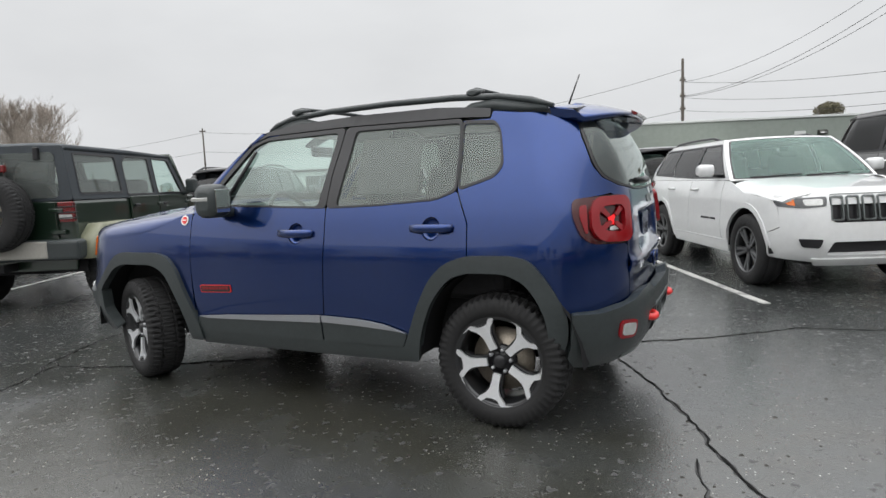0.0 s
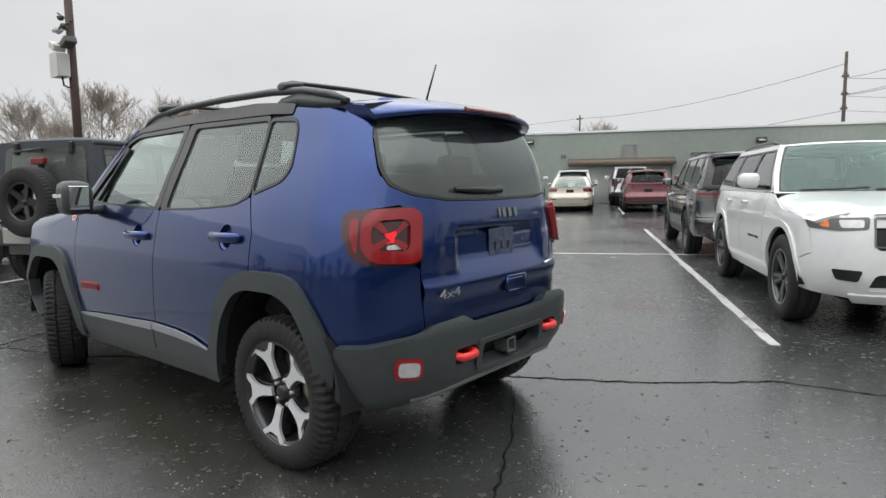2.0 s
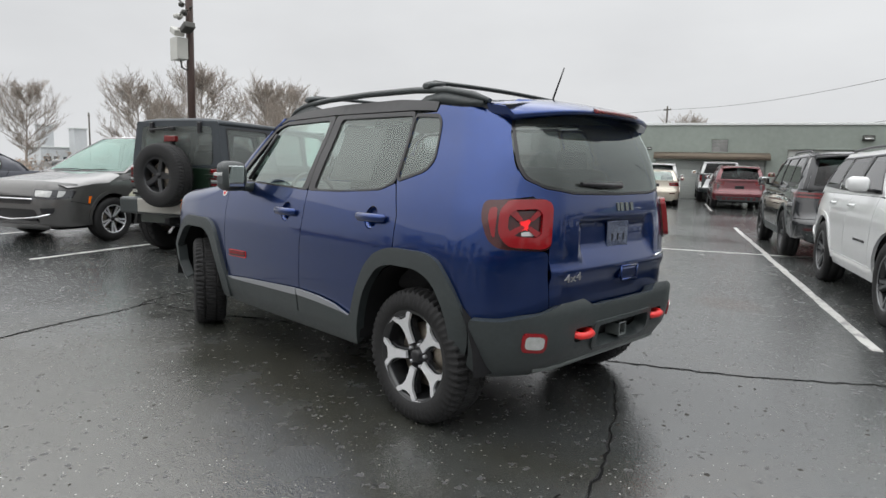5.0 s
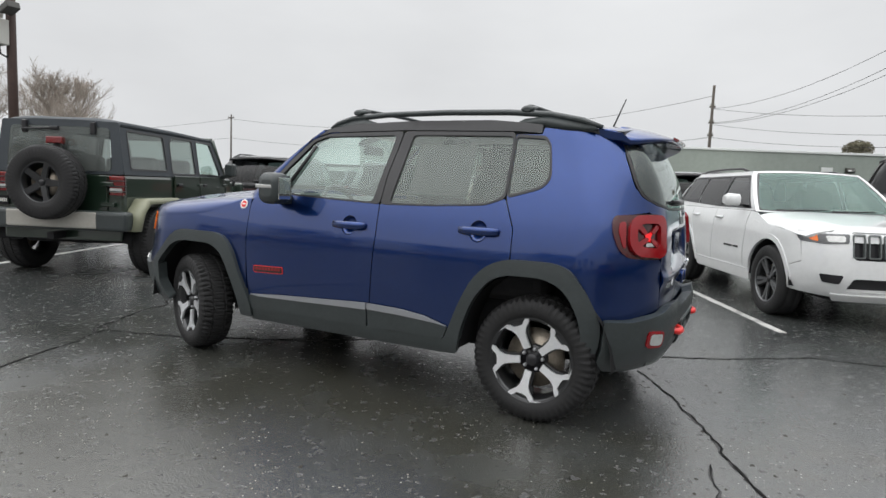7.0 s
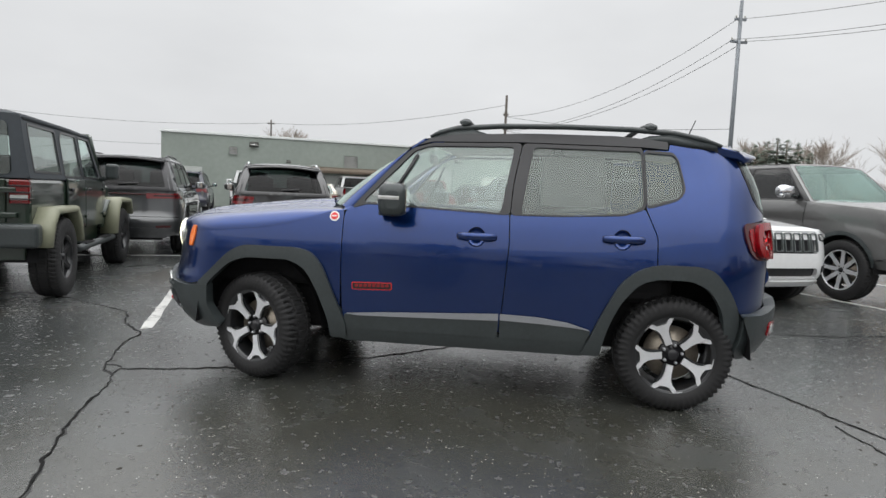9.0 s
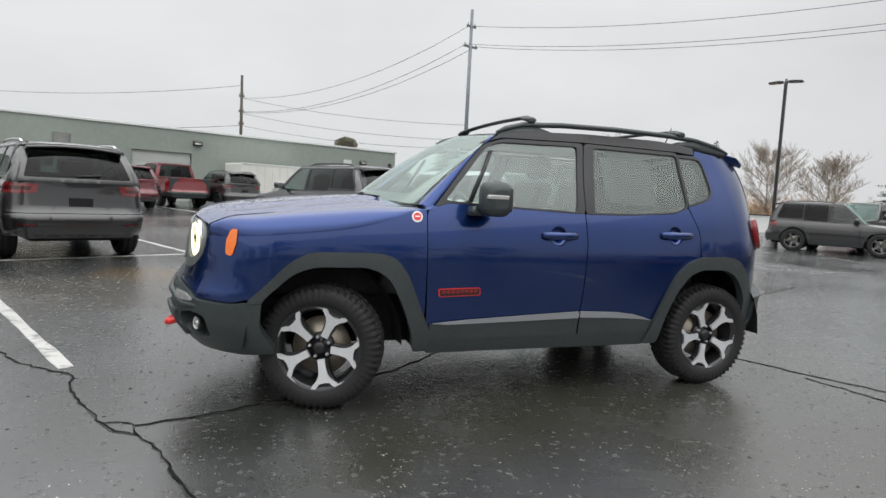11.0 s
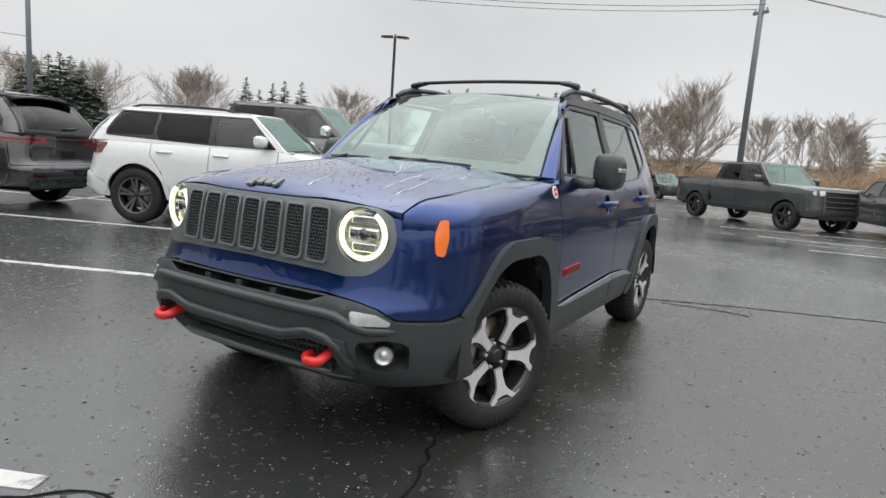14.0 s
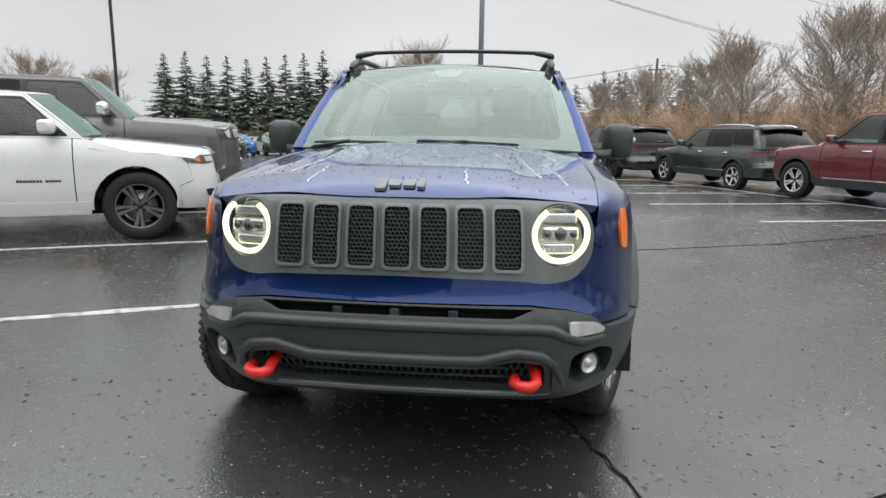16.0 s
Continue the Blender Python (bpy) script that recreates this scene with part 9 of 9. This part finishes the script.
brush("hedge_row", "dark leafless hedge, unseen, added along the near side of the lot", south, 3.4, BARK, DRYLEAF, 12, 0.3)
west = [(-38 - 26 * rn.random(), 4 + 36 * rn.random()) for _ in range(90)]
brush("roadside_bushes", "low leafless bushes beyond the lot", west, 1.8, BARK, DRYLEAF, 9, 0.1)

# ---- the far edge: low wall, verge, fence, distant buildings ----
WALLWHITE = mat("pale_painted_concrete", (0.62, 0.635, 0.62), 0.75, 0, 0, 0.3, 0.10, 0.8, 0.3, 25)
wall = thing("boundary_wall", "low pale concrete wall with a dark coping behind the coupes", "wall", LOTM, "", "structure")
for i in range(16):
    v0 = -16.0 + 2.6 * i
    z = -0.5
    part("wall_section", block(45.2, 45.5, v0, v0 + 2.585, z - 0.3, z + 1.42, 0.01), WALLWHITE, wall)
    part("coping_stone", block(45.12, 45.58, v0, v0 + 2.585, z + 1.42, z + 1.50, 0.015), DARKCAP, wall)
verge = thing("verge", "dry yellow-green grass verge beyond the wall", "grass", LOTM, "", "structure")
part("turf", block(45.6, 62.0, -22.0, 30.0, -0.2, 0.42, 0.05), STRAW, verge)
for i in range(22):
    if i == 0:
        fence = thing("mesh_fence", "dark post-and-rail fence on the verge", "fence", LOTM)
        for z in (0.75, 1.15):
            part("rail", block(51.0, 51.05, -20.0, 24.0, z, z + 0.05, 0.005), DARKCAP, fence)
    part("post", block(50.95, 51.1, -20.0 + 2.0 * i, -19.88 + 2.0 * i, 0.3, 1.3, 0.01), DARKCAP, fence)
TAN = mat("tan_brick_far", (0.38, 0.32, 0.25), 0.8, 0, 0, 0.2, 0.1, 0.4)
PALEWALL = mat("pale_grey_render", (0.55, 0.57, 0.58), 0.8, 0, 0, 0.2, 0.06, 0.3)
FARGLASS = mat("dark_far_windows", (0.05, 0.06, 0.07), 0.15, 0, 0.5)


def far_building(label, x, y, ang, w, d, h, material, floors, cols):
    b = thing("distant_building", label, "building", pose(x, y, 0, 0, 0, ang), "distant buildings")
    part("wall", block(-w / 2, w / 2, -d / 2, d / 2, -1.5, h, 0), material, b)
    part("roof", block(-w / 2 - 0.3, w / 2 + 0.3, -d / 2 - 0.3, d / 2 + 0.3, h, h + 0.35, 0.02), COPING, b)
    for f in range(floors):
        for c in range(cols):
            x0 = -w / 2 + w * (c + 0.25) / cols
            wn_ = part("window", block(x0, x0 + 0.5 * w / cols, -d / 2 - 0.06, -d / 2 + 0.02, 1.0 + f * 3.2, 2.6 + f * 3.2, 0.01), COPING, b)
            part("pane", block(x0 + 0.1, x0 + 0.5 * w / cols - 0.1, -d / 2 - 0.075, -d / 2 - 0.06, 1.12 + f * 3.2, 2.5 + f * 3.2, 0.005), FARGLASS, wn_)
    return b


far_building("low tan building beyond the verge", 84, 9, 205 + 90, 30, 10, 3.2, TAN, 1, 14)
far_building("low tan house among the trees", 78, 20, 205 + 80, 12, 8, 3.0, TAN, 1, 6)
far_building("pale low block far beyond the lot", -196, 39, 100, 12, 10, 4.8, PALEWALL, 1, 5)
far_building("pale tower far beyond the lot", -192, 35.5, 100, 3.2, 3.2, 10.6, PALEWALL, 1, 1)
far_building("pale tower far beyond the lot", -188, 42.5, 100, 3.2, 3.2, 10.0, PALEWALL, 1, 1)


# ---- boxy four-door off-roader with a spare wheel ----
def off_roader(m):
    green = paint_of("deep_green_paint", (0.012, 0.026, 0.016), 0.3, 0.3)
    khaki = mat("khaki_flare_plastic", (0.20, 0.205, 0.14), 0.55, 0, 0.1, 0.5, 0.08, 5)
    top = mat("grey_black_hard_top", (0.026, 0.033, 0.040), 0.6, 0, 0, 0.5, 0.15, 4, 0.2, 250)
    silver = mat("satin_bumper_inserts", (0.32, 0.31, 0.28), 0.5, 0.2, 0.1, 0.5, 0.08, 4)
    car = thing("off_roader", "dark green boxy off-roader with khaki flares and a spare wheel", "car", m)
    fx, rx, R = -1.48, 1.48, 0.405
    part("tub", join(block(-0.80, 2.06, -0.76, 0.76, 0.60, 1.185, 0.04), block(-0.80, 2.02, -0.70, 0.70, 0.42, 0.62, 0.02)), green, car)
    part("underbody", join(block(-1.9, 1.95, -0.5, 0.5, 0.38, 0.62, 0.03), tube([(rx, -0.7, R), (rx, 0.7, R)], 0.06, 8), tube([(fx, -0.7, R), (fx, 0.7, R)], 0.06, 8)), UNDER, car)
    hood = part("hood", loft([[Vector((x, y * w, z - 0.05 * abs(y) ** 3)) for y in (-1, -0.8, -0.5, 0, 0.5, 0.8, 1)] + [Vector((x, w, 0.75)), Vector((x, -w, 0.75))] for x, w, z in ((-1.93, 0.50, 1.10), (-1.88, 0.52, 1.135), (-1.5, 0.58, 1.16), (-1.0, 0.66, 1.19), (-0.76, 0.70, 1.20))]), green, car)
    for sd in (-1, 1):
        part("hood_latch", block(-1.62, -1.55, sd * 0.575 - 0.02, sd * 0.575 + 0.02, 1.06, 1.16, 0.01), DARKTRIM, hood)
    gr = part("grille", block(-2.0, -1.92, -0.60, 0.60, 0.70, 1.12, 0.03), green, car)
    for i in range(7):
        part("slot", block(-2.006, -1.99, -0.275 + 0.08 * i, -0.235 + 0.08 * i, 0.80, 1.06, 0.012), UNDER, gr)
    for sd in (-1, 1):
        hl = part("headlamp", moved(lathe([(0.09, 0.0), (0.095, -0.02), (0.08, -0.025), (0.0, -0.03)], 24, "x"), Matrix.Translation((-1.995, sd * 0.42, 0.95))), CHROME, car)
        part("lens", moved(lathe([(0.078, -0.026), (0.04, -0.04), (0.0, -0.045)], 24, "x"), Matrix.Translation((-1.995, sd * 0.42, 0.95))), CLEARLENS, hl)
    part("front_bumper", block(-2.22, -2.02, -0.86, 0.86, 0.52, 0.72, 0.04), PLASTIC, car)
    # flares, front fender tops
    for sd in (-1, 1):
        for x, ext in ((fx, 0.0), (rx, 0.0)):
            arc = [(-0.60, 0.52), (-0.52, 0.76), (-0.38, 0.90), (0.36, 0.90), (0.50, 0.78), (0.60, 0.55)]
            if x < 0:
                arc = [(-0.58, 0.72), (-0.46, 0.93), (0.30, 0.955), (0.44, 0.86), (0.62, 0.48)]
            secs = []
            for dx, z in arc:
                s = Vector((dx, 0, z - 0.55)).normalized()
                secs.append([Vector((x + dx + s.x * o, sd * yy, z + s.z * o)) for o, yy in ((0.02, 0.72), (0.03, 0.90), (0.0, 0.935), (-0.06, 0.935), (-0.07, 0.915), (-0.03, 0.72))])
            part("wheel_flare", loft(secs), khaki, car, "khaki wheel flare")
            well = [[Vector((x + 0.52 * math.cos(a), sd * yy, 0.40 + 0.48 * math.sin(a))) for yy in (0.50, 0.80)] for a in [math.pi * i / 8 for i in range(9)]]
            part("wheel_well", loft(well, False), UNDER, car)
        part("front_fender", loft([[Vector((x, sd * yy, z)) for yy, z in ((0.5, z0), (0.80, z0 - 0.02), (0.80, z0 - 0.10), (0.5, z0 - 0.10))] for x, z0 in ((-1.92, 0.93), (-1.5, 0.955), (-1.0, 0.955), (-0.80, 0.80))]), green, car)
        part("cowl_side", block(-0.98, -0.78, sd * 0.70 if sd > 0 else -0.765, sd * 0.765 if sd > 0 else -0.70, 0.56, 1.18, 0.02), green, car)
        step = part("side_step", tube([(-0.92, sd * 0.66, 0.50), (-0.88, sd * 0.86, 0.43), (0.86, sd * 0.86, 0.43), (0.92, sd * 0.66, 0.50)], 0.05, 10, 0.8), PLASTIC, car, "black side step")
        for x in (-0.45, 0.45):
            part("step_pad", block(x - 0.2, x + 0.2, sd * 0.86 - 0.045, sd * 0.86 + 0.045, 0.466, 0.476, 0.003), UNDER, step)
        for x0, x1 in ((-0.70, 0.16), (0.185, 0.92)):
            cut = 0.84 if x1 > 0.5 else 0.64
            dr = part("door", join(block(x0, x1, sd * 0.765 if sd > 0 else -0.785, sd * 0.785 if sd > 0 else -0.765, cut, 1.20, 0.012), block(x0, min(x1, 0.80), sd * 0.765 if sd > 0 else -0.785, sd * 0.785 if sd > 0 else -0.765, 0.64, cut + 0.012, 0.008)) if x1 > 0.5 else block(x0, x1, sd * 0.765 if sd > 0 else -0.785, sd * 0.785 if sd > 0 else -0.765, 0.62, 1.20, 0.012), green, car)
            part("door_handle", block(x1 - 0.17, x1 - 0.05, sd * 0.79 if sd > 0 else -0.82, sd * 0.82 if sd > 0 else -0.79, 1.06, 1.10, 0.012), DARKTRIM, dr)
            for z in (0.74, 1.06):
                part("hinge", block(x0 - 0.07, x0 + 0.06, sd * 0.786 if sd > 0 else -0.81, sd * 0.81 if sd > 0 else -0.786, z, z + 0.04, 0.008), green, dr)
        mm = lambda x, z: Vector((x, sd * (0.762 - 0.085 * (z - 1.18) / 0.58), z))
        outer = [(-0.76, 1.185), (-0.44, 1.75), (2.03, 1.77), (2.06, 1.185)]
        holes = [[(-0.60, 1.23), (-0.34, 1.68), (0.12, 1.69), (0.13, 1.23)], [(0.24, 1.23), (0.25, 1.69), (0.80, 1.69), (0.90, 1.62), (0.92, 1.23)], [(1.06, 1.26), (1.06, 1.68), (1.88, 1.68), (1.90, 1.26)]]
        side = panel("hard_top_side", [poly(outer, 0.03)] + [poly(h, 0.04) for h in holes], mm, top, car, rim=0.03, res=0.2, ref=(0.6, 0, 1.4))
        for i, h in enumerate(holes):
            panel("side_window", [poly(h, 0.04)], mm, WINDOW if i == 0 else PRIVACY, side, off=-0.008, rim=0, res=0.2, ref=(0.6, 0, 1.4))
            panel("window_seal", [poly([(x + (0.02 if x > sum(p[0] for p in h) / len(h) else -0.02), z + (0.02 if z > 1.45 else -0.02)) for x, z in h], 0.04), poly(h, 0.04)], mm, DARKTRIM, side, off=0.004, rim=0.006, res=0.2, ref=(0.6, 0, 1.4))
        part("mirror", join(block(-0.66, -0.52, sd * 0.85 if sd > 0 else -1.0, sd * 1.0 if sd > 0 else -0.85, 1.22, 1.42, 0.035, 3), tube([(-0.6, sd * 0.77, 1.2), (-0.6, sd * 0.92, 1.25)], 0.03, 6)), PLASTIC, car)
        lampb = part("tail_lamp", block(2.045, 2.10, sd * 0.60 if sd > 0 else -0.765, sd * 0.765 if sd > 0 else -0.60, 0.95, 1.17, 0.012), REDLENS, car, "red tail lamp with a guard")
        part("clear_lens", block(2.10, 2.104, sd * 0.61 if sd > 0 else -0.755, sd * 0.755 if sd > 0 else -0.61, 0.985, 1.03, 0.001), CLEARLENS, lampb)
        for z in (0.99, 1.05, 1.11):
            part("guard_bar", block(2.03, 2.115, sd * 0.59 if sd > 0 else -0.775, sd * 0.775 if sd > 0 else -0.59, z, z + 0.012, 0.003), DARKTRIM, lampb)
    part("roof", loft([[Vector((x, y, z - 0.045 * abs(y / 0.69) ** 5 - dz)) for y in [-0.69 + 1.38 * i / 12 for i in range(13)]] + [Vector((x, 0.685, 1.72)), Vector((x, -0.685, 1.72))] for x, z, dz in ((-0.46, 1.775, 0.02), (-0.40, 1.795, 0.0), (0.6, 1.815, 0), (1.95, 1.815, 0.0), (2.03, 1.80, 0.02))]), top, car)
    gt = panel("hard_top_rear", [poly([(-0.755, 1.185), (0.755, 1.185), (0.68, 1.77), (-0.68, 1.77)], 0.03), poly([(-0.62, 1.22), (0.62, 1.22), (0.58, 1.70), (-0.58, 1.70)], 0.06)], lambda y, z: Vector((2.065 - 0.06 * (z - 1.185), y, z)), top, car, rim=0.03, res=0.2, ref=(0.6, 0, 1.4))
    rw = panel("rear_window", [poly([(-0.61, 1.215), (0.61, 1.215), (0.575, 1.705), (-0.575, 1.705)], 0.06)], lambda y, z: Vector((2.072 - 0.06 * (z - 1.185), y, z)), PRIVACY, gt, rim=0.008, res=0.2, ref=(0.6, 0, 1.4))
    for sd in (-1, 1):
        part("glass_hinge", block(2.03, 2.075, sd * 0.40 - 0.03, sd * 0.40 + 0.03, 1.62, 1.76, 0.012), DARKTRIM, rw)
    part("rear_wiper", join(block(2.05, 2.085, -0.10, 0.0, 1.66, 1.70, 0.01), tube([(2.075, -0.05, 1.68), (2.08, -0.42, 1.66)], 0.012, 6)), DARKTRIM, rw)
    ws = panel("windscreen", [poly([(-0.72, 0.0), (0.72, 0.0), (0.66, 1.0), (-0.66, 1.0)], 0.04)], lambda y, q: Vector((-0.775 + 0.32 * q + 0.02 * y * y, y, 1.20 + 0.55 * q)), SCREEN, car, rim=0, res=0.3, ref=(0.6, 0, 1.4))
    part("windscreen_frame", join(*[tube([(-0.775, s * 0.74, 1.19), (-0.455, s * 0.68, 1.76)], 0.035, 6) for s in (-1, 1)], tube([(-0.455, -0.68, 1.755), (-0.455, 0.68, 1.755)], 0.035, 6)), green, ws)
    gate = part("tailgate", block(2.06, 2.085, -0.57, 0.57, 0.68, 1.175, 0.012), green, car)
    for z in (0.82, 1.05):
        part("gate_hinge", block(2.07, 2.11, 0.50, 0.66, z, z + 0.05, 0.01), green, gate)
    bm_ = part("rear_bumper", join(block(2.04, 2.22, -0.86, 0.86, 0.55, 0.77, 0.04, 3)), PLASTIC, car, "dark rear bumper with pale inserts")
    part("bumper_insert", join(block(2.20, 2.232, -0.52, 0.52, 0.575, 0.76, 0.015)), silver, bm_)
    part("hitch", join(block(2.0, 2.24, -0.04, 0.04, 0.44, 0.52, 0.006)), UNDER, bm_)
    hold = part("spare_carrier", join(block(2.08, 2.20, -0.12, 0.16, 0.92, 1.2, 0.02), block(2.10, 2.16, 0.0, 0.05, 1.1, 1.52, 0.01)), DARKTRIM, car)
    part("high_brake_lamp", block(2.12, 2.19, -0.07, 0.12, 1.50, 1.58, 0.012), REDLENS, hold, "red high brake lamp")
    sp = wheel(car, 0, 0, R, 0.25, 0.225, "wide", BLACKALLOY, BLACKALLOY, True)
    sp.name = "spare_wheel"
    sp.matrix_local = Matrix.Translation((2.30, 0.02, 1.07)) @ Matrix.Rotation(radians(90), 4, "Z") @ Matrix.Rotation(radians(20), 4, "Y")
    npl = part("number_plate", block(2.085, 2.092, -0.74, -0.59, 0.80, 0.90, 0.004), UNDER, gate, "black plate with unreadable pale bars")
    for i in range(6):
        part("plate_bar", block(2.092, 2.095, -0.73 + 0.022 * i, -0.715 + 0.022 * i, 0.83, 0.87, 0), BOXGREY, npl)
    part("seats", join(*[block(x - 0.1, x + 0.08, s * 0.36 - 0.24, s * 0.36 + 0.24, 0.8, 1.42, 0.06, 3) for x in (0.15, 1.05) for s in (-1, 1)]), SEAT, car)
    part("cabin_floor", block(-0.7, 2.0, -0.72, 0.72, 1.0, 1.05, 0), CABIN, car)
    part("dashboard", block(-0.72, -0.45, -0.7, 0.7, 1.05, 1.24, 0.05), CABIN, car)
    for x in (fx, rx):
        for sd in (-1, 1):
            wheel(car, x, sd * 0.79, R, 0.25, 0.225, "wide", BLACKALLOY, BLACKALLOY, True)
    return car


off_roader(parked(4.55, -4.34, "+u") @ Matrix.Diagonal((1.02, 1.02, 1.03, 1)))
